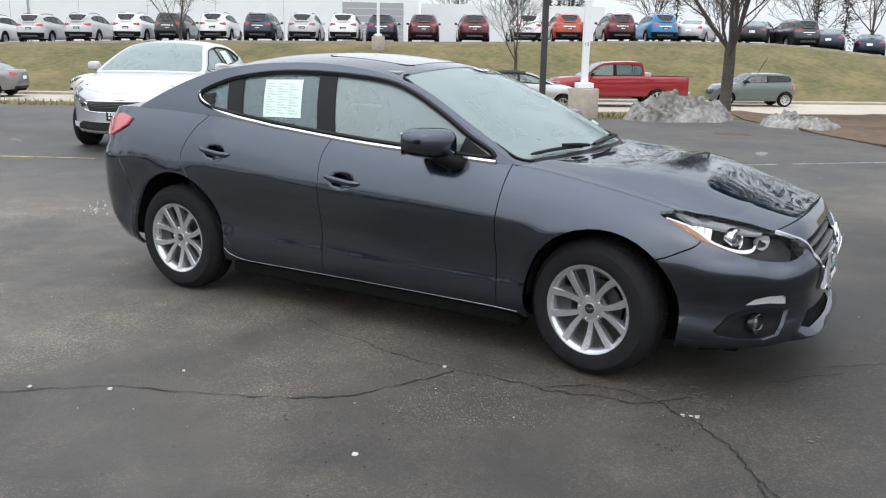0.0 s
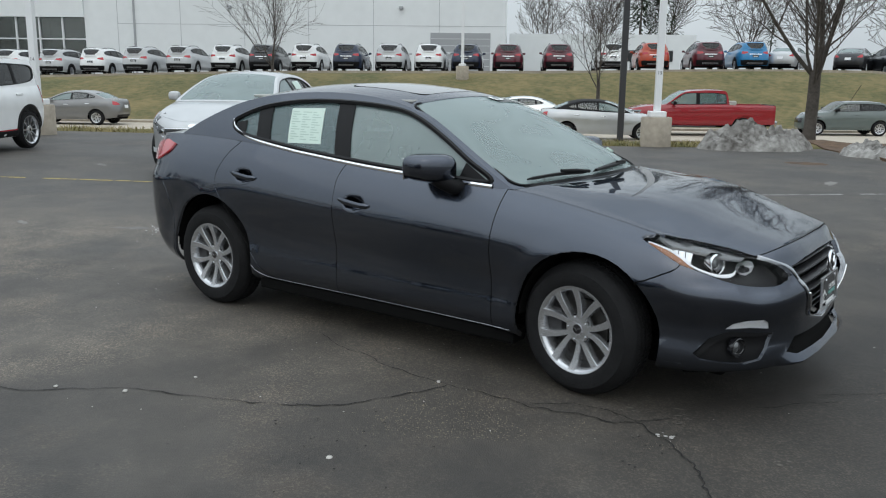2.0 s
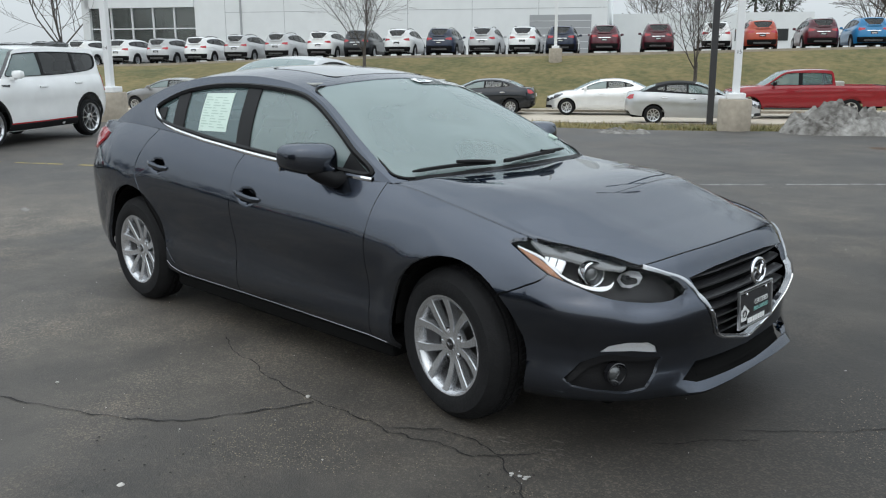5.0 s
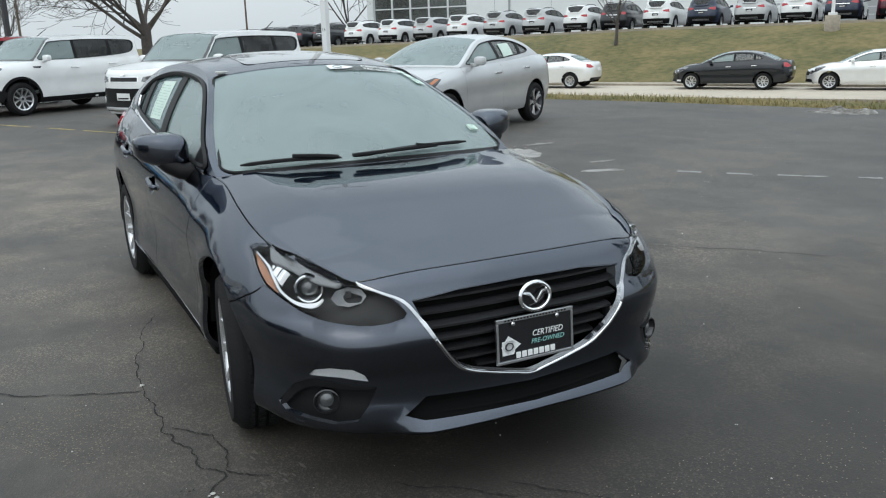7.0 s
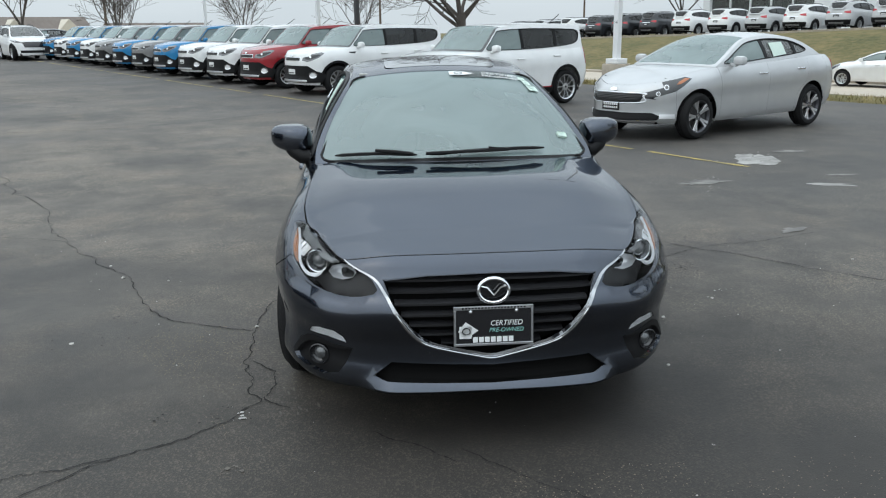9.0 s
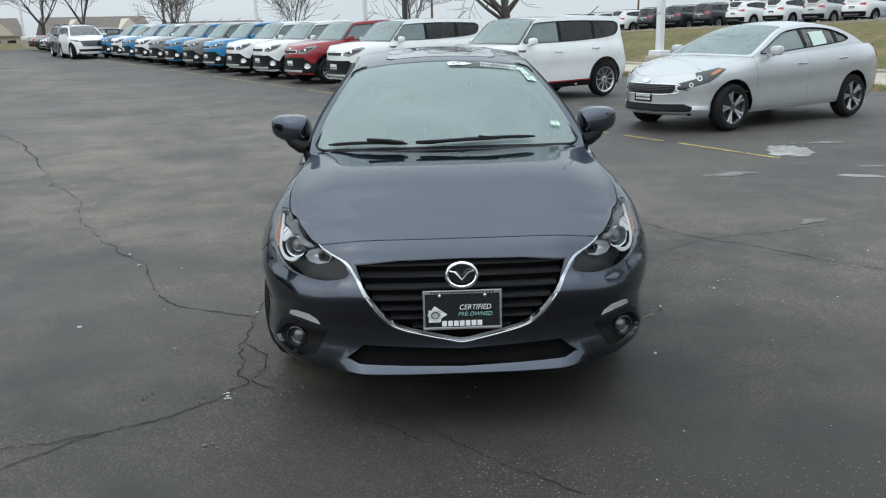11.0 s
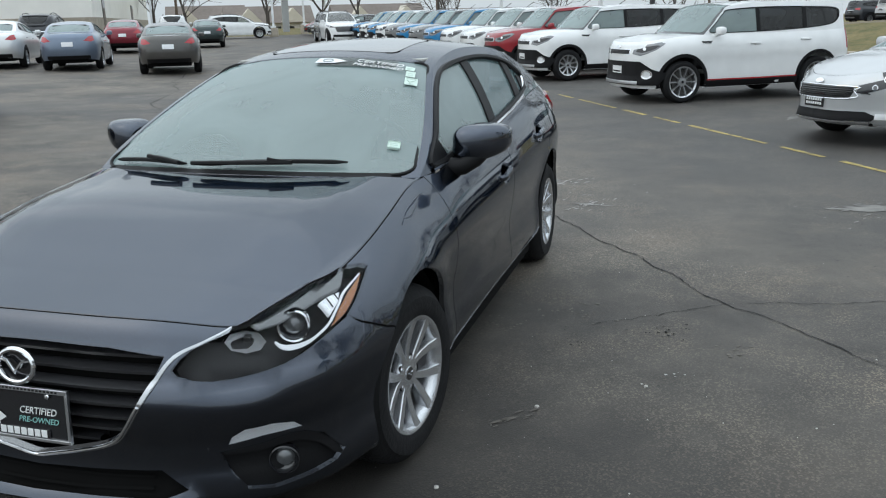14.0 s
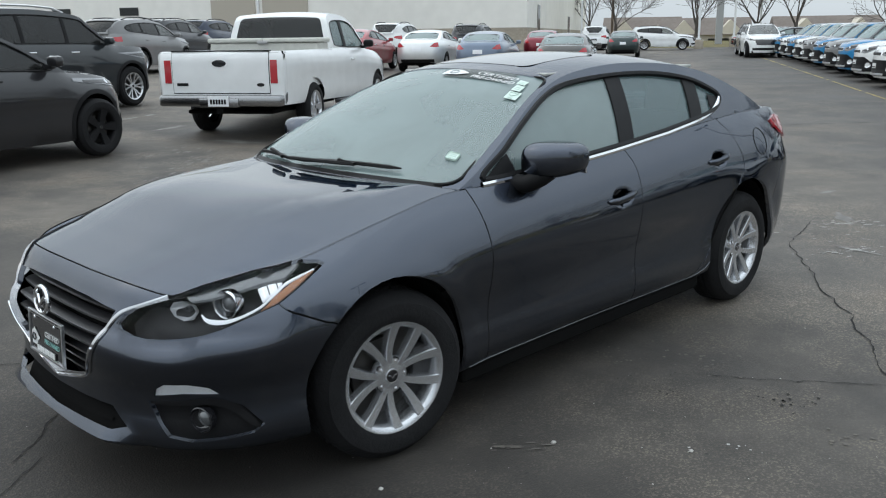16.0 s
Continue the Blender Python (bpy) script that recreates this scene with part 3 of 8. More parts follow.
def make_car(c, category="car"):
    """A car from its measures. Returns its Empty, at the ground under its middle, nose to +x."""
    sh = Shape(c)
    car = new(c["name"])
    tagged(car, c["label"], category, c.get("group", ""))
    body, st, lip, gap = c["paint"], c["step"], c.get("lip", 0.0), c.get("gap", 0.0)
    fx, rx, arch = c["axles"][0], c["axles"][1], c["arch"]
    R = c["radius"]
    arches = [sh.side_poly(circle(*q)) for q in c.get("arches", [(x, R + 0.01, arch) for x in (fx, rx)])]
    both = ((0, ""), (1, ""))
    cut_f, cut_r = c["cuts"]                      # where nose and tail pieces meet the fenders

    def cut_line(pts, z0, z1):
        p = spline(pts, 8) if len(pts) > 2 else np.array(pts, float)
        return sh.side_poly(p)

    cf, cr = cut_line(cut_f, 0, 1), cut_line(cut_r, 0, 1)   # upwards, from the bottom to the shoulder
    top_of = lambda s: np.stack([s, sh.ztop(sh.x0(s)) + 0.0], 1)
    low_of = lambda s: np.stack([s, sh.zlo(sh.x0(s))], 1)
    # nose, across both sides
    holes = [sh.nose_poly(h) for h in c.get("nose_holes", ())] + [h for h in c.get("_nose_sz", ())]
    half_top, half_low = top_of(np.linspace(cf[-1, 0], 0, 30)), low_of(np.linspace(0, cf[0, 0], 30))
    left = np.vstack([half_low, cf, half_top])
    ring = np.vstack([left[:-1], (left * (-1, 1))[::-1][1:-1]])
    mirror_holes = lambda hs: hs + [h * (-1, 1) for h in hs]
    lamp_holes = c["lamp_holes"](sh) if "lamp_holes" in c else []
    holes += c["nose_cut"](sh) if "nose_cut" in c else []
    nose_all = holes + mirror_holes(lamp_holes + [arches[0]])
    lift_panel("front_bumper", ring, sh.body, body, car, nose_all, st * 0.8, gap, lip)
    # tail
    cr_t = np.stack([sh.end - cr[:, 0], cr[:, 1]], 1)
    tt = np.linspace(cr_t[-1, 0], 0, 30)
    tl = np.linspace(0, cr_t[0, 0], 30)
    tail_left = np.vstack([np.stack([tl, sh.zlo(sh.x0(sh.end - tl))], 1), cr_t, np.stack([tt, sh.ztop(sh.x0(sh.end - tt))], 1)])
    ring_t = np.vstack([tail_left[:-1], (tail_left * (-1, 1))[::-1][1:-1]])
    arch_t = np.stack([sh.end - arches[1][:, 0], arches[1][:, 1]], 1)
    lift_panel("rear_bumper", ring_t, sh.tail, body, car, mirror_holes([arch_t]), st * 0.8, gap, lip)
    # side panels between vertical cuts
    doors = c["doors"]                             # lines, each from the bottom up: fender | door | door | quarter
    lines = [cf] + [sh.side_poly(spline(d, 8) if len(d) > 2 else np.array(d, float)) for d in doors] + [cr]
    names = ["fender"] + ["door"] * (len(doors) - 1) + ["quarter_panel"]
    made = []
    for k, nm in enumerate(names):
        a, b = lines[k], lines[k + 1]
        lo, hi = low_of(np.linspace(a[0, 0], b[0, 0], 24)), top_of(np.linspace(b[-1, 0], a[-1, 0], 24))
        poly = np.vstack([lo[:-1], b[:-1], hi[:-1], a[::-1][:-1]])
        hs = list(arches) + (lamp_holes if nm == "fender" else []) + (c["door_cut"](sh) if "door_cut" in c and nm == "door" else [])
        for mir, _ in both:
            made.append((nm, mir, lift_panel(nm, poly, sh.body, body, car, hs, st, gap, lip, mirror=mir)))
    if c.get("seams"):
        # near-black strips added behind the shut lines to paint their gaps dark
        for k, ln in enumerate(lines):
            ln = ln[(ln[:, 1] < c["lamp_low"]) & (ln[:, 1] > c["seam_from"])] if k == 0 and "lamp_low" in c else ln
            p = sh.body(ln[:, 0], ln[:, 1])
            for sg in (1, -1):
                part("door_seal", tube(bmesh.new(), [(q[0], (q[1] - 0.008) * sg, q[2]) for q in p], 0.0055, 5), UNDER, car)
        e = sh.hood(np.zeros(50), np.linspace(-0.7, 0.7, 50))
        part("hood_seal", tube(bmesh.new(), [(q[0] - 0.003, q[1], q[2] - 0.008) for q in e], 0.0065, 5), UNDER, car)
        for sg in (1, -1):
            e = sh.hood(np.linspace(0, sh.hood_t[-1], 40), np.full(40, 0.7 * sg))
            e = e[e[:, 0] < c.get("lamp_back", 9.0)]
            part("hood_seal", tube(bmesh.new(), [(q[0], q[1], q[2] - 0.01) for q in e], 0.0045, 5), UNDER, car)
    # cabin side with its window opening
    rail = sh.cab[:, (0, 2)]
    xs = np.linspace(rail[-1, 0], rail[0, 0], 40)
    base = np.stack([xs, sh.ztop(xs)], 1)
    frame_poly = np.vstack([rail[:-1], base[:-1]])
    dlo = np.array(c["dlo"], float) if c.get("dlo_raw") else loop(c["dlo"], 8)
    lean, z_mid = c.get("post_lean", 0.0), float(sh.ztop(0.0)) + 0.03
    leaned = dlo + np.stack([lean * (dlo[:, 1] - z_mid), 0 * dlo[:, 1]], 1)
    unlean = lambda p: p - np.stack([lean * (p[:, 1] - z_mid), 0 * p[:, 1]], 1) if len(p) else p
    for mir, _ in both:
        lift_panel("side_frame", frame_poly, sh.cabin, c.get("cabin_paint", body), car, [dlo], st * 0.8, 0, lip, mirror=mir)
        bounds = [leaned[:, 0].max() + 1, *c["posts"], leaned[:, 0].min() - 1]
        for k, (a, b) in enumerate(zip(bounds, bounds[1:])):
            pane = unlean(clip_x(leaned, b + 0.018, a - 0.018))
            if len(pane) > 2:
                lift_panel("side_window", pane, sh.cabin, c["glass"][min(k, len(c["glass"]) - 1)], car, (), st * 1.5, 0.003, 0, -0.012, mirror=mir)
        for x in c["posts"]:
            post = unlean(clip_x(leaned, x - c.get("post_half", 0.035), x + c.get("post_half", 0.035)))
            lift_panel("window_post", post, sh.cabin, BLACK, car, (), st, 0, 0.01, -0.003, mirror=mir)
        edge = sh.cabin(dlo[:, 0], dlo[:, 1])
        bm = bmesh.new()
        tube(bm, [tuple(p * (1, -1 if mir else 1, 1)) for p in np.vstack([edge, edge[:1]])], c.get("seal", 0.009), 5)
        part("window_seal", bm, c.get("seal_mat", BLACK), car, smooth=True)
    # hood, screens, roof, deck
    ht = sh.hood_t[-1]
    q = 0.7
    rect = lambda t0, t1, w=q: np.array([(t0, -w), (t1, -w), (t1, w), (t0, w)])
    lift_panel("hood", rect(0, ht), sh.hood, body, car, (), st, gap, lip)
    t1, t2, t3 = sh.t_at(c["screen_top"]), sh.t_at(c["back_top"]), sh.cab_t[-1]
    ws = c.get("screen_in", 0.045)
    fr = loop_rect(c.get("screen_low", 0.04), t1 - 0.01, q - ws, 0.06)
    lift_panel("windshield_frame", rect(0, t1), sh.top, c.get("frame_mat", body), car, [fr], st, 0, lip)
    lift_panel("windshield", fr, sh.top, c["glass"][0], car, (), st, 0, 0, -0.004)
    lift_panel("roof", rect(t1, t2), sh.top, c.get("roof_paint", body), car, c.get("_roof_holes", ()), st, gap * 0.5, lip)
    bk = loop_rect(t2 + 0.03, t3 - c.get("back_low", 0.05), q - c.get("back_in", 0.09), 0.06)
    lift_panel("rear_frame", rect(t2, t3), sh.top, c.get("cabin_paint", body), car, [bk], st, 0, lip)
    lift_panel("rear_window", bk, sh.top, c["glass"][-1], car, (), st, 0, 0, -0.004)
    if "deck_x" in c:
        lift_panel("trunk_lid", rect(0, sh.deck_t[-1]), sh.deck, body, car, (), st, gap, lip)
    # underbody
    nose_x, tail_x = sh.o[0, 0], sh.o[-1, 0]
    W = c["outline_w"]
    bm = bmesh.new()
    lo = float(sh.zlo(0.0)) + 0.01
    box(bm, tail_x + 0.25, nose_x - 0.3, -W * 0.68, W * 0.68, lo - 0.02, c["floor"], 0.03)
    box(bm, sh.cab[0, 0] - 0.1, nose_x - 0.32, -W * 0.6, W * 0.6, lo, 0.58, 0.03)
    if "deck_x" in c:
        box(bm, tail_x + 0.2, rx + 0.3, -W * 0.62, W * 0.62, lo, float(sh.ztop(rx)) - 0.16, 0.03)
    part("underbody", bm, UNDER, car)
    if not c.get("no_seats"):
        seats(car, sh, c)
    # wheels
    tw = c.get("tyre_w", 0.2)
    for i, x in enumerate((fx, rx)):
        for y in (c["track"], -c["track"]):
            wheel(car, x, y, R, c["rim"], tw, c["spokes"], c["rim_mat"], c.get("steer", 0) if i == 0 else 0, c.get("wheel_n", 32))
    return car, sh


def clip_x(poly, x0, x1):
    """The part of a polygon between two values of x."""
    def cut(p, f):
        out = []
        for a, b in zip(p, np.roll(p, -1, axis=0)):
            fa, fb = f(a), f(b)
            if fa >= 0:
                out.append(a)
            if fa * fb < 0:
                out.append(a + (b - a) * fa / (fa - fb))
        return np.array(out) if out else np.zeros((0, 2))
    p = cut(np.array(poly, float), lambda q: q[0] - x0)
    return cut(p, lambda q: x1 - q[0]) if len(p) else p


def loop_rect(t0, t1, w, r):
    """A rectangle with rounded corners, for screens."""
    out = []
    for cx, cy, a0 in ((t1 - r, w - r, 0), (t0 + r, w - r, 90), (t0 + r, -w + r, 180), (t1 - r, -w + r, 270)):
        for a in np.radians(np.linspace(a0, a0 + 90, 6)):
            out.append((cx + r * math.cos(a), cy + r * math.sin(a)))
    return np.array(out)


# ---- the setting: the car stands at the origin, nose to +x; the lot's rows run along U, the hill lies towards V ----
ROW = 31.9
U, V = Vector((math.cos(radians(ROW)), math.sin(radians(ROW)), 0)), Vector((-math.sin(radians(ROW)), math.cos(radians(ROW)), 0))


def lot(a, b, z=0.0):
    """A point of the lot's grid, whose rows and road are a little askew to one another."""
    a2 = a + float(np.interp(b, (-30, -10, -5, 0, 8, 14, 30, 46, 63), (-1.17, -0.41, -0.19, 0, 0.08, -0.13, -0.1, 0.0, -0.1)))
    a2 += a * float(np.interp(b, (-5, 8, 14, 30, 46), (0.0156, 0.0135, -0.004, -0.003, -0.004)))
    b2 = b + float(np.interp(b, (0, 5, 8, 14, 24, 30, 46, 63), (0.02, 0.06, 0.08, 0.38, 0.58, 0.68, 0.97, 1.28)))
    b2 += a * float(np.interp(b, (8, 14, 24, 30, 46, 63), (-0.022, 0.005, 0.006, 0.005, 0.002, 0)))
    return U * a2 + V * b2 + Vector((0, 0, z))


crest = smooth_fn([(-140, -0.5), (-60, 0.4), (-33, 1.22), (-27, 1.32), (-20, 1.55), (-12, 1.74), (0, 1.86), (6, 1.95), (14, 2.08), (20, 2.05), (24, 1.75), (28, 1.35), (40, 0.5), (80, -0.3)])
CROSS = smooth_fn([(14.2, 0.0), (14.7, 0.05), (17, -0.08), (23.4, -0.6), (24.2, -0.64), (32.0, -0.66), (32.4, -0.6)])


def height(a, b):
    """The lie of the land: gentle falls across the whole lot, and the shape of road and bank."""
    far = 0.0075 * max(0, min(-a, 120) - 3) * min(1, max(0, (30 - b) / 20)) + 0.004 * max(0, min(a, 20) - 3)
    return profile(a, b) - 0.0065 * max(0, b - 3) + far


def profile(a, b):
    """Level, falling to the road, then up the grassy bank."""
    if b < -2:
        return 0.03 * min(30, -2 - b)
    if b <= 32.4:
        rise = 0.09 * min(1, max(0, (b - 2.5) / 4.5)) * min(1, max(0, (1.5 - a) / 4.5)) * min(1, max(0, (23 - b) / 8))
        return (float(CROSS(b)) if b > 14.2 else 0.0) + rise
    f = min(1, (b - 32.4) / 10.3)
    f = 0.6 * f + 0.4 * f * f * (3 - 2 * f)
    return -0.6 + (float(crest(a)) + 0.6) * f


def surface(name, aa, bb, lift, mat, label, thick=0.0, fn=height, rough=0.0):
    """A sheet over the land between lines of the lot, with its edges turned down."""
    na, nb = len(aa), len(bb)
    verts = [lot(a, b, fn(a, b) + lift + rough * noise.noise((a * 0.9, b * 0.9, 3.0))) for b in bb for a in aa]
    faces = [(j * na + i, j * na + i + 1, (j + 1) * na + i + 1, (j + 1) * na + i) for j in range(nb - 1) for i in range(na - 1)]
    if thick:
        rim = [i for i in range(na)] + [j * na + na - 1 for j in range(1, nb)] + [(nb - 1) * na + i for i in range(na - 2, -1, -1)] + [j * na for j in range(nb - 2, 0, -1)]
        k = len(verts)
        verts += [verts[i] - Vector((0, 0, thick)) for i in rim]
        faces += [(rim[i], rim[i - 1], k + (i - 1) % len(rim), k + i) for i in range(len(rim))]
    ob = link(name, verts, faces, mat, None, "", None, not thick)
    return tagged(ob, label, name.replace("_", " "), "", "structure")


def asphalt(name, base, worn, gravel):
    """Old asphalt: pale stone chips in dark binder, broad worn areas and damp dark ones."""
    m = material(name, base, 0.8, 0, 0.3, 5.0)
    n, l = m.node_tree.nodes, m.node_tree.links
    b = n["Principled BSDF"]
    co = n.new("ShaderNodeTexCoord")
    chips, wear, damp = n.new("ShaderNodeTexVoronoi"), n.new("ShaderNodeTexNoise"), n.new("ShaderNodeTexNoise")
    chips.inputs["Scale"].default_value = 140
    wear.inputs["Scale"].default_value, wear.inputs["Detail"].default_value, wear.inputs["Roughness"].default_value = 0.42, 9, 0.62
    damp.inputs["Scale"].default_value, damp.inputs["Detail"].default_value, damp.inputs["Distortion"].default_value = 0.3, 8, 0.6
    for t in (chips, wear, damp):
        l.new(co.outputs["Object"], t.inputs["Vector"])
    sep = n.new("ShaderNodeSeparateColor")
    l.new(chips.outputs["Color"], sep.inputs[0])
    pick = n.new("ShaderNodeMapRange")
    pick.inputs["From Min"].default_value, pick.inputs["From Max"].default_value = 0.58, 0.95
    l.new(sep.outputs[0], pick.inputs["Value"])
    bare = n.new("ShaderNodeMapRange")
    bare.inputs["From Min"].default_value, bare.inputs["From Max"].default_value = 0.4, 0.63
    l.new(wear.outputs["Fac"], bare.inputs["Value"])
    amount = n.new("ShaderNodeMath")
    amount.operation = "MULTIPLY"
    # stones show where the binder has worn off in patches
    ravel, rv = n.new("ShaderNodeTexNoise"), n.new("ShaderNodeMapRange")
    ravel.inputs["Scale"].default_value, ravel.inputs["Detail"].default_value, ravel.inputs["Roughness"].default_value = 0.55, 8, 0.66
    l.new(co.outputs["Object"], ravel.inputs["Vector"]), l.new(ravel.outputs["Fac"], rv.inputs["Value"])
    rv.inputs["From Min"].default_value, rv.inputs["From Max"].default_value, rv.inputs["To Min"].default_value = 0.45, 0.6, 0.1
    l.new(pick.outputs[0], amount.inputs[0]), l.new(rv.outputs[0], amount.inputs[1])
    prev = b.inputs["Base Color"].links[0].from_socket
    m1, m2, m3 = (n.new("ShaderNodeMixRGB") for _ in range(3))
    l.new(bare.outputs[0], m1.inputs[0]), l.new(prev, m1.inputs[1])
    m1.inputs[2].default_value = (*worn, 1)
    l.new(amount.outputs[0], m2.inputs[0]), l.new(m1.outputs[0], m2.inputs[1])
    m2.inputs[2].default_value = (*gravel, 1)
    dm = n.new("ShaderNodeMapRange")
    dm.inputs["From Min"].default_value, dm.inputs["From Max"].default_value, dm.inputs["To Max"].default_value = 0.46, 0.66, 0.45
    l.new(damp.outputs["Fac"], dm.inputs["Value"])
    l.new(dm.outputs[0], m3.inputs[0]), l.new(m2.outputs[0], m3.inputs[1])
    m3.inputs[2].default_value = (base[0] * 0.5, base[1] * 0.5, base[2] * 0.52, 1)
    # rusty brown wear in patches
    rust, rk, m6 = n.new("ShaderNodeTexNoise"), n.new("ShaderNodeMapRange"), n.new("ShaderNodeMixRGB")
    rust.inputs["Scale"].default_value, rust.inputs["Detail"].default_value, rust.inputs["Roughness"].default_value = 1.1, 7, 0.7
    l.new(co.outputs["Object"], rust.inputs["Vector"])
    rk.inputs["From Min"].default_value, rk.inputs["From Max"].default_value, rk.inputs["To Max"].default_value = 0.5, 0.66, 0.28
    l.new(rust.outputs["Fac"], rk.inputs["Value"]), l.new(rk.outputs[0], m6.inputs[0]), l.new(m3.outputs[0], m6.inputs[1])
    m6.inputs[2].default_value = (0.115, 0.083, 0.058, 1)
    m3 = m6
    # a broad damp brown stain with a ragged edge, deepened to paint shade round the nose
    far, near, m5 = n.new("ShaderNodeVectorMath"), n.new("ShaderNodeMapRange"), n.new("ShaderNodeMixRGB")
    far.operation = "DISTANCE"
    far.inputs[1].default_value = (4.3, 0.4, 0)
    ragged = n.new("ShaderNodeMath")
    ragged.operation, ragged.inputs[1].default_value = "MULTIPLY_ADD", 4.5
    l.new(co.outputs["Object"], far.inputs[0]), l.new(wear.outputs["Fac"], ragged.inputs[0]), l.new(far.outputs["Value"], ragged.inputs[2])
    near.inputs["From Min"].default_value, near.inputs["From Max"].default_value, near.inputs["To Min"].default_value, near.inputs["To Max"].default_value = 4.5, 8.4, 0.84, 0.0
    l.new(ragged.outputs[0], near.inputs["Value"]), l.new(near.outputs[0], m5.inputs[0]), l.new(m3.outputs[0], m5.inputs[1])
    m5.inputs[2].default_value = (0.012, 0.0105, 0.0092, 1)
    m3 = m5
    # dark pits where stones came out
    pits = n.new("ShaderNodeTexVoronoi")
    pits.inputs["Scale"].default_value = 10
    l.new(co.outputs["Object"], pits.inputs["Vector"])
    ps, pr, m4 = n.new("ShaderNodeSeparateColor"), n.new("ShaderNodeMapRange"), n.new("ShaderNodeMixRGB")
    l.new(pits.outputs["Color"], ps.inputs[0])
    pr.inputs["From Min"].default_value, pr.inputs["From Max"].default_value, pr.inputs["To Min"].default_value, pr.inputs["To Max"].default_value = 0.05, 0.11, 0.8, 0.0
    l.new(pits.outputs["Distance"], pr.inputs["Value"])
    few, both = n.new("ShaderNodeMath"), n.new("ShaderNodeMath")
    few.operation, both.operation = "GREATER_THAN", "MULTIPLY"
    few.inputs[1].default_value = 0.8
    l.new(ps.outputs[1], few.inputs[0]), l.new(few.outputs[0], both.inputs[0]), l.new(pr.outputs[0], both.inputs[1])
    l.new(both.outputs[0], m4.inputs[0]), l.new(m3.outputs[0], m4.inputs[1])
    m4.inputs[2].default_value = (0.018, 0.017, 0.016, 1)
    mott, mk, m7 = n.new("ShaderNodeTexNoise"), n.new("ShaderNodeMapRange"), n.new("ShaderNodeMixRGB")
    mott.inputs["Scale"].default_value, mott.inputs["Detail"].default_value, mott.inputs["Roughness"].default_value, mott.inputs["Distortion"].default_value = 2.2, 12, 0.78, 0.4
    l.new(co.outputs["Object"], mott.inputs["Vector"]), l.new(mott.outputs["Fac"], mk.inputs["Value"])
    mk.inputs["From Min"].default_value, mk.inputs["From Max"].default_value, mk.inputs["To Min"].default_value, mk.inputs["To Max"].default_value = 0.3, 0.7, 0.74, 1.28
    m7.blend_type, m7.inputs[0].default_value = "MULTIPLY", 1.0
    l.new(m4.outputs[0], m7.inputs[1]), l.new(mk.outputs[0], m7.inputs[2])
    # a darker, neutral tone on the stretch towards the verge, ragged at its edge
    across, edge, m8 = n.new("ShaderNodeVectorMath"), n.new("ShaderNodeMath"), n.new("ShaderNodeMixRGB")
    across.operation, across.inputs[1].default_value = "DOT_PRODUCT", tuple(V)
    edge.operation, edge.inputs[1].default_value = "MULTIPLY_ADD", 3.0
    l.new(co.outputs["Object"], across.inputs[0]), l.new(wear.outputs["Fac"], edge.inputs[0]), l.new(across.outputs["Value"], edge.inputs[2])
    verge_tone = n.new("ShaderNodeMapRange")
    verge_tone.inputs["From Min"].default_value, verge_tone.inputs["From Max"].default_value, verge_tone.inputs["To Max"].default_value = 3.6, 6.5, 0.55
    l.new(edge.outputs[0], verge_tone.inputs["Value"]), l.new(verge_tone.outputs[0], m8.inputs[0]), l.new(m7.outputs[0], m8.inputs[1])
    m8.inputs[2].default_value = (0.04, 0.039, 0.039, 1)
    m7 = m8
    l.new(m7.outputs[0], b.inputs["Base Color"])
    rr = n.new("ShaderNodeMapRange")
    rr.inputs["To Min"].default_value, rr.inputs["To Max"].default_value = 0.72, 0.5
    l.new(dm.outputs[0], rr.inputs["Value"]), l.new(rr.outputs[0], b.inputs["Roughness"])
    bump = n.new("ShaderNodeBump")
    bump.inputs["Strength"].default_value, bump.inputs["Distance"].default_value = 0.3, 0.005
    l.new(chips.outputs["Distance"], bump.inputs["Height"]), l.new(bump.outputs["Normal"], b.inputs["Normal"])
    return m


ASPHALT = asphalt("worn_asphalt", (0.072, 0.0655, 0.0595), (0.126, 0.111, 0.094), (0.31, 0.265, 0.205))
GRASS = material("dormant_grass", (0.195, 0.15, 0.062), 0.95, 0, 0.4, 3.0, 1.0, 30, color2=(0.068, 0.074, 0.022))
CONCRETE = material("pale_concrete", (0.5, 0.44, 0.36), 0.85, 0, 0.2, 4.0, 0.2, 40)
CURB = material("curb_concrete", (0.42, 0.37, 0.3), 0.9, 0, 0.35, 8.0, 0.3, 40)
WALL_WHITE = material("white_wall_panel", (0.78, 0.8, 0.8), 0.6, 0, 0.07, 1.2, 0.05, 3)
WALL_CREAM = material("cream_wall", (0.84, 0.82, 0.77), 0.7, 0, 0.1, 1.2, 0.05, 3)
SOIL = material("bare_soil", (0.16, 0.1, 0.06), 0.95, 0, 0.5, 5.0, 1.0, 14, color2=(0.07, 0.045, 0.03))
SNOW = material("dirty_snow", (0.38, 0.37, 0.35), 0.8, 0, 0.5, 9.0, 1.0, 16, color2=(0.07, 0.062, 0.055))
BARK = material("grey_bark", (0.11, 0.095, 0.085), 0.95, 0, 0.5, 14, 0.8, 30)
POLE_WHITE = plain("white_painted_steel", (0.75, 0.76, 0.77), 0.4)
POLE_DARK = plain("dark_bronze_steel", (0.035, 0.035, 0.04), 0.45)
YELLOW = material("worn_yellow_paint", (0.52, 0.4, 0.1), 0.75, 0, 0.6, 14, color2=(0.16, 0.14, 0.08))
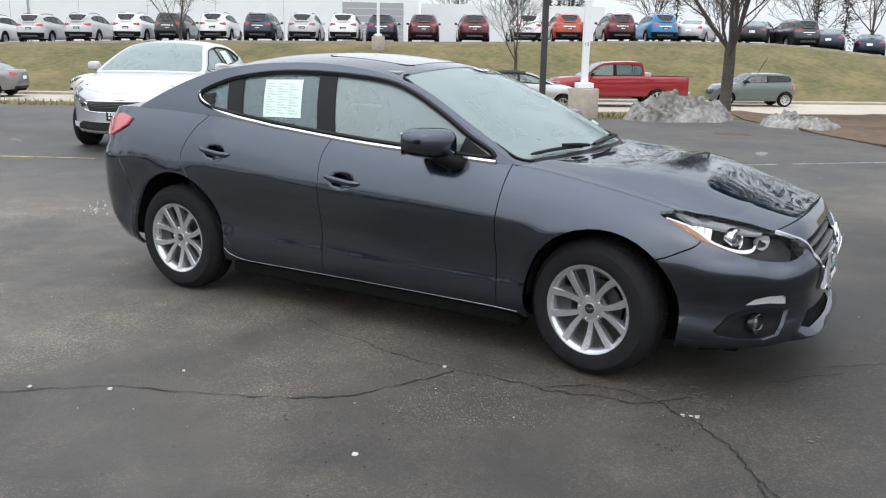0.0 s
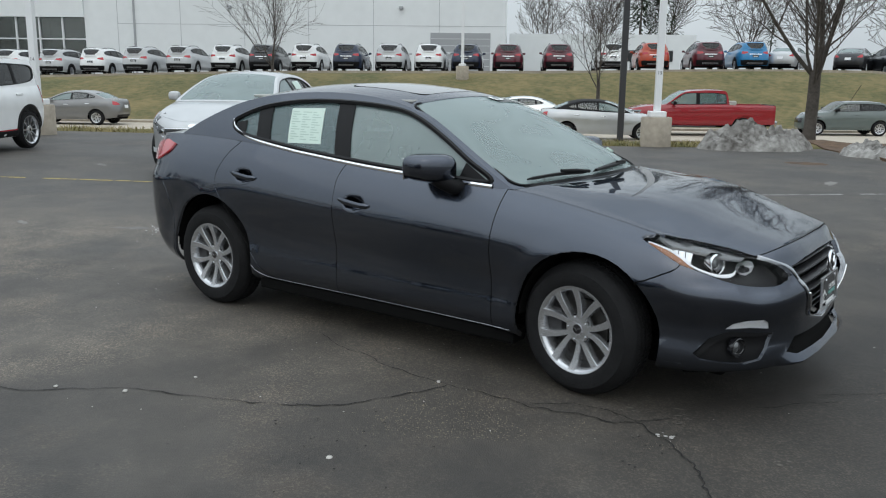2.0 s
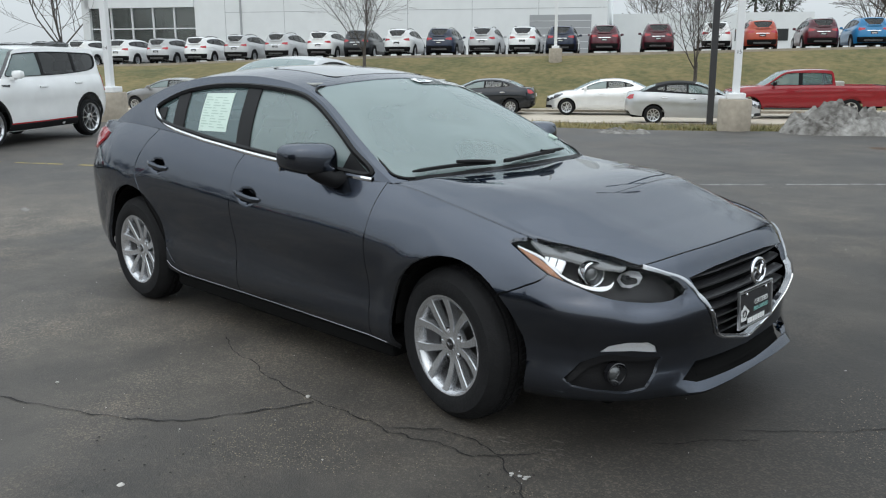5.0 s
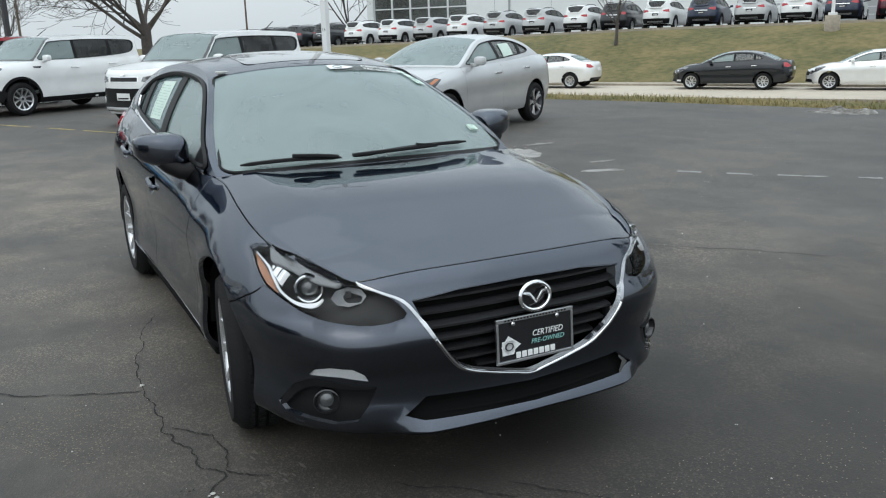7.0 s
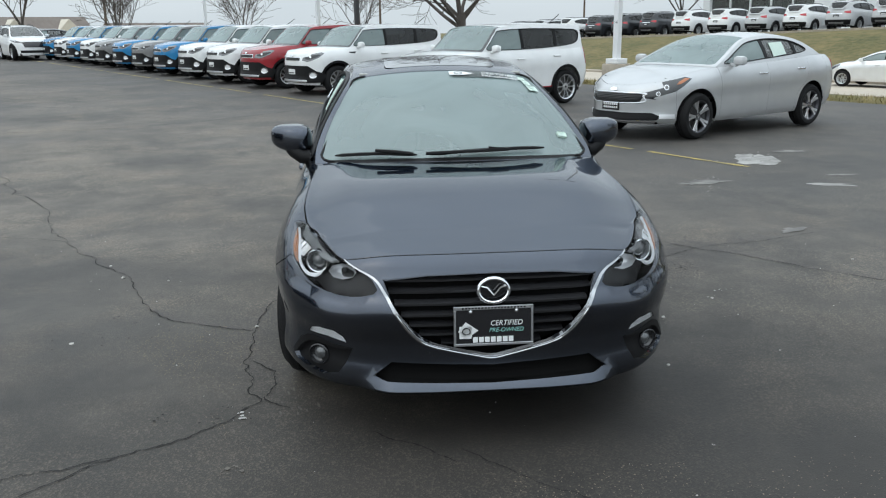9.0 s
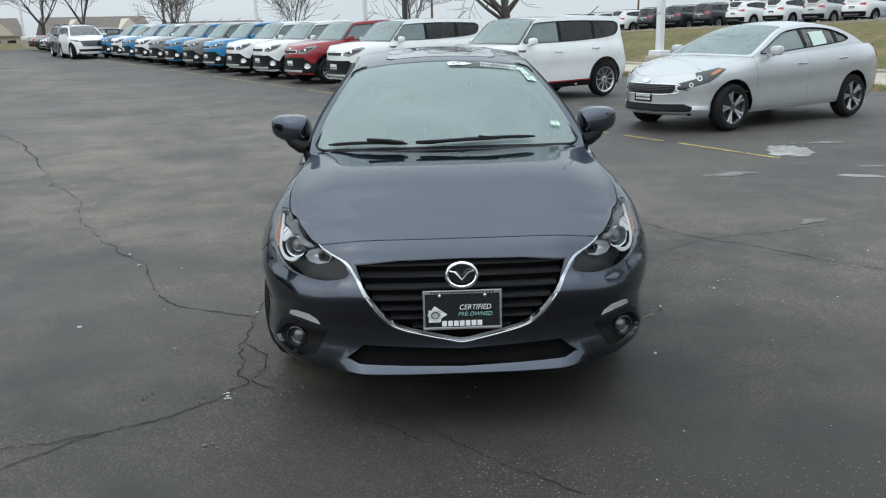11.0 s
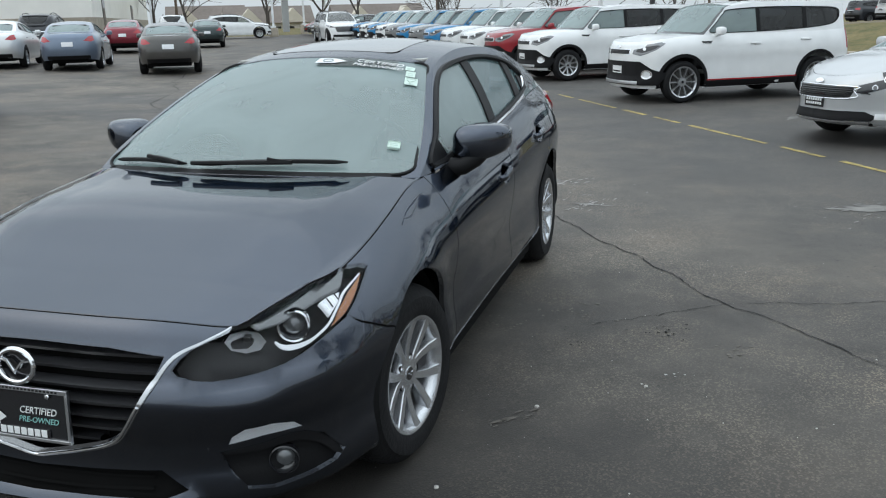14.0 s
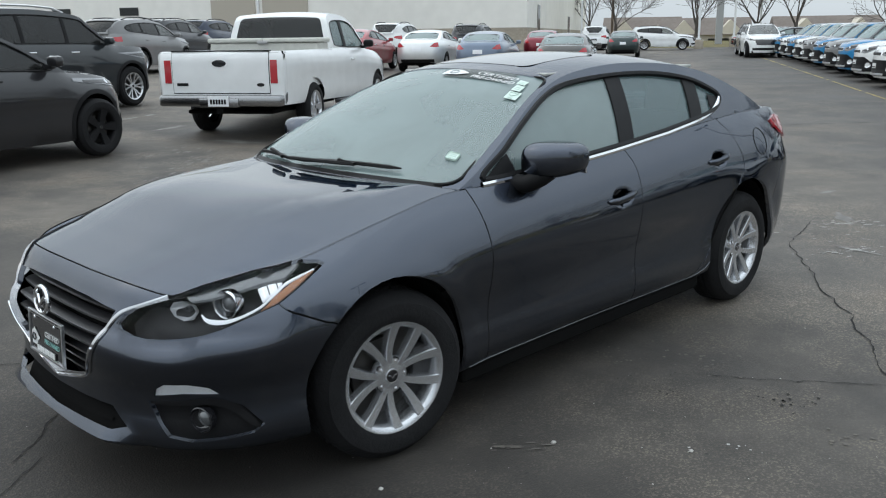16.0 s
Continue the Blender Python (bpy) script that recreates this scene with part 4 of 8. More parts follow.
LINE_WHITE = material("worn_white_paint", (0.4, 0.4, 0.38), 0.8, 0, 0.6, 12, color2=(0.1, 0.1, 0.1))
CRACK = plain("crack_dark", (0.014, 0.013, 0.013), 0.95)
PATCH = material("pale_patch", (0.27, 0.26, 0.24), 0.85, 0, 0.4, 8.0, 0.3, 40, color2=(0.12, 0.115, 0.11))

bb = sorted({-900, -400, -200, -100, -60, -40, *range(-32, 15, 2), *np.arange(14.2, 46, 0.6).round(2), 50, 56, 66, 80, 110, 160, 260, 450, 900})
aa = sorted({-900, -500, -300, -200, -160, *np.arange(-140, 84, 2.0), 100, 140, 220, 400, 900})
tagged(surface("ground", aa, bb, -0.02, GRASS, "dormant brown-green grass bank and verge", rough=0.05,
               fn=lambda a, b: height(a, b) - (0.24 if b < 14.2 or 24 < b < 32.3 or b > 43 else 0)), category="ground")
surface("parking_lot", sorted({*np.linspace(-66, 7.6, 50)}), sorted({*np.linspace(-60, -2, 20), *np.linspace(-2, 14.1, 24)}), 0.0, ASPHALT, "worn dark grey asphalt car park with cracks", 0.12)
surface("lot_apron", list(np.linspace(7.6, 45, 20)), sorted({*np.linspace(-60, -2, 20), *np.linspace(-2, 6.2, 6)}), 0.0, ASPHALT, "worn asphalt apron of the car park", 0.12)
surface("road", list(np.linspace(-140, 80, 60)), [24.2, 26, 28, 30, 32.0], 0.01, CONCRETE, "pale concrete access road below the bank", 0.1)
surface("curb_far", list(np.linspace(-140, 80, 60)), [32.0, 32.3], 0.1, CURB, "pale concrete curb along the road", 0.2)
surface("curb_near", list(np.linspace(-140, 80, 60)), [23.9, 24.2], 0.1, CURB, "pale concrete curb along the road", 0.2)
surface("upper_lot", list(np.linspace(-120, 60, 60)), [43.2, 48, 54, 60, 66, 90], 0.0, ASPHALT, "asphalt upper car park on the bank", 0.1)
surface("upper_curb", list(np.linspace(-120, 60, 60)), [42.9, 43.2], 0.1, CURB, "concrete curb at the top of the bank", 0.25)
surface("bare_soil", list(np.linspace(7.7, 20, 30)), list(np.linspace(6.3, 15.5, 22)), 0.03, SOIL, "churned brown soil beside the car park", 0.1, fn=lambda a, b: 0.14 * max(0, noise.noise((a * 0.8, b * 0.8, 0))) + height(a, b) - 0.02)


# ---- cars ----
LAMP_HOUSE = plain("lamp_housing", (0.006, 0.006, 0.007), 0.5, 0, 0)
SLAT = plain("grille_slat", (0.02, 0.02, 0.022), 0.35, 0, 0.3)
INK_TEAL = plain("teal_print", (0.25, 0.5, 0.47), 0.5)
LENS_DARK = plain("projector_glass", (0.12, 0.125, 0.13), 0.03, 0.4, 1.0)
DARK_ROOF = plain("sunroof_glass", (0.012, 0.013, 0.016), 0.04, 0, 1)
BAND = glass("tint_band", (0.4, 0.42, 0.42), 1.2, 0.2, (0.3, 0.32, 0.31))
STICKER_GREY = plain("sticker_grey", (0.3, 0.34, 0.36), 0.5)


# ---- the grey saloon ----
def N(sh, pts):
    """Outline points on the nose, from y and z."""
    return sh.nose_poly(pts)


def lamp_outline(sh, over=0.0):
    """The headlight's outline on the body: under the hood's edge, back to a tip on the fender, and in to the grille's wing."""
    along = np.linspace(0.7, 1.2, 14)
    top = np.stack([along, sh.ztop(sh.x0(along)) + over], 1)
    rest = [(1.25, 0.817), (1.283, 0.815), (1.297, 0.808), (1.27, 0.796), (1.232, 0.779), (1.16, 0.744), (1.09, 0.711), (1.02, 0.692), (0.952, 0.674), (0.885, 0.653), (0.819, 0.637), (0.76, 0.629), (0.703, 0.624), (0.65, 0.621), (0.596, 0.622), (0.54, 0.628), (0.488, 0.64), (0.475, 0.654), (0.5, 0.682), (0.55, 0.708), (0.6, 0.726), (0.65, 0.737)]
    return np.vstack([top, rest])


HALF_GRILLE = [(0.425, 0.69), (0.398, 0.62), (0.37, 0.57), (0.32, 0.5), (0.278, 0.457), (0.235, 0.435), (0.165, 0.415), (0.07, 0.391)]
GRILLE = [(-0.25, 0.704), (0, 0.707), (0.25, 0.704), *HALF_GRILLE, (0, 0.378), *[(-y, z) for y, z in HALF_GRILLE[::-1]]]
INTAKE = [(-0.4, 0.356), (0, 0.336), (0.4, 0.356), (0.475, 0.302), (0.42, 0.288), (0, 0.278), (-0.42, 0.288), (-0.475, 0.302)]
BEZEL = [(0.556, 0.403), (0.64, 0.409), (0.73, 0.416), (0.775, 0.385), (0.813, 0.315), (0.8, 0.292), (0.75, 0.278), (0.68, 0.272), (0.62, 0.288), (0.585, 0.34)]
SIGNAL = [(0.58, 0.424), (0.594, 0.449), (0.628, 0.47), (0.685, 0.47), (0.722, 0.455), (0.738, 0.43), (0.66, 0.436)]
SATIN = plain("satin_chrome", (0.5, 0.51, 0.53), 0.14, 1)
MID_GREY = plain("lamp_bezel", (0.16, 0.165, 0.17), 0.25, 0.3, 0.5)
CUPS = [loop([(x + 0.085 * math.cos(q), z + 0.05 * math.sin(q)) for q in np.linspace(0, 2 * np.pi, 10, endpoint=False)], 3) for x, z in ((-0.075, 0.803), (-1.0, 0.885))]


def nose_cut(sh):
    return [N(sh, GRILLE), N(sh, INTAKE)] + [N(sh, np.array(h) * (s, 1)) for h in (BEZEL, SIGNAL) for s in (1, -1)]


def lettering(name, text, size, m, mat, parent, label="", stretch=1.0, slant=0.0, thick=0.0006):
    """Raised letters in the built-in typeface, laid by the pose m (x along the line, y up, z out)."""
    cu = bpy.data.curves.new(name, "FONT")
    cu.body, cu.size, cu.extrude, cu.align_x, cu.shear = text, size, thick, "CENTER", slant
    cu.resolution_u = 3
    tmp = bpy.data.objects.new(name, cu)
    me = bpy.data.meshes.new_from_object(tmp)
    bpy.data.objects.remove(tmp), bpy.data.curves.remove(cu)
    me.name = name
    me.transform(m @ Matrix.Diagonal((stretch, 1, 1, 1)))
    me.materials.clear(), me.materials.append(mat)
    ob = new(name, me)
    ob.parent = parent
    if label:
        ob["label"] = label
    return ob


def ribbon(sh, path, widths, lift, name, mat, parent, out=0.012, lip=0.02, step=0.03, label=""):
    """A strip of given half widths along a path in the surface's own plane."""
    p = spline(path, 8)
    w = np.interp(np.linspace(0, 1, len(p)), np.linspace(0, 1, len(widths)), widths)
    d = np.gradient(p, axis=0)
    n = np.stack([-d[:, 1], d[:, 0]], 1) / (np.linalg.norm(d, axis=1, keepdims=True) + 1e-9)
    poly = np.vstack([p + n * w[:, None], (p - n * w[:, None])[::-1]])
    return lift_panel(name, poly, lift, mat, parent, (), step, 0, lip, out, label)


def basis(p, out, up=(0, 0, 1)):
    """A pose at p whose z points out and whose y points up."""
    z = Vector(out).normalized()
    x = Vector(up).cross(z).normalized()
    y = z.cross(x)
    return Matrix(((x.x, y.x, z.x, p[0]), (x.y, y.y, z.y, p[1]), (x.z, y.z, z.z, p[2]), (0, 0, 0, 1)))


def hero_spec():
    return dict(
        name="sedan", label="dark grey metallic four-door sedan with chrome grille surround", paint=HERO_PAINT, step=0.035, lip=0.02, gap=0.0034,
        outline=[(2.306, 0), (2.302, 0.25), (2.272, 0.46), (2.18, 0.646), (2.036, 0.78), (1.872, 0.859), (1.65, 0.892), (1.35, 0.898), (0.8, 0.89), (0, 0.89), (-0.8, 0.895), (-1.35, 0.897), (-1.75, 0.875), (-2.05, 0.795), (-2.23, 0.62), (-2.29, 0.3), (-2.3, 0)],
        outline_w=0.89, blend=(1.55, -1.6),
        ztop=[(2.34, 0.781), (2.306, 0.779), (2.16, 0.746), (2.128, 0.757), (2.09, 0.77), (2.05, 0.779), (2.01, 0.786), (1.966, 0.792), (1.92, 0.797), (1.87, 0.802), (1.82, 0.807), (1.73, 0.819), (1.5, 0.868), (1.2, 0.918), (0.9, 0.955), (0.7, 0.965), (0, 1.0), (-0.6, 1.05), (-1.1, 1.09), (-1.6, 1.105), (-1.95, 1.1), (-2.29, 1.08)],
        zlo=[(2.34, 0.238), (1.7, 0.215), (0, 0.235), (-1.6, 0.23), (-2.29, 0.3)],
        topin=[(2.36, 0.15), (2.16, 0.12), (2.0, 0.144), (1.87, 0.15), (1.8, 0.13), (1.73, 0.115), (1.5, 0.1), (1.3, 0.107), (1.0, 0.125), (0.75, 0.085), (0.5, 0.075), (-0.9, 0.085), (-1.4, 0.115), (-1.8, 0.12), (-2.29, 0.07)],
        crown=[(2.36, 7), (2.15, 7), (1.92, 7), (1.7, 9), (1.45, 9), (1.1, 7), (0.7, 6), (-2.3, 6)],
        side=[(0, 0.075), (0.05, 0.036), (0.12, 0.02), (0.2, 0.022), (0.28, 0.03), (0.36, 0.031), (0.52, 0.012), (0.66, 0.0), (0.78, 0.008), (0.9, 0.021), (1, 0.035)],
        front=[(0, 0.02), (0.025, 0.0), (0.08, 0.026), (0.14, 0.046), (0.25, 0.056), (0.36, 0.053), (0.5, 0.03), (0.61, 0.02), (0.68, 0.028), (0.74, 0.043), (0.85, 0.042), (1, 0.005)],
        corner_front=[(0, 0.06), (0.05, 0.044), (0.14, 0.046), (0.25, 0.056), (0.36, 0.053), (0.5, 0.03), (0.61, 0.02), (0.68, 0.028), (0.74, 0.043), (0.85, 0.042), (1, 0.005)],
        rear=[(0, 0.09), (0.2, 0.02), (0.4, 0.0), (0.6, 0.0), (0.75, 0.03), (0.9, 0.03), (1, 0.03)],
        flare=[(1.35, 0.32, 0.385, 0.012), (-1.35, 0.32, 0.385, 0.012)],
        tumble=(0.42, 0.62), hood_x=2.0, deck_x=-2.0, hood_bow=0.053, hood_p=3.5, hood_crease=0.009,
        rail=[(0.9, 0.957, 0.18, 0.024), (0.6, 1.115, 0.18, 0.04), (0.25, 1.28, 0.15, 0.05), (-0.02, 1.36, 0.1, 0.052), (-0.35, 1.4, 0.03, 0.055), (-0.65, 1.405, 0, 0.055), (-0.95, 1.385, -0.02, 0.055), (-1.25, 1.33, -0.06, 0.055), (-1.5, 1.24, -0.1, 0.05), (-1.78, 1.108, -0.13, 0.03)],
        screen_top=0.05, back_top=-1.0, screen_in=0.03, back_low=0.04, back_in=0.1,
        dlo=[(0.77, 0.985), (0.6, 1.085), (0.42, 1.18), (0.2, 1.275), (0.0, 1.325), (-0.35, 1.352), (-0.7, 1.35), (-1.0, 1.31), (-1.2, 1.245), (-1.255, 1.205), (-1.22, 1.165), (-1.1, 1.13), (-0.9, 1.105), (-0.5, 1.06), (0.0, 1.02), (0.4, 1.0)],
        post_lean=0.38, posts=[-0.25, -0.9], post_half=0.058, screen_low=0.015, glass=[SCREEN_GLASS, SIDE_GLASS, SIDE_GLASS, SCREEN_GLASS],
        axles=(1.35, -1.35), radius=0.326, arch=0.375, arches=[(1.385, 0.345, 0.376), (-1.33, 0.352, 0.388)], seams=True, lamp_back=1.7, lamp_low=0.69, seal=0.014, rim=0.212, steer=-8, tyre_w=0.2, track=0.862, spokes=(5, 0.3, 0.03, 0.0205), rim_mat=ALLOY, wheel_n=64,
        seam_from=0.605, cuts=([(1.6, 0.21), (1.6, 0.45), (1.635, 0.6), (1.69, 0.633), (1.745, 0.66), (1.811, 0.7), (1.84, 0.79)], [(-1.75, 0.24), (-1.74, 0.5), (-1.8, 0.7), (-1.86, 0.8), (-1.9, 1.07)]),
        doors=[[(0.87, 0.21), (0.855, 0.5), (0.85, 0.7), (0.872, 0.96)], [(-0.21, 0.21), (-0.222, 0.6), (-0.235, 0.9), (-0.2, 1.02)], [(-0.6, 0.22), (-0.84, 0.3), (-0.95, 0.42), (-1.06, 0.55), (-1.21, 0.74), (-1.265, 0.85), (-1.2, 1.0), (-1.12, 1.085)]],
        floor=0.3, dash=0.9, rows=(-1.0,), lamp_holes=lambda sh: [lamp_outline(sh, 0.012)], nose_cut=nose_cut, door_cut=lambda sh: [sh.side_poly(cup) for cup in CUPS],
    )


hero, hs = make_car(hero_spec())


def hero_nose(car, sh):
    # grille: dark back, curved slats, chrome surround that runs out over the lamps
    lift_panel("grille", shrink(N(sh, GRILLE), -0.02), sh.body, UNDER, car, (), 0.05, 0, 0, -0.075)
    grille = [o for o in car.children if o.name.startswith("grille")][-1]
    for z in np.arange(0.425, 0.69, 0.0425):
        reach_y = np.interp(z, [q[1] for q in HALF_GRILLE[::-1]], [q[0] for q in HALF_GRILLE[::-1]])
        ys = np.linspace(-reach_y, reach_y, 23)
        s = sh.nose_poly(np.stack([ys, np.full(23, z)], 1))
        c = sh.body(s[:, 0], s[:, 1])
        bm, rows = bmesh.new(), []
        for q in c:
            rows.append([bm.verts.new((q[0] - dx, q[1], z + dz)) for dx, dz in ((0.03, -0.005), (0.028, 0.004), (0.05, 0.011), (0.07, 0.011), (0.07, -0.008))])
        for a, b in zip(rows, rows[1:]):
            for j in range(5):
                bm.faces.new((a[j], a[(j + 1) % 5], b[(j + 1) % 5], b[j]))
        part("slat", bm, SLAT, grille, smooth=True)
    half = [(0.572, 0.744), (0.52, 0.72), (0.452, 0.686), (0.408, 0.622), (0.378, 0.568), (0.329, 0.498), (0.286, 0.452), (0.24, 0.428), (0.17, 0.408), (0.075, 0.385), (0, 0.371)]
    full = half + [(-y, z) for y, z in half[-2::-1]]
    w = [0.0015, 0.0026, 0.0045, 0.006, 0.006, 0.006, 0.0065, 0.0065, 0.0065, 0.0065, 0.007]
    ribbon(sh, N(sh, full), w + w[-2::-1], sh.body, "grille_surround", SATIN, car, 0.007, 0.025, 0.012, "chrome winged grille surround")
    low = [q for q in full if q[1] < 0.6]
    edge = spline(N(sh, low), 6)
    edge = sh.body(edge[:, 0], edge[:, 1]) + (0.009, 0, 0)
    part("surround_edge", tube(bmesh.new(), [tuple(q) for q in edge], 0.0048, 8), CHROME, car, "thin bright edge of the grille surround", True)
    # added light blockers: an air dam and a flat tray that deepen the shadow beneath
    ss = np.linspace(-0.85, 0.85, 41)
    p = sh.body(ss, np.full(41, 0.262))
    bm, rows = bmesh.new(), []
    for q in p:
        rows.append([bm.verts.new((q[0] - dx, q[1] * 0.93, z)) for dx, z in ((0.1, 0.262), (0.17, 0.18), (0.21, 0.175), (0.21, 0.262))])
    for a, b in zip(rows, rows[1:]):
        for j in range(4):
            bm.faces.new((a[j], a[(j + 1) % 4], b[(j + 1) % 4], b[j]))
    part("air_dam", bm, UNDER, car, "black plastic air dam under the bumper")
    part("under_tray", boxed(-1.85, 1.98, -0.6, 0.6, 0.16, 0.24, 0.02), UNDER, car)
    lift_panel("intake", shrink(N(sh, INTAKE), -0.02), sh.body, UNDER, car, (), 0.05, 0, 0, -0.05)
    for z in (0.305, 0.328):
        ribbon(sh, N(sh, [(-0.36, z), (0, z - 0.01), (0.36, z)]), [0.003, 0.003], sh.body, "intake_slat", UNDER, car, -0.035, 0.01)
    # emblem: a ring with a plain winged bar
    ep = Vector((2.278, 0, 0.656))
    m = basis(ep, (1, 0, 0.12))
    bm = bmesh.new()
    tube(bm, [m @ Vector((0.0595 * math.cos(q), 0.0475 * math.sin(q), 0)) for q in np.linspace(0, 2 * np.pi, 40)], 0.0075, 8)
    tube(bm, [m @ Vector(q) for q in ((-0.055, 0.019, 0), (-0.026, 0.013, 0.002), (0, -0.017, 0.004), (0.026, 0.013, 0.002), (0.055, 0.019, 0))], 0.006, 6, [0.004, 0.0065, 0.0065, 0.0065, 0.004])
    part("emblem", bm, CHROME, car, "chrome oval emblem", True)
    bm = bmesh.new()
    lathe(bm, [(0.001, -0.012), (0.05, -0.012)], 24, "x", (2.278, 0, 0.656))
    part("emblem_backing", bm, GLOSS_BLACK, car)
    # plate
    pm = basis((2.278, 0, 0.513), (1, 0, 0.06))
    plate = part("plate", boxed(-0.152, 0.152, -0.077, 0.077, -0.006, 0.0, 0.002, pm), GLOSS_BLACK, car, "black dealer plate in a silver frame")
    bm = bmesh.new()
    for x0, x1, y0, y1 in ((-0.157, 0.157, 0.066, 0.08), (-0.157, 0.157, -0.08, -0.07), (-0.157, -0.148, -0.07, 0.066), (0.148, 0.157, -0.07, 0.066)):
        box(bm, x0, x1, y0, y1, -0.006, 0.006, 0.0015, pm)
    part("plate_frame", bm, SILVER, plate)
    lettering("plate_text", "CERTIFIED", 0.03, pm @ Matrix.Translation((0.05, 0.0, 0.002)), WHITE, plate, "", 0.92, 0.25)
    lettering("plate_text", "PRE-OWNED", 0.024, pm @ Matrix.Translation((0.05, -0.026, 0.002)), INK_TEAL, plate, "", 0.98, 0.25)
    part("dealer_bar", boxed(-0.088, 0.088, -0.068, -0.042, 0.001, 0.004, 0.001, pm), GLOSS_BLACK, plate)
    for k in range(7):
        part("dealer_mark", boxed(-0.082 + k * 0.0235, -0.063 + k * 0.0235, -0.066, -0.044, 0.004, 0.006, 0.001, pm), WHITE, plate)
    for k in range(20):
        part("frame_mark", boxed(-0.125 + k * 0.0128, -0.117 + k * 0.0128, 0.07, 0.076, 0.006, 0.0068, 0, pm), GLOSS_BLACK, plate)
    part("plate_diamond", boxed(-0.135, -0.085, -0.05, 0.0, 0.001, 0.003, 0.001, pm), WHITE, plate)
    bm = bmesh.new()
    v = [bm.verts.new(pm @ Vector(q)) for q in ((-0.11, 0.018, 0.003), (-0.06, -0.018, 0.003), (-0.11, -0.05, 0.003), (-0.14, -0.02, 0.003))]
    bm.faces.new(v)
    part("plate_diamond", bm, WHITE, plate)
    bm = tube(bmesh.new(), [pm @ Vector((-0.108 + 0.015 * math.cos(q), -0.02 + 0.013 * math.sin(q), 0.005)) for q in np.linspace(0, 2 * np.pi, 20)], 0.002, 5)
    part("plate_ring", bm, GLOSS_BLACK, plate)
    for x in (-0.09, 0.09):
        b = bmesh.new()
        lathe(b, [(0.001, 0.01), (0.006, 0.009), (0.008, 0.006)], 10, "z")
        bmesh.ops.transform(b, matrix=pm @ Matrix.Translation((x, 0.058, 0)), verts=b.verts)
        part("screw", b, CHROME, plate)
    # lamps
    for sg in (1, -1):
        f = np.array((sg, 1))
        out = lamp_outline(sh, -0.0006) * f
        rim = sh.body(*lamp_outline(sh)[:14].T) * (1, sg, 1)
        part("lamp_seal", tube(bmesh.new(), [tuple(q) for q in rim], 0.0028, 5), UNDER, car)
        lamp = lift_panel("headlight", shrink(out, -0.012), sh.body, LAMP_HOUSE, car, (), 0.04, 0, 0, -0.085, "clear headlight with projector and amber corner")
        lift_panel("lens", shrink(out, 0.0008), sh.body, LAMP_GLASS, lamp, (), 0.03, 0, 0, 0.001)
        amber = [(1.258, 0.798), (1.23, 0.785), (1.16, 0.75), (1.093, 0.718), (1.03, 0.699), (1.058, 0.714), (1.09, 0.736), (1.165, 0.771)]
        lift_panel("amber_marker", np.array(amber) * f, sh.body, AMBER, lamp, (), 0.02, 0, 0.015, -0.012)
        wedge = lift_panel("reflector", np.array([(1.04, 0.764), (1.09, 0.773), (1.135, 0.777), (1.1, 0.752), (1.045, 0.726)]) * f, sh.body, SILVER_LAMP, lamp, (), 0.02, 0, 0.015, -0.02, "bright wedge reflector")
        for k in range(4):
            ribbon(sh, np.array([(1.058 + 0.018 * k, 0.766 + 0.003 * k), (1.056 + 0.018 * k, 0.736 + 0.008 * k)]) * f, [0.0022, 0.0016], sh.body, "reflector_rib", GLOSS_BLACK if k % 2 else CHROME, wedge, -0.018, 0.004)
        ss = np.linspace(0.74, 1.23, 14)
        top_in = np.vstack([np.stack([ss, sh.ztop(sh.x0(ss)) - 0.0015], 1), [(1.15, 0.786), (1.04, 0.772), (0.93, 0.757), (0.85, 0.742), (0.77, 0.736)]]) * f
        lift_panel("bezel", top_in, sh.body, MID_GREY, lamp, (), 0.03, 0, 0.02, -0.014)
        way = (0.93, 0.36 * sg, 0.0)
        way_line = np.array([(0.812, 0.697), (0.828, 0.682), (0.855, 0.674), (0.9, 0.674), (0.956, 0.686), (1.03, 0.71), (1.09, 0.742), (1.152, 0.774), (1.262, 0.802)]) * f
        ribbon(sh, way_line, [0.002, 0.006, 0.008, 0.006, 0.0035, 0.0025, 0.0025, 0.0025, 0.0015], sh.body, "lamp_trim", SILVER_LAMP, lamp, -0.016, 0.01, 0.012, "bright trim line round the projector")
        pp = Vector((1.94, 0.69 * sg, 0.708))
        m = basis(pp, way)
        bm = bmesh.new()
        lathe(bm, [(0.05, -0.03), (0.05, 0.002), (0.047, 0.008), (0.042, 0.006), (0.039, -0.004), (0.037, -0.014), (0.035, -0.03)], 28, "z")
        bmesh.ops.transform(bm, matrix=m, verts=bm.verts)
        part("projector_ring", bm, CHROME, lamp, smooth=True)
        bm = bmesh.new()
        lathe(bm, [(0.001, 0.004), (0.012, 0.002), (0.023, -0.004), (0.031, -0.014), (0.035, -0.03)], 24, "z")
        bmesh.ops.transform(bm, matrix=m, verts=bm.verts)
        part("projector_lens", bm, LENS_DARK, lamp, smooth=True)
        m = basis((2.035, 0.585 * sg, 0.686), (0.95, 0.3 * sg, 0.0))
        bm = bmesh.new()
        lathe(bm, [(0.046, 0.004), (0.042, -0.008), (0.032, -0.024), (0.015, -0.036), (0.001, -0.038)], 8, "z")
        bmesh.ops.transform(bm, matrix=m @ Matrix.Diagonal((1.3, 0.75, 1, 1)), verts=bm.verts)
        part("high_beam", bm, SILVER_LAMP, lamp, smooth=True)
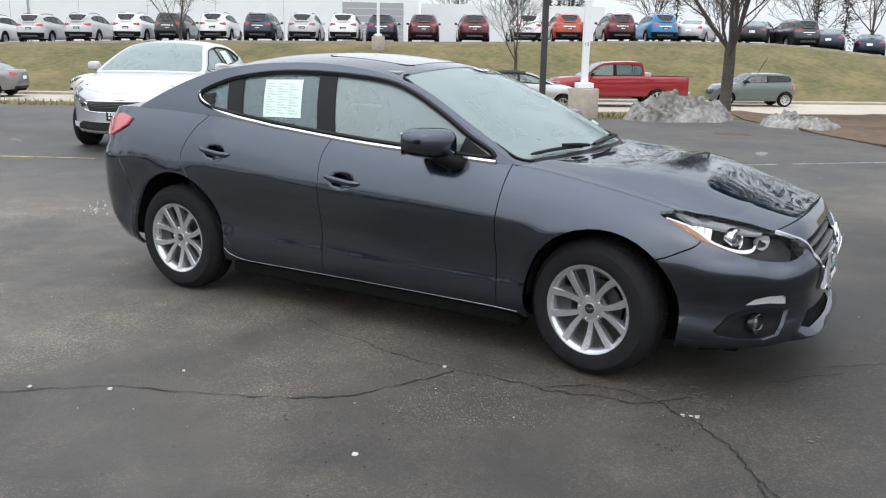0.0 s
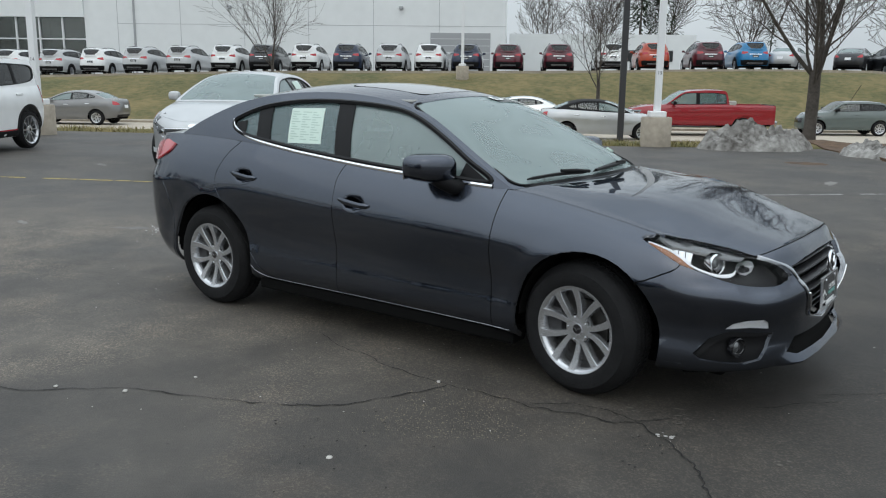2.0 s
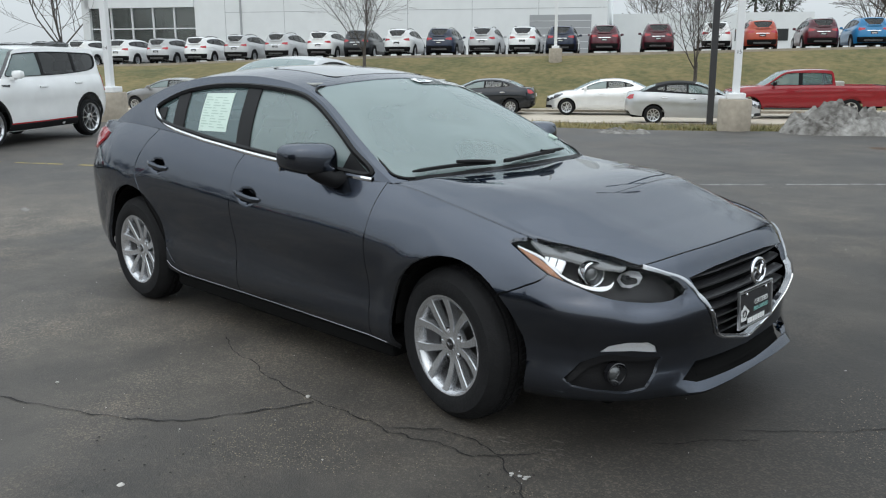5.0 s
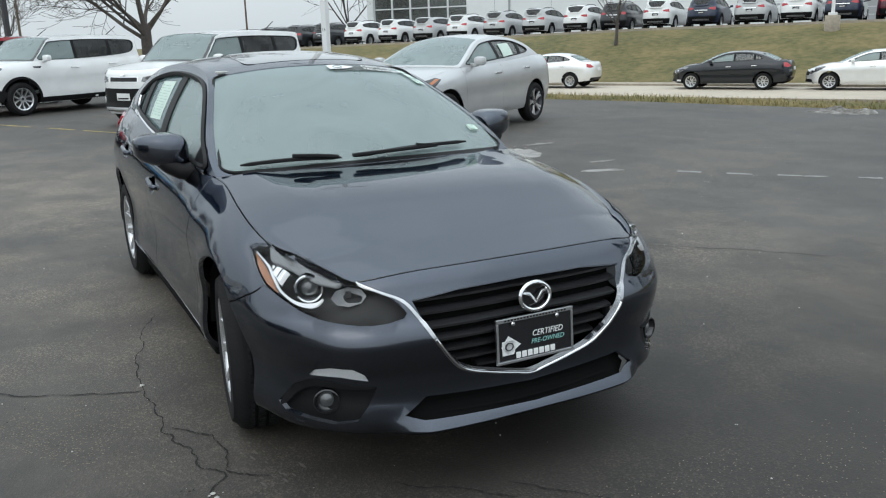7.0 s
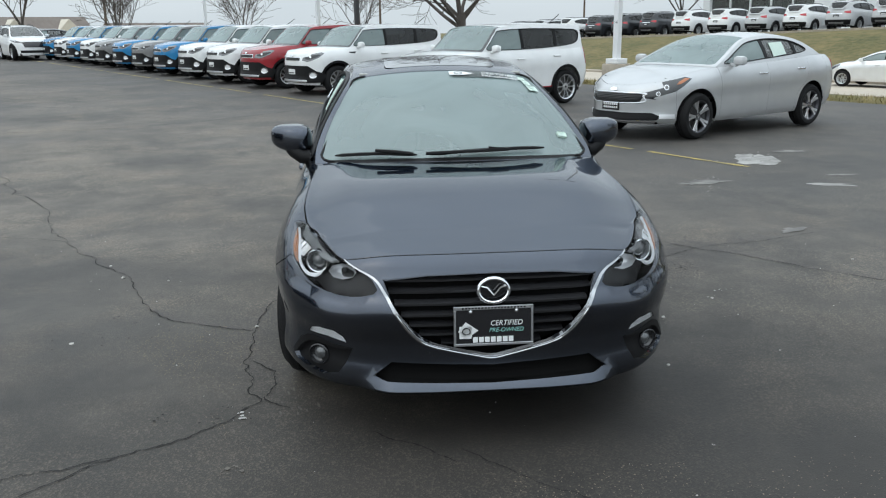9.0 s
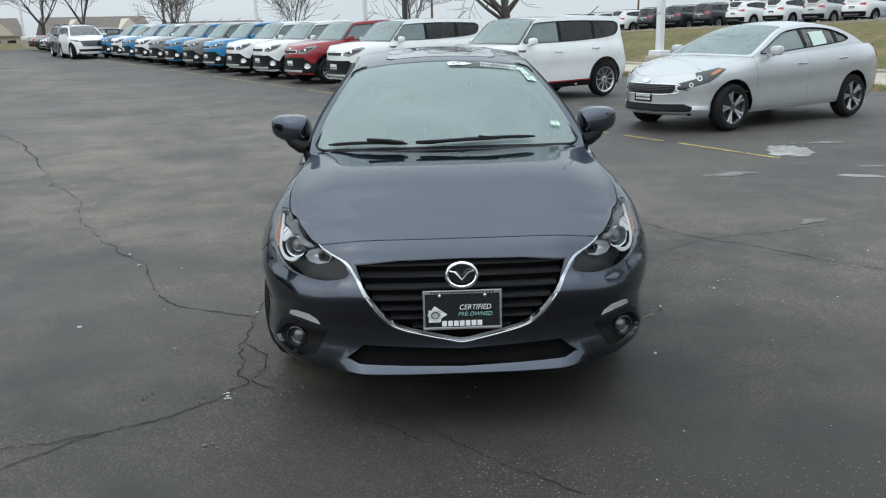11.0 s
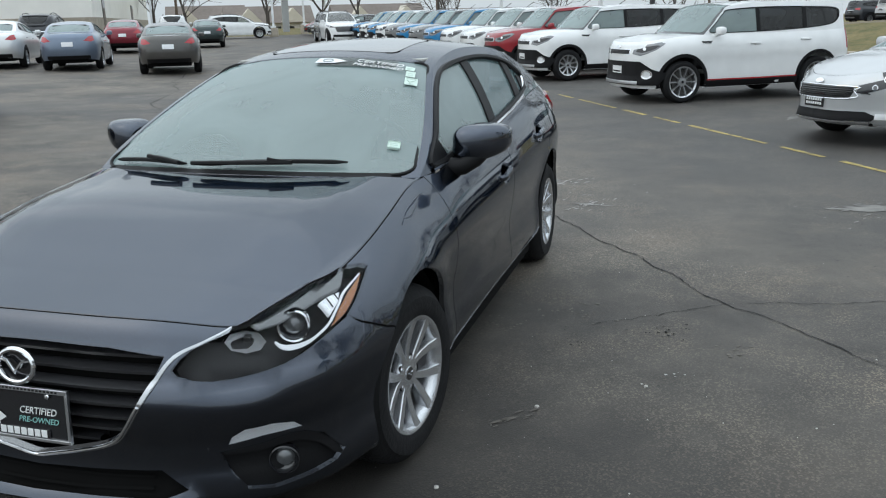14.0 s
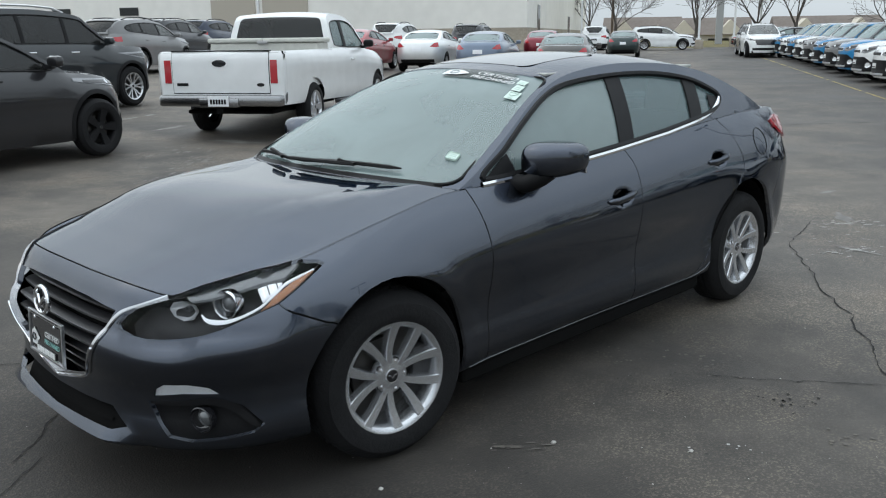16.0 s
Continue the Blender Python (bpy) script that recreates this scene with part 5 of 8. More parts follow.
        b = boxed(-0.011, 0.011, -0.01, 0.01, -0.04, -0.012, 0.004, m)
        part("beam_bar", b, GLOSS_BLACK, lamp)
        # fog lamp pocket and turn signal
        bez = N(sh, np.array(BEZEL)) * f
        pocket = lift_panel("fog_bezel", shrink(bez, -0.012), sh.body, BLACK, car, (), 0.03, 0, 0, -0.02)
        ribbon(sh, N(sh, [(0.565, 0.402), (0.64, 0.403), (0.72, 0.408), (0.765, 0.378), (0.795, 0.33), (0.808, 0.308)]) * f, [0.003, 0.008, 0.012, 0.014, 0.012, 0.005], sh.body, "bezel_brow", BLACK, pocket, 0.004, 0.04)
        fs = sh.body(*N(sh, [(0.695, 0.345)])[0])
        m = basis((fs[0] - 0.004, fs[1] * sg - 0.0 * sg, fs[2]), (0.93, 0.36 * sg, 0))
        bm = bmesh.new()
        lathe(bm, [(0.045, -0.02), (0.045, 0.006), (0.041, 0.008), (0.038, -0.004), (0.028, -0.014), (0.001, -0.018)], 24, "z")
        bmesh.ops.transform(bm, matrix=m, verts=bm.verts)
        part("fog_lamp", bm, GLOSS_BLACK, pocket, smooth=True)
        bm = bmesh.new()
        lathe(bm, [(0.001, 0.0), (0.02, -0.003), (0.03, -0.014)], 18, "z")
        bmesh.ops.transform(bm, matrix=m, verts=bm.verts)
        part("fog_lens", bm, LENS_DARK, pocket, smooth=True)
        sig = N(sh, np.array(SIGNAL)) * f
        signal = lift_panel("turn_signal", shrink(sig, -0.004), sh.body, GLOW, car, (), 0.02, 0, 0, -0.008, "clear turn signal strip")
        lift_panel("signal_lens", sig, sh.body, LAMP_GLASS, signal, (), 0.02, 0, 0, 0.0)
        for k in range(6):
            y = 0.6 + k * 0.022
            ribbon(sh, N(sh, [(y, 0.427 + k * 0.002), (y + 0.004, 0.442 + k * 0.002)]) * f, [0.004, 0.004], sh.body, "signal_rib", SILVER, signal, -0.014, 0.004)


def hero_sides(car, sh):
    for sg in (1, -1):
        f = np.array((1, sg, 1))
        # chrome strip under the windows
        line = spline([(0.79, 0.962), (0.5, 0.967), (0.1, 0.985), (-0.3, 1.018), (-0.65, 1.06), (-0.95, 1.098), (-1.12, 1.135), (-1.22, 1.175), (-1.262, 1.215)], 8)
        p = sh.cabin(line[:, 0], np.maximum(line[:, 1], sh.ztop(line[:, 0]) + 0.004)) * f + (0, 0.006 * sg, 0)
        bm, rows = bmesh.new(), []
        for q in p:
            rows.append([bm.verts.new((q[0], q[1] + dy * sg, q[2] + dz)) for dy, dz in ((-0.008, -0.012), (0.003, -0.01), (0.006, 0.0), (0.0, 0.009), (-0.01, 0.011))])
        for a, b in zip(rows, rows[1:]):
            for j in range(4):
                bm.faces.new((a[j], a[j + 1], b[j + 1], b[j]))
        part("belt_moulding", bm, CHROME, car, "chrome window moulding", True)
        # handles in their cups
        for cup in CUPS:
            cx, cz = cup.mean(0)
            sc = sh.side_poly(cup)
            mid, ext = sc.mean(0), np.ptp(sc, axis=0) / 2

            def bowl(s, z, mid=mid, ext=ext):
                q = sh.body(s, z)
                r = ((s - mid[0]) / ext[0]) ** 2 + ((z - mid[1]) / ext[1]) ** 2
                q[..., 1] -= 0.028 * np.clip(1 - r, 0, 1)
                return q

            lift_panel("handle_cup", sc, bowl, HERO_PAINT, car, (), 0.015, -0.001, 0, 0, mirror=0 if sg > 0 else 1)
            pts = [sh.body(float(sh.sx(x, z)[0]), z) * f for x, z in ((cx + 0.12, cz - 0.006), (cx + 0.06, cz - 0.004), (cx - 0.03, cz + 0.006), (cx - 0.11, cz + 0.014))]
            bm, rows = bmesh.new(), []
            for q, h, o in zip(spline(pts, 4), np.interp(np.arange(13), [0, 2, 10, 12], [0.008, 0.015, 0.016, 0.01]), np.interp(np.arange(13), [0, 3, 9, 12], [0.004, 0.024, 0.026, 0.006])):
                rows.append([bm.verts.new((q[0], q[1] + sg * (o + dy), q[2] + h * k)) for dy, k in ((-0.02, -0.9), (-0.003, -1), (0.004, -0.3), (0.004, 0.4), (-0.003, 1), (-0.02, 0.9))])
            for a, b in zip(rows, rows[1:]):
                for j in range(6):
                    bm.faces.new((a[j], a[(j + 1) % 6], b[(j + 1) % 6], b[j]))
            bm.faces.new(rows[0]), bm.faces.new(rows[-1][::-1])
            part("door_handle", bm, HERO_PAINT, car, smooth=True)
        # mirror
        bm = bmesh.new()
        bmesh.ops.create_uvsphere(bm, u_segments=28, v_segments=18, radius=1)
        for v in bm.verts:
            c = [math.copysign(abs(k) ** 0.62, k) for k in v.co]
            x, y, z = c[0], c[1], c[2]
            taper = 1 - 0.26 * (y * 0.5 + 0.5)
            v.co = (0.112 * x * taper + (0.03 if x > 0 else 0) * (1 - abs(y)) - 0.06 * (y * 0.5 + 0.5), 0.118 * y, 0.09 * z * (1 - 0.3 * (y * 0.5 + 0.5)) + 0.012 * y)
        bmesh.ops.transform(bm, matrix=Matrix.Translation((0.5, 0.895 * sg, 1.045)) @ Matrix.Diagonal((1, sg, 1, 1)), verts=bm.verts)
        mirror = part("door_mirror", bm, HERO_PAINT, car, "body-coloured door mirror", True)
        bm = tube(bmesh.new(), [(0.59, 0.775 * sg, 0.945), (0.58, 0.83 * sg, 0.95), (0.55, 0.87 * sg, 0.98), (0.52, 0.89 * sg, 1.01)], 0.04, 10, [0.045, 0.04, 0.045, 0.05])
        part("mirror_stalk", bm, BLACK, mirror, smooth=True)
        part("mirror_glass", boxed(0.37, 0.378, min(0.81 * sg, 0.98 * sg), max(0.81 * sg, 0.98 * sg), 0.985, 1.095, 0.003), CHROME, mirror)
        tri = np.array([(0.76, 0.985), (0.6, 1.07), (0.58, 0.99)])
        lift_panel("mirror_sail", tri, sh.cabin, BLACK, car, (), 0.05, 0, 0.006, 0.001, mirror=0 if sg > 0 else 1)
        lift_panel("quarter_trim", np.array([(-1.14, 1.22), (-1.235, 1.205), (-1.19, 1.165), (-1.12, 1.15)]), sh.cabin, BLACK, car, (), 0.05, 0, 0.004, -0.004, mirror=0 if sg > 0 else 1)
        # tail lamp
        t = sh.side_poly([(-1.79, 1.035), (-1.9, 1.055), (-2.05, 1.03), (-2.13, 0.97), (-2.12, 0.915), (-2.0, 0.915), (-1.9, 0.95), (-1.82, 0.99)])
        t = np.stack([(sh.end - t[:, 0]) * sg, t[:, 1]], 1)
        lift_panel("tail_light", t, sh.tail, RED_LENS, car, (), 0.03, 0, 0.012, 0.012, "red tail light wrapping the corner")
        # pale strip painting the sill crease's highlight; rocker box near black for its shade
        way = [(x, 0.258) for x in np.linspace(0.98, -0.76, 26)] + [(-0.82, 0.263), (-0.87, 0.275), (-0.91, 0.295), (-0.935, 0.325)]
        q = np.array([sh.body(float(sh.sx(x, z)[0]), z) for x, z in way])
        part("sill_edge", tube(bmesh.new(), [tuple((v + np.array((0, 0.002, 0))) * np.array((1, sg, 1))) for v in q], 0.0025, 6), SILL_GLINT, car, "thin bright edge along the sill")
        part("side_skirt", boxed(-0.92, 0.98, min(0.7 * sg, 0.832 * sg), max(0.7 * sg, 0.832 * sg), 0.17, 0.25, 0.018), UNDER, car)
        # wheel house lining
        for cx, cz, r in ((1.385, 0.345, 0.372), (-1.33, 0.352, 0.384)):
            bm, rows = bmesh.new(), []
            for k in range(19):
                q = math.pi * k / 18
                rows.append([bm.verts.new((cx + r * math.cos(q), y * sg, cz + r * math.sin(q))) for y in (0.845, 0.6)])
            for a, b in zip(rows, rows[1:]):
                bm.faces.new((a[0], a[1], b[1], b[0]))
            part("wheel_lining", bm, UNDER, car)
    # fuel flap on the left
    q = sh.side_poly(circle(-1.52, 0.935, 0.075, 28))
    pts = sh.body(q[:, 0], q[:, 1])
    part("fuel_flap", tube(bmesh.new(), [tuple(p) for p in np.vstack([pts, pts[:1]])], 0.0025, 4), UNDER, car)


def hero_top(car, sh):
    # sunroof, cowl, wipers
    t1 = sh.t_at(0.05)
    hole = loop_rect(t1 + 0.1, t1 + 0.62, 0.44, 0.05)
    lift_panel("sunroof", hole, sh.top, DARK_ROOF, car, (), 0.05, 0, 0, 0.0015, "dark glass sunroof")
    p = sh.top(hole[:, 0], hole[:, 1]) + (0, 0, 0.0005)
    part("sunroof_seal", tube(bmesh.new(), [tuple(q) for q in np.vstack([p, p[:1]])], 0.003, 5), UNDER, car)
    lift_panel("cowl", np.array([(-0.015, -0.64), (0.022, -0.63), (0.022, 0.63), (-0.015, 0.64)]), sh.top, BLACK, car, (), 0.05, 0, 0.01, 0.004)
    for q0, q1, t0, tt in ((-0.6, -0.2, 0.045, 0.036), (-0.14, 0.44, 0.034, 0.07)):
        pts = sh.top(np.linspace(t0, tt, 12) + 0.012 * np.sin(np.linspace(0, np.pi, 12)), np.linspace(q0, q1, 12)) + (0.006, 0, 0.014)
        blade = part("wiper", tube(bmesh.new(), [tuple(x) for x in pts], 0.009, 6, [0.004] + [0.009] * 10 + [0.004]), BLACK, car)
        arm = sh.top(np.array([0.01, 0.03, 0.045]), np.array([q1 - 0.02 if q0 < -0.4 else q0 - 0.02, (q0 + q1) / 2 + 0.1, (q0 + q1) / 2])) + (0.01, 0, 0.036)
        part("wiper_arm", tube(bmesh.new(), [tuple(x) for x in arm], 0.009, 6), BLACK, blade)
    # rain sensor and mirror behind the screen
    q = sh.top(np.array([t1 - 0.12]), np.array([0.0]))[0]
    part("inner_mirror", boxed(q[0] - 0.12, q[0] - 0.08, -0.12, 0.12, q[2] - 0.12, q[2] - 0.06, 0.02), BLACK, car, smooth=True)
    part("sensor_box", boxed(q[0] - 0.08, q[0] - 0.03, -0.05, 0.05, q[2] - 0.04, q[2] - 0.01, 0.01), BLACK, car)
    part("headliner", boxed(-1.3, 0.05, -0.5, 0.5, 1.36, 1.375, 0.005), LIGHT_TRIM, car)
    part("parcel_shelf", boxed(-1.75, -1.2, -0.58, 0.58, 0.98, 1.0, 0.005), TRIM_GREY, car)

    # stickers on the windshield and the rear side window
    def on_glass(t, q, o=0.003):
        p, e = sh.top(np.array([t]), np.array([q]))[0], 0.01
        a = sh.top(np.array([t + e]), np.array([q]))[0] - p
        b = sh.top(np.array([t]), np.array([q + e]))[0] - p
        n = Vector(b).cross(Vector(a)).normalized()
        return basis(Vector(p) + n * o, n, Vector(a).normalized())

    g = t1 - 0.09
    p = sh.top(*loop_rect(0.015, t1 - 0.01, 0.67, 0.06).T) + (0.001, 0, 0.001)
    part("screen_seal", tube(bmesh.new(), [tuple(q) for q in np.vstack([p, p[:1]])], 0.007, 5), BLACK, car)
    glass_ob = [o for o in car.children if o.name.startswith("windshield") and "frame" not in o.name][0]
    lift_panel("tint_band", np.array([(t1 - 0.015, 0.06), (t1 - 0.015, 0.5), (t1 - 0.125, 0.5), (t1 - 0.125, 0.06)]), sh.top, BAND, glass_ob, (), 0.08, 0, 0, 0.0005)
    m = on_glass(g + 0.015, 0.12, 0.004)
    bm = bmesh.new()
    v = [bm.verts.new(m @ Vector(q)) for q in ((-0.065, 0.03, 0), (-0.02, 0.042, 0), (0.03, 0.03, 0), (0.085, 0.0, 0), (0.03, -0.03, 0), (-0.065, -0.036, 0))]
    bm.faces.new(v)
    badge = part("window_badge", bm, WHITE, glass_ob, "white pointed badge sticker")
    part("badge_ring", tube(bmesh.new(), [m @ Vector((-0.01 + 0.024 * math.cos(q), 0.021 * math.sin(q), 0.001)) for q in np.linspace(0, 2 * np.pi, 20)], 0.003, 4), STICKER_GREY, badge)
    lettering("window_text", "CERTIFIED", 0.05, on_glass(g + 0.0, 0.41, 0.004), WHITE, glass_ob, "", 0.98, 0.2)
    lettering("window_text", "PRE-OWNED", 0.042, on_glass(g - 0.042, 0.41, 0.004), WHITE, glass_ob, "", 0.98, 0.2)
    for t, q, w, h in ((g - 0.02, 0.58, 0.022, 0.022), (g - 0.08, 0.59, 0.022, 0.03)):
        m = on_glass(t, q)
        part("inspection_tag", boxed(-w, w, -h, h, 0, 0.001, 0, m), PAPER, glass_ob)
        for k in range(2):
            part("tag_mark", boxed(-w * 0.6, w * 0.5, -h * 0.5 + k * h * 0.6, -h * 0.35 + k * h * 0.6, 0.001, 0.0016, 0, m), INK, glass_ob)
    m = on_glass(g - 0.155, 0.6)
    part("inspection_tag", boxed(-0.03, 0.03, -0.035, 0.035, 0, 0.001, 0, m), PAPER, glass_ob)
    lettering("tag_text", "SAFETY", 0.014, m @ Matrix.Translation((0, 0.02, 0.0016)), INK, glass_ob)
    lettering("tag_text", "OK", 0.016, m @ Matrix.Translation((0, -0.032, 0.0016)), INK, glass_ob)
    part("tag_mark", tube(bmesh.new(), [m @ Vector(q) for q in ((-0.018, 0.006, 0.002), (-0.006, -0.012, 0.002), (0.02, 0.016, 0.002))], 0.002, 4), INK, glass_ob)
    m = on_glass(0.2, 0.575)
    part("emission_tag", boxed(-0.026, 0.026, -0.022, 0.022, 0, 0.001, 0.006, m), PAPER, glass_ob)
    for k in range(3):
        part("tag_mark", boxed(-0.018, 0.015, -0.013 + k * 0.011, -0.009 + k * 0.011, 0.001, 0.0016, 0, m), INK, glass_ob)
    # price sheet on the right rear window
    sheet_pts = np.array([(-0.79, 1.31), (-0.53, 1.318), (-0.455, 1.11), (-0.72, 1.105)])
    sheet = lift_panel("price_sheet", sheet_pts, sh.cabin, PAPER, car, (), 0.05, 0, 0.001, -0.0095, "pale green printed price sheet on the rear window", mirror=1)
    for col in (-0.735, -0.655, -0.575):
        for k in range(12):
            z = 1.292 - k * 0.0145
            lean = 0.36 * (z - 1.2)
            wide = 0.05 + 0.02 * ((k * 7 + int(-col * 100)) % 3 - 1)
            lift_panel("print_line", np.array([(col, z), (col + wide, z), (col + wide, z - 0.005), (col, z - 0.005)]) - (lean, 0), sh.cabin, INK, sheet, (), 0.1, 0, 0, -0.008, mirror=1)


hero_nose(hero, hs), hero_sides(hero, hs), hero_top(hero, hs)


def paint_all(car, color, own=PAINT):
    for o in car.children_recursive:
        o.color = (*color, 1)


def place(car, a, b, turn, color=None, label="", dz=0.0):
    """Stands a car at lot (a, b), its nose turned by degrees from U."""
    car.matrix_basis = Matrix.Translation(lot(a, b, height(a, b) + dz + (0 if 24 > b or b > 43 else 0.01))) @ Matrix.Rotation(radians(ROW + turn), 4, "Z")
    if color:
        paint_all(car, color)
    if label:
        car["label"] = label
    return car


def again(car, a, b, turn, color, label):
    c = copy_thing(car, Matrix())
    return place(c, a, b, turn, color, label)


SIDE = [(0, 0.07), (0.08, 0.035), (0.25, 0.02), (0.45, 0.02), (0.65, 0.004), (0.8, 0.0), (1, 0.008)]
FRONT = [(0, 0.07), (0.1, 0.0), (0.3, 0.02), (0.6, 0.02), (0.85, 0.02), (1, 0.0)]
REAR = [(0, 0.09), (0.2, 0.02), (0.4, 0.0), (0.6, 0.01), (0.8, 0.03), (1, 0.03)]


def spec(name, label, L, W, front, wb, ztop, topin, rail, dlo, posts, R, corner=(0.42, 0.3), rear_corner=(0.3, 0.2), **more):
    """A car's measures from a few sizes: L length, W half width, front overhang, wb wheelbase."""
    nose = wb / 2 + front
    tail = nose - L
    cx, cy = corner
    rcx, rcy = rear_corner
    outline = [(nose, 0), (nose - 0.02, W * 0.3), (nose - cx * 0.3, W - cy * 1.25), (nose - cx * 0.85, W - cy * 0.42), (nose - cx * 1.6, W - 0.035), (nose - cx * 1.6 - 0.5, W), (0, W), (tail + rcx * 1.6 + 0.4, W), (tail + rcx * 1.5, W - 0.03), (tail + rcx * 0.75, W - rcy * 0.45), (tail + rcx * 0.25, W - rcy * 1.2), (tail + 0.015, W * 0.4), (tail, 0)]
    fx, rx = wb / 2, -wb / 2
    zt = smooth_fn(ztop)
    d = dict(name=name, label=label, outline=outline, outline_w=W, blend=(fx + 0.2, rx - 0.25), ztop=ztop, zlo=[(nose, 0.24), (fx, 0.23), (0, 0.24), (rx, 0.26), (tail, 0.34)], topin=topin,
             side=SIDE, front=FRONT, rear=REAR, tumble=(0.3, 0.35), rail=rail, dlo=dlo, posts=posts, glass=[GLASS, DARK_GLASS], axles=(fx, rx), radius=R, arch=R + 0.055, rim=R * 0.66, track=W - 0.03,
             spokes=(5, 0.3, 0.03, 0.02), rim_mat=SILVER, paint=PAINT, step=0.11, floor=0.35, dash=rail[0][0], wheel_n=28, hood_x=nose - cx * 0.8,
             screen_top=rail[3][0], back_top=rail[-3][0],
             cuts=([(fx + R + 0.03, 0.23), (fx + R + 0.08, 0.6), (fx + R + 0.1, float(zt(fx + R + 0.1)))], [(rx - R - 0.03, 0.27), (rx - R - 0.06, 0.6), (rx - R - 0.1, float(zt(rx - R - 0.1)))]),
             doors=[[(fx - R - 0.12, 0.24), (fx - R - 0.13, 0.6), (fx - R - 0.1, float(zt(fx - R - 0.1)))], [(-0.2, 0.24), (-0.22, 0.7), (-0.2, float(zt(-0.2)))], [(rx + R + 0.12, 0.25), (rx + R + 0.1, 0.5), (rx + R * 0.55, 0.75), (rx + R * 0.4, float(zt(rx + R * 0.4)))]])
    d.update(more)
    return d


def outline(sh, pts, rear=False):
    """Outline points: (y, z) on the nose or tail, ("s", x, z) on the side."""
    out = []
    for p in pts:
        out.append(sh.side_poly([p[1:]])[0] if p[0] == "s" else sh.nose_poly([p], rear)[0])
    return np.array(out)


LAMP_FACE = plain("lamp_face", (0.2, 0.205, 0.215), 0.2, 0.5, 1.0)
GRILLE_BLACK = material("grille_mesh", (0.012, 0.012, 0.013), 0.55, 0, 0.4, 60, 0.6)
SIGNAL_AMBER = plain("amber_corner", (0.42, 0.13, 0.035), 0.2, 0, 1.0)


LAMP_BLACK = plain("dark_lamp_face", (0.025, 0.026, 0.028), 0.15, 0.2, 1.0)


def lamp_details(sh, lamp, h, c, sgn):
    """Projectors, bright strips and an amber corner on a dark lamp."""
    for pts, r in (((0.62, 0.655), 0.03), (("s", 1.86, 0.74), 0.034)):
        o = outline(sh, [pts])[0]
        ring = np.array([o + (r * math.cos(a), r * math.sin(a)) for a in np.linspace(0, 2 * np.pi, 16, endpoint=False)])
        lift_panel("lamp_ring", ring * (sgn, 1), sh.body, CHROME, lamp, (), 0.03, 0, 0.004, 0.012)
        lift_panel("bulb", (o + (ring - o) * 0.72) * (sgn, 1), sh.body, LENS_DARK, lamp, (), 0.03, 0, 0.004, 0.016)
    amber = outline(sh, [("s", 1.52, 0.85), ("s", 1.58, 0.858), ("s", 1.7, 0.81), ("s", 1.74, 0.775), ("s", 1.68, 0.785)])
    lift_panel("amber_corner", amber * (sgn, 1), sh.body, SIGNAL_AMBER, lamp, (), 0.03, 0, 0.004, 0.011)


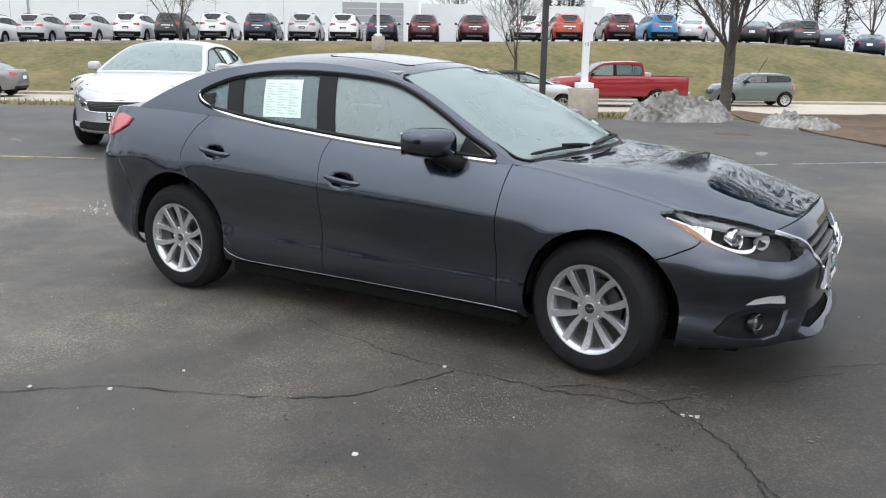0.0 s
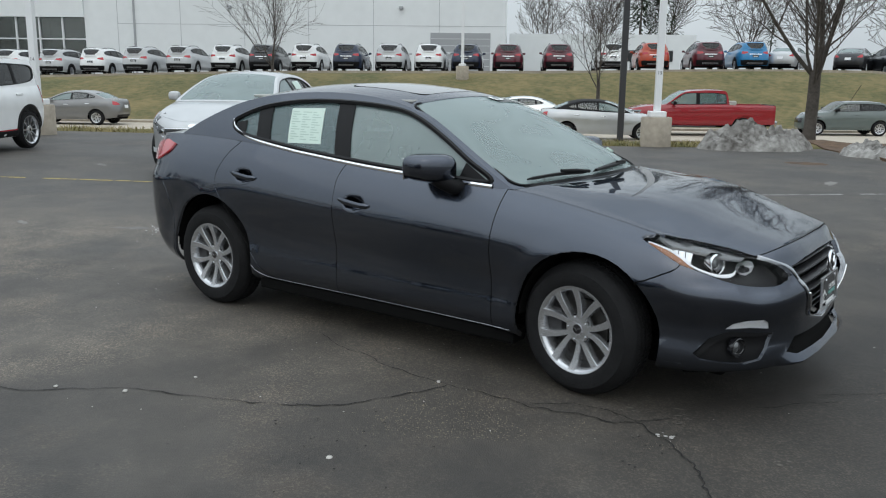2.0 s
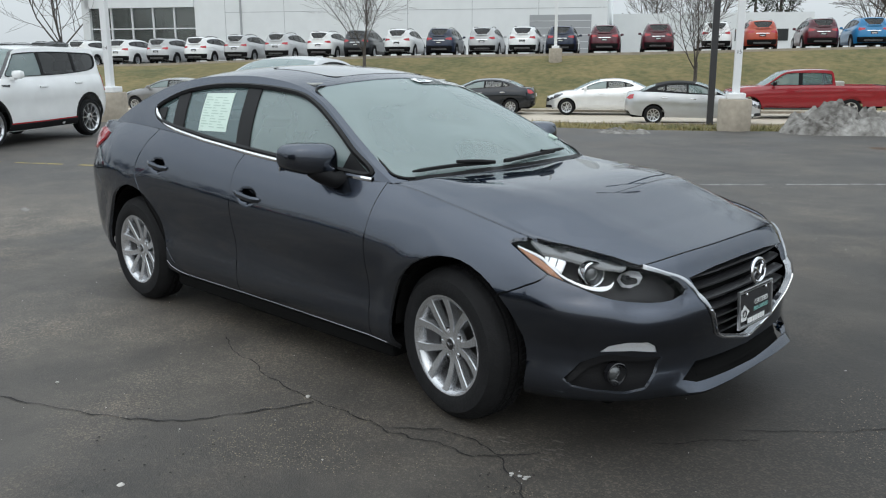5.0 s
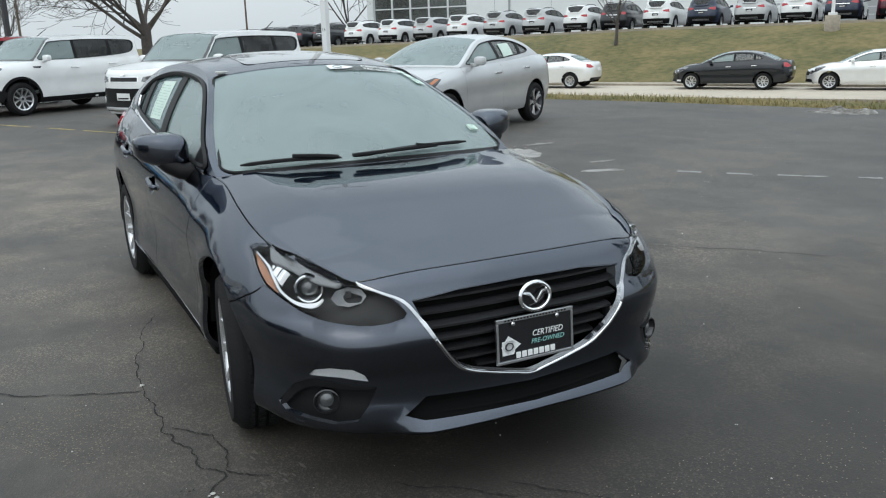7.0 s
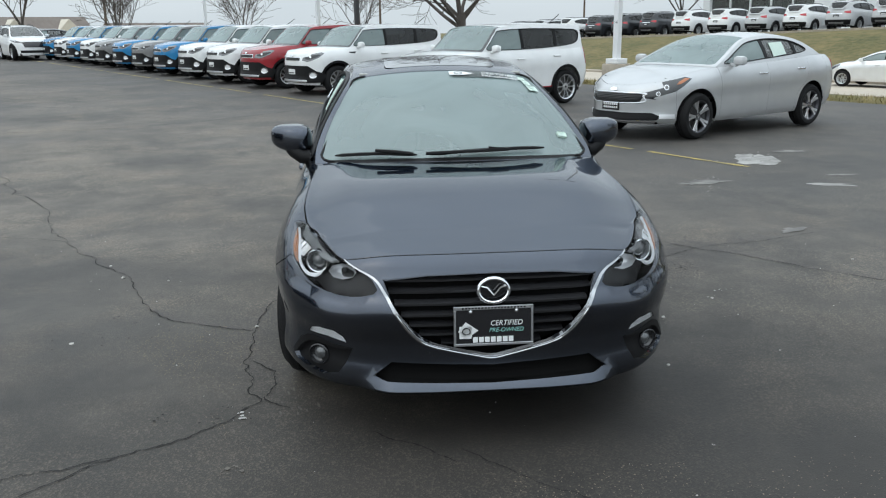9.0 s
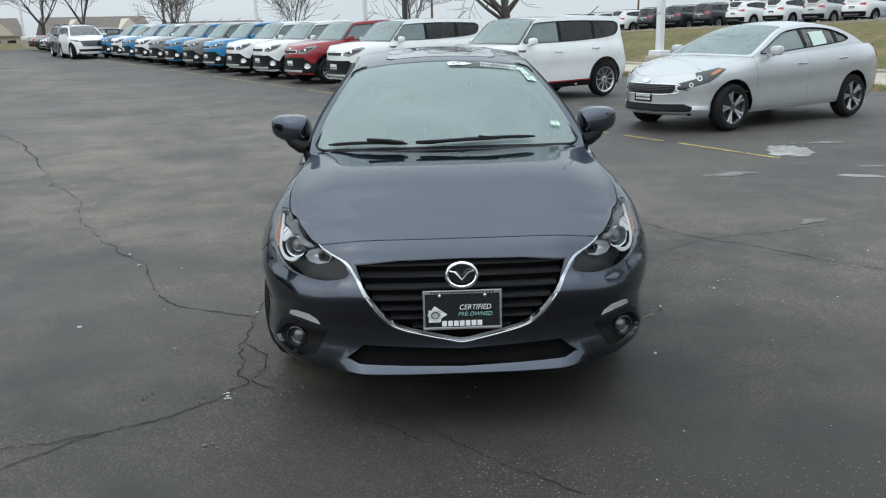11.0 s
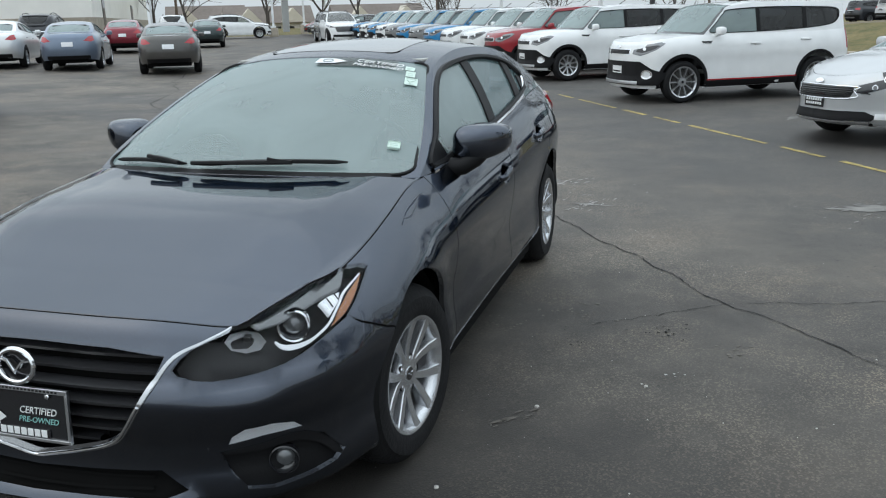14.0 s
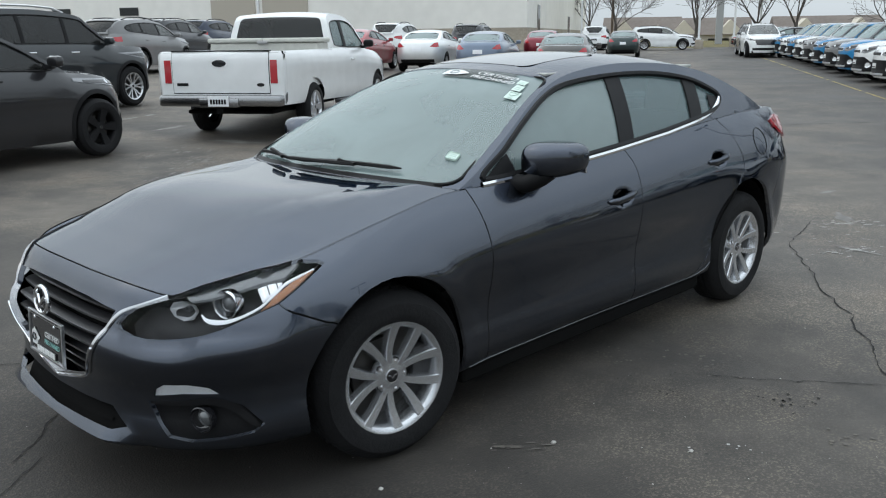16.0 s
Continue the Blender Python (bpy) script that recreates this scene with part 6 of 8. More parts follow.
def dress(car, sh, c):
    """Lamps, grille, plate, mirrors and handles of a car."""
    pol = lambda pts: sh.nose_poly(pts)
    for sgn in (1, -1):
        h = outline(sh, c["head"])
        fine = c.get("detail")
        lamp = lift_panel("headlight", h * (sgn, 1), sh.body, LAMP_BLACK if fine else LAMP_FACE, car, (), 0.03 if fine else 0.05, 0, 0.01, 0.006)
        mid = h.mean(0)
        if fine:
            lamp_details(sh, lamp, h, c, sgn)
        if not fine:
            lift_panel("lamp_core", (mid + (h - mid) * (0.72, 0.55)) * (sgn, 1), sh.body, GLOSS_BLACK, lamp, (), 0.05, 0, 0.004, 0.01)
        for d in () if fine else (-0.04,):
            q = np.array([mid + (d + 0.03 * math.cos(a), 0.026 * math.sin(a)) for a in np.linspace(0, 2 * np.pi, 12, endpoint=False)])
            lift_panel("bulb", q * (sgn, 1), sh.body, SILVER_LAMP, lamp, (), 0.05, 0, 0.004, 0.014)
        t = sh.nose_poly(np.array(c["tail_lamp"], float), True) * (sgn, 1)
        lift_panel("tail_light", t, sh.tail, RED_LENS, car, (), 0.05, 0, 0.01, 0.008)
        mx, mz = c["mirror"]
        y = float(sh.edge_y(mx))
        bm = boxed(-0.07, 0.06, 0.05, 0.23, -0.01, 0.12, 0.045)
        box(bm, -0.03, 0.03, -0.06, 0.1, -0.03, 0.02, 0.01)
        bmesh.ops.transform(bm, matrix=Matrix.Translation((mx, sgn * y, mz)) @ Matrix.Diagonal((1, sgn, 1, 1)), verts=bm.verts)
        part("mirror", bm, c["mirror_mat"], car, smooth=True)
        for hx, hz in c["handles"]:
            s = float(sh.sx(hx, hz)[0])
            p = sh.body(s, hz)
            bm = boxed(-0.1, 0.1, -0.012, 0.022, -0.016, 0.016, 0.01)
            bmesh.ops.transform(bm, matrix=Matrix.Translation((p[0], sgn * p[1], p[2])), verts=bm.verts)
            part("door_handle", bm, c.get("handle_mat", PAINT), car, smooth=True)
        if c.get("clad"):
            for ax in c["axles"]:
                a = np.radians(np.linspace(-14, 194, 22))
                r0, r1, cz = c["arch"] - 0.004, c["arch"] + 0.05, c["radius"] + 0.01
                ring = np.vstack([np.stack([ax + r0 * np.cos(a), cz + r0 * np.sin(a)], 1), np.stack([ax + r1 * np.cos(a), cz + r1 * np.sin(a)], 1)[::-1]])
                lift_panel("arch_trim", sh.side_poly(ring) * (sgn, 1), sh.body, BLACK, car, (), 0.08, 0, 0.008, 0.006)
    level = dict(grille=0 if c.get("detail") else 2, lower_grille=1, badge=4, plate=2, plate_mark=3, fog_ring=2, fog_lamp=3, bumper_lip=2, chrome_lip=2)
    for nm, pts, mat in c["nose_bits"]:
        if nm == "grille_frame" and c.get("detail"):
            continue
        lift_panel(nm, pol(pts), sh.body, mat, car, (), 0.03, 0, 0.012, 0.004 + 0.005 * level.get(nm, 0))
    if c.get("detail"):
        # chrome frame round the mesh grille, and bars for the dealer's plate
        ring = pol(loop(c["nose_bits"][1][1], 5))
        p = sh.body(ring[:, 0], ring[:, 1]) + (0.012, 0, 0)
        part("grille_chrome", tube(bmesh.new(), [tuple(q) for q in np.vstack([p, p[:1]])], 0.009, 6), CHROME, car, "chrome frame round the grille", True)
        for z in np.arange(0.548, 0.655, 0.021):
            half = 0.41 + 0.03 * (z > 0.58)
            ribbon(sh, pol([(y, z) for y in np.linspace(-half, half, 9)]), [0.0028, 0.0028], sh.body, "grille_rib", LAMP_BLACK, car, 0.012, 0.006)
        for k in range(7):
            lift_panel("plate_bar", pol(rect_yz(0.013, 0.488, 0.515, -0.12 + 0.04 * k)), sh.body, WHITE, car, (), 0.03, 0, 0.002, 0.0165)
            lift_panel("plate_bar", pol(rect_yz(0.013, 0.445, 0.472, -0.12 + 0.04 * k)), sh.body, WHITE, car, (), 0.03, 0, 0.002, 0.0165)
    for nm, pts, mat in c["tail_bits"]:
        lift_panel(nm, sh.nose_poly(pts, True), sh.tail, mat, car, (), 0.04, 0, 0.01, dict(gate_gap=0.004, plate=0.014, gate_panel=0.011, tailgate_handle=0.018, badge=0.017).get(nm, 0.006))
    return car


rect_yz = lambda w, z0, z1, y0=0.0: [(y0 - w, z0), (y0 + w, z0), (y0 + w, z1), (y0 - w, z1)]
oval = lambda y0, z0, ry, rz: [(y0 + ry * math.cos(q), z0 + rz * math.sin(q)) for q in np.linspace(0, 2 * math.pi, 14, endpoint=False)]


def soul(name="hatchback", **k):
    c = spec(name, "boxy white compact hatchback parked nose out", 4.14, 0.9, 0.78, 2.57,
             [(2.07, 0.985), (1.85, 1.015), (1.5, 1.05), (1.0, 1.085), (0, 1.09), (-1.2, 1.1), (-2.08, 1.13)], [(2.07, 0.11), (1.8, 0.1), (1.2, 0.1), (0.8, 0.07), (-1.4, 0.07), (-2.08, 0.06)],
             [(0.92, 1.085, 0.16, 0.02), (0.74, 1.26, 0.15, 0.025), (0.57, 1.43, 0.12, 0.03), (0.38, 1.54, 0.09, 0.035), (-0.4, 1.59, 0, 0.03), (-1.2, 1.58, 0, 0.03), (-1.86, 1.54, -0.02, 0.03), (-1.98, 1.34, -0.04, 0.02), (-2.03, 1.13, -0.05, 0.0)],
             [(0.8, 1.125), (0.68, 1.27), (0.54, 1.41), (0.4, 1.475), (-0.4, 1.505), (-1.3, 1.49), (-1.66, 1.465), (-1.74, 1.38), (-1.62, 1.23), (-1.2, 1.165), (-0.4, 1.125), (0.4, 1.112)], [-0.12, -1.02], 0.34,
             corner=(0.34, 0.27), rear_corner=(0.3, 0.16), tumble=(0.2, 0.12), rows=(-0.95,), crown=[(2.07, 9), (1.0, 7), (-2.08, 5)], frame_mat=GLOSS_BLACK, glass=[SCREEN_GLASS, DARK_GLASS], clad=True,
             head=[(0.42, 0.8), (0.58, 0.775), ("s", 1.88, 0.795), ("s", 1.74, 0.87), ("s", 1.6, 0.965), ("s", 1.66, 0.985), ("s", 1.84, 0.95), (0.62, 0.9), (0.44, 0.868)], tail_lamp=[(0.66, 0.78), (0.82, 0.8), (0.85, 1.0), (0.83, 1.12), (0.72, 1.12), (0.68, 1.0)],
             mirror=(0.7, 1.09), mirror_mat=PAINT, handles=[(-0.02, 0.93), (-1.0, 0.97)],
             nose_bits=[("grille_frame", rect_yz(0.35, 0.785, 0.875), CHROME), ("grille", rect_yz(0.325, 0.797, 0.863), GRILLE_BLACK), ("lower_grille", [(-0.8, 0.3), (0.8, 0.3), (0.84, 0.48), (0.74, 0.56), (0.58, 0.68), (-0.58, 0.68), (-0.74, 0.56), (-0.84, 0.48)], BLACK), ("plate", rect_yz(0.16, 0.48, 0.6), WHITE), ("plate_mark", rect_yz(0.13, 0.5, 0.525), GLOSS_BLACK),
                        ("fog_ring", oval(0.68, 0.47, 0.075, 0.075), CHROME), ("fog_ring", oval(-0.68, 0.47, 0.075, 0.075), CHROME), ("fog_lamp", oval(0.68, 0.47, 0.05, 0.05), SILVER_LAMP), ("fog_lamp", oval(-0.68, 0.47, 0.05, 0.05), SILVER_LAMP), ("bumper_lip", rect_yz(0.56, 0.31, 0.36), SILVER), ("badge", oval(0, 0.905, 0.055, 0.022), CHROME)],
             tail_bits=[("bumper_trim", rect_yz(0.7, 0.36, 0.55), BLACK)], step=0.09)
    c.update(k)
    car, sh = make_car(c)
    for sg in (1, -1):
        low = [(fx, z) for fx, z in ((0.86, 0.245), (0.0, 0.245), (-0.86, 0.255), (-0.86, 0.36), (0.0, 0.35), (0.86, 0.35))]
        lift_panel("sill_cladding", sh.side_poly(low) * (sg, 1), sh.body, BLACK, car, (), 0.1, 0, 0.008, 0.005)
        lift_panel("fender_vent", sh.side_poly([(0.98, 0.985), (0.78, 0.985), (0.82, 0.945), (0.96, 0.955)]) * (sg, 1), sh.body, GLOSS_BLACK, car, (), 0.1, 0, 0.004, 0.005)
        if sg > 0:
            part("aerial", tube(bmesh.new(), [(-1.6, 0, 1.61), (-1.66, 0, 1.65), (-1.88, 0, 1.79)], 0.009, 5), BLACK, car)
        if k.get("stripe"):
            lift_panel("red_stripe", sh.side_poly([(0.86, 0.352), (0.0, 0.352), (-0.86, 0.362), (-0.86, 0.382), (0.0, 0.372), (0.86, 0.372)]) * (sg, 1), sh.body, RED_LENS, car, (), 0.1, 0, 0.004, 0.006)
    return dress(car, sh, c)


def suv(name="crossover", **k):
    c = spec(name, "white mid-size crossover", 4.6, 0.93, 0.9, 2.67,
             [(2.24, 0.98), (1.9, 1.0), (1.4, 1.06), (0.9, 1.1), (0, 1.13), (-1.2, 1.18), (-2.36, 1.22)], [(2.24, 0.2), (1.9, 0.15), (1.2, 0.16), (0.8, 0.1), (-1.4, 0.1), (-2.36, 0.1)],
             [(0.98, 1.095, 0.15, 0.02), (0.62, 1.3, 0.14, 0.035), (0.32, 1.47, 0.1, 0.045), (0.05, 1.57, 0.06, 0.045), (-0.6, 1.645, 0, 0.04), (-1.3, 1.635, -0.02, 0.04), (-1.95, 1.58, -0.05, 0.035), (-2.16, 1.41, -0.06, 0.02), (-2.27, 1.22, -0.07, 0.0)],
             [(0.76, 1.14), (0.6, 1.25), (0.35, 1.4), (0.1, 1.49), (-0.5, 1.545), (-1.2, 1.53), (-1.65, 1.48), (-1.88, 1.4), (-1.76, 1.28), (-1.2, 1.23), (-0.4, 1.17), (0.3, 1.14)], [-0.15, -1.08], 0.355,
             corner=(0.6, 0.34), rear_corner=(0.42, 0.24), tumble=(0.3, 0.3), rows=(-0.95,),
             head=[(0.5, 0.82), (0.7, 0.84), (0.86, 0.93), (0.87, 0.97), (0.7, 0.94), (0.5, 0.88)], tail_lamp=[(0.4, 1.03), (0.62, 0.98), (0.84, 0.98), (0.885, 1.06), (0.87, 1.12), (0.7, 1.13), (0.45, 1.1)],
             mirror=(0.7, 1.12), mirror_mat=PAINT, handles=[(-0.05, 0.98), (-1.0, 1.02)], clad=True,
             nose_bits=[("grille", [(-0.42, 0.62), (0.42, 0.62), (0.5, 0.88), (-0.5, 0.88)], GLOSS_BLACK), ("lower_grille", rect_yz(0.6, 0.36, 0.48), BLACK)],
             tail_bits=[("bumper_trim", rect_yz(0.86, 0.35, 0.64), BLACK), ("plate", rect_yz(0.17, 0.8, 0.92), GLOSS_BLACK), ("badge", rect_yz(0.12, 0.82, 0.85), WHITE), ("garnish", rect_yz(0.34, 0.95, 0.98), CHROME), ("skid_plate", rect_yz(0.45, 0.42, 0.5), SILVER)], step=0.1)
    low = k.pop("low", 0)
    for key in ("ztop", "rail", "dlo"):
        c[key] = [(q[0], q[1] - low, *q[2:]) for q in c[key]]
    c.update(k)
    car, sh = make_car(c)
    for sg in (1, -1):
        t = np.linspace(sh.t_at(0.0), sh.t_at(-1.75), 9)
        p = sh.top(t, np.full(9, 0.6 * sg)) + np.array([(0, 0, 0.0 if i in (0, 8) else 0.045) for i in range(9)])
        part("roof_rail", tube(bmesh.new(), [tuple(q) for q in p], 0.018, 6), BLACK, car, smooth=True)
    lift_panel("spoiler", np.array([(sh.t_at(-1.9), -0.62), (sh.t_at(-2.02), -0.6), (sh.t_at(-2.02), 0.6), (sh.t_at(-1.9), 0.62)]), sh.top, c["paint"], car, (), 0.08, 0, 0.02, 0.03)
    return dress(car, sh, c)


def off_roader(name="off_roader", **k):
    c = spec(name, "dark grey off-roader with alloy wheels", 4.82, 0.95, 0.88, 2.79,
             [(2.27, 1.04), (2.1, 1.1), (1.5, 1.15), (0.95, 1.17), (0, 1.19), (-1.2, 1.2), (-2.55, 1.21)], [(2.27, 0.12), (1.9, 0.12), (1.2, 0.13), (0.8, 0.08), (-1.4, 0.08), (-2.55, 0.08)],
             [(1.0, 1.165, 0.12, 0.02), (0.72, 1.36, 0.1, 0.03), (0.46, 1.56, 0.08, 0.04), (0.22, 1.71, 0.05, 0.045), (-0.6, 1.79, 0, 0.04), (-1.5, 1.79, -0.01, 0.04), (-2.25, 1.73, -0.03, 0.03), (-2.42, 1.5, -0.04, 0.02), (-2.5, 1.22, -0.05, 0.0)],
             [(0.82, 1.2), (0.66, 1.34), (0.42, 1.52), (0.22, 1.64), (-0.6, 1.7), (-1.5, 1.69), (-2.1, 1.64), (-2.2, 1.5), (-2.16, 1.28), (-1.4, 1.23), (-0.4, 1.22), (0.3, 1.21)], [-0.12, -1.1], 0.385,
             corner=(0.36, 0.3), rear_corner=(0.2, 0.16), tumble=(0.16, 0.16), rows=(-0.95,), glass=[DARK_GLASS],
             head=[(0.56, 0.9), (0.72, 0.88), (0.88, 0.92), (0.9, 1.03), (0.74, 1.05), (0.56, 1.03)], tail_lamp=[(0.76, 0.95), (0.88, 0.95), (0.92, 1.0), (0.92, 1.18), (0.86, 1.2), (0.76, 1.18)],
             mirror=(0.76, 1.2), mirror_mat=PAINT, handles=[(-0.02, 1.06), (-1.0, 1.07)], handle_mat=CHROME, clad=True, spokes=(6, 0.2, 0.03, 0.02), rim=0.26, group="",
             nose_bits=[("grille", rect_yz(0.5, 0.74, 1.0), GLOSS_BLACK), ("lower_grille", rect_yz(0.6, 0.4, 0.55), BLACK)],
             tail_bits=[("bumper_trim", rect_yz(0.86, 0.4, 0.64), BLACK)], step=0.1)
    c.update(k)
    car, sh = make_car(c)
    for sg in (1, -1):
        t = np.linspace(sh.t_at(0.0), sh.t_at(-2.0), 9)
        p = sh.top(t, np.full(9, 0.66 * sg)) + np.array([(0, 0, 0.0 if i in (0, 8) else 0.055) for i in range(9)])
        part("roof_rail", tube(bmesh.new(), [tuple(q) for q in p], 0.02, 6), SILVER, car, smooth=True)
    return dress(car, sh, c)


def sedan(name="saloon", **k):
    c = spec(name, "silver compact saloon parked nose out", 4.58, 0.89, 0.9, 2.7,
             [(2.25, 0.765), (2.0, 0.81), (1.6, 0.9), (1.2, 0.965), (0.8, 0.998), (0, 1.025), (-0.8, 1.065), (-1.5, 1.1), (-2.33, 1.085)], [(2.25, 0.16), (1.9, 0.12), (1.3, 0.14), (0.8, 0.09), (-1.0, 0.1), (-1.7, 0.15), (-2.33, 0.1)],
             [(0.95, 0.998, 0.17, 0.02), (0.6, 1.165, 0.16, 0.035), (0.28, 1.305, 0.12, 0.045), (0.0, 1.378, 0.08, 0.05), (-0.45, 1.415, 0, 0.05), (-0.85, 1.395, -0.02, 0.05), (-1.2, 1.32, -0.05, 0.05), (-1.5, 1.205, -0.1, 0.04), (-1.72, 1.103, -0.12, 0.02)],
             [(0.76, 1.035), (0.6, 1.115), (0.3, 1.245), (0.05, 1.32), (-0.4, 1.36), (-0.8, 1.345), (-1.05, 1.295), (-1.28, 1.205), (-1.2, 1.16), (-0.8, 1.12), (0, 1.065), (0.4, 1.04)], [-0.25, -0.98], 0.32,
             corner=(0.5, 0.33), rear_corner=(0.4, 0.24), tumble=(0.42, 0.6), rows=(-1.0,), deck_x=-2.1, glass=[SCREEN_GLASS, GLASS, GLASS, SCREEN_GLASS], crown=[(2.25, 8), (1.6, 9), (0.8, 6), (-1.4, 6), (-2.33, 9)],
             head=[(0.48, 0.595), (0.6, 0.58), ("s", 2.0, 0.6), ("s", 1.76, 0.69), ("s", 1.48, 0.85), ("s", 1.56, 0.875), ("s", 1.86, 0.81), (0.66, 0.74), (0.48, 0.672)], tail_lamp=[(0.46, 0.88), (0.65, 0.85), (0.82, 0.88), (0.86, 0.97), (0.82, 1.02), (0.6, 1.0)],
             mirror=(0.62, 1.02), mirror_mat=PAINT, handles=[(-0.05, 0.87), (-1.0, 0.91)], handle_mat=CHROME,
             nose_bits=[("grille_frame", [(-0.44, 0.525), (0.44, 0.525), (0.48, 0.62), (0.45, 0.672), (-0.45, 0.672), (-0.48, 0.62)], CHROME), ("grille", [(-0.425, 0.535), (0.425, 0.535), (0.464, 0.62), (0.436, 0.662), (-0.436, 0.662), (-0.464, 0.62)], GRILLE_BLACK), ("lower_grille", [(-0.62, 0.295), (0.62, 0.295), (0.66, 0.34), (0.56, 0.395), (-0.56, 0.395), (-0.66, 0.34)], BLACK), ("plate", rect_yz(0.16, 0.42, 0.53), GLOSS_BLACK), ("chrome_lip", rect_yz(0.6, 0.27, 0.288), CHROME),
                        ("fog_lamp", rect_yz(0.06, 0.315, 0.375, 0.7), SILVER_LAMP), ("fog_lamp", rect_yz(0.06, 0.315, 0.375, -0.7), SILVER_LAMP), ("side_vent", rect_yz(0.012, 0.35, 0.47, 0.83), GLOSS_BLACK), ("side_vent", rect_yz(0.012, 0.35, 0.47, -0.83), GLOSS_BLACK), ("badge", oval(0, 0.7, 0.06, 0.022), CHROME)],
             tail_bits=[("bumper_trim", rect_yz(0.6, 0.34, 0.45), BLACK), ("plate", rect_yz(0.16, 0.72, 0.85), GLOW)], step=0.09)
    c.update(k)
    car, sh = make_car(c)
    if k.get("sheet"):
        lift_panel("window_sheet", np.array([(-0.42, 1.1), (-0.42, 1.3), (-0.74, 1.31), (-0.74, 1.13)]), sh.cabin, PAPER, car, (), 0.1, 0, 0.003, 0.002, "printed pale sheet in the rear door window", mirror=0)
    return dress(car, sh, c)


def mini(name="small_hatchback", **k):
    c = spec(name, "grey-green small three-door hatchback with thin aerial", 3.65, 0.84, 0.63, 2.47,
             [(1.87, 0.82), (1.6, 0.88), (1.2, 0.92), (0.7, 0.95), (0, 0.97), (-1.0, 0.99), (-1.78, 0.99)], [(1.87, 0.22), (1.5, 0.16), (1.0, 0.15), (0.6, 0.09), (-1.2, 0.08), (-1.78, 0.08)],
             [(0.75, 0.95, 0.1, 0.02), (0.52, 1.12, 0.1, 0.03), (0.33, 1.27, 0.07, 0.04), (0.12, 1.345, 0.05, 0.04), (-0.4, 1.37, 0, 0.04), (-1.0, 1.36, 0, 0.04), (-1.42, 1.31, -0.03, 0.03), (-1.6, 1.15, -0.04, 0.02), (-1.68, 1.0, -0.05, 0.0)],
             [(0.6, 1.0), (0.45, 1.12), (0.25, 1.24), (0.0, 1.28), (-0.6, 1.29), (-1.2, 1.27), (-1.42, 1.22), (-1.4, 1.06), (-0.8, 1.03), (0, 1.0)], [-0.45], 0.3,
             corner=(0.45, 0.3), rear_corner=(0.3, 0.2), tumble=(0.3, 0.3), rows=(-0.7,),
             head=[(0.5, 0.66), (0.64, 0.63), (0.76, 0.68), (0.78, 0.76), (0.68, 0.8), (0.54, 0.77)], tail_lamp=[(0.6, 0.68), (0.74, 0.68), (0.78, 0.8), (0.74, 0.92), (0.62, 0.92)],
             mirror=(0.5, 0.99), mirror_mat=BLACK, handles=[(-0.3, 0.86)],
             nose_bits=[("grille", rect_yz(0.4, 0.5, 0.68), GLOSS_BLACK)], tail_bits=[("bumper_trim", rect_yz(0.6, 0.32, 0.45), BLACK)], step=0.1)
    c.update(k)
    car, sh = make_car(c)
    bm = tube(bmesh.new(), [(-0.2, 0.2, 1.4), (-0.55, 0.25, 2.05)], 0.012, 5)
    part("aerial", bm, BLACK, car)
    return dress(car, sh, c)


TOOL_IVORY = material("ivory_metal", (0.6, 0.6, 0.55), 0.5, 0, 0.15, 12)
DULL = plain("brushed_latch", (0.45, 0.45, 0.45), 0.4, 0.8)
CHROME_STEEL = plain("dull_chrome_steel", (0.36, 0.36, 0.365), 0.22, 1)


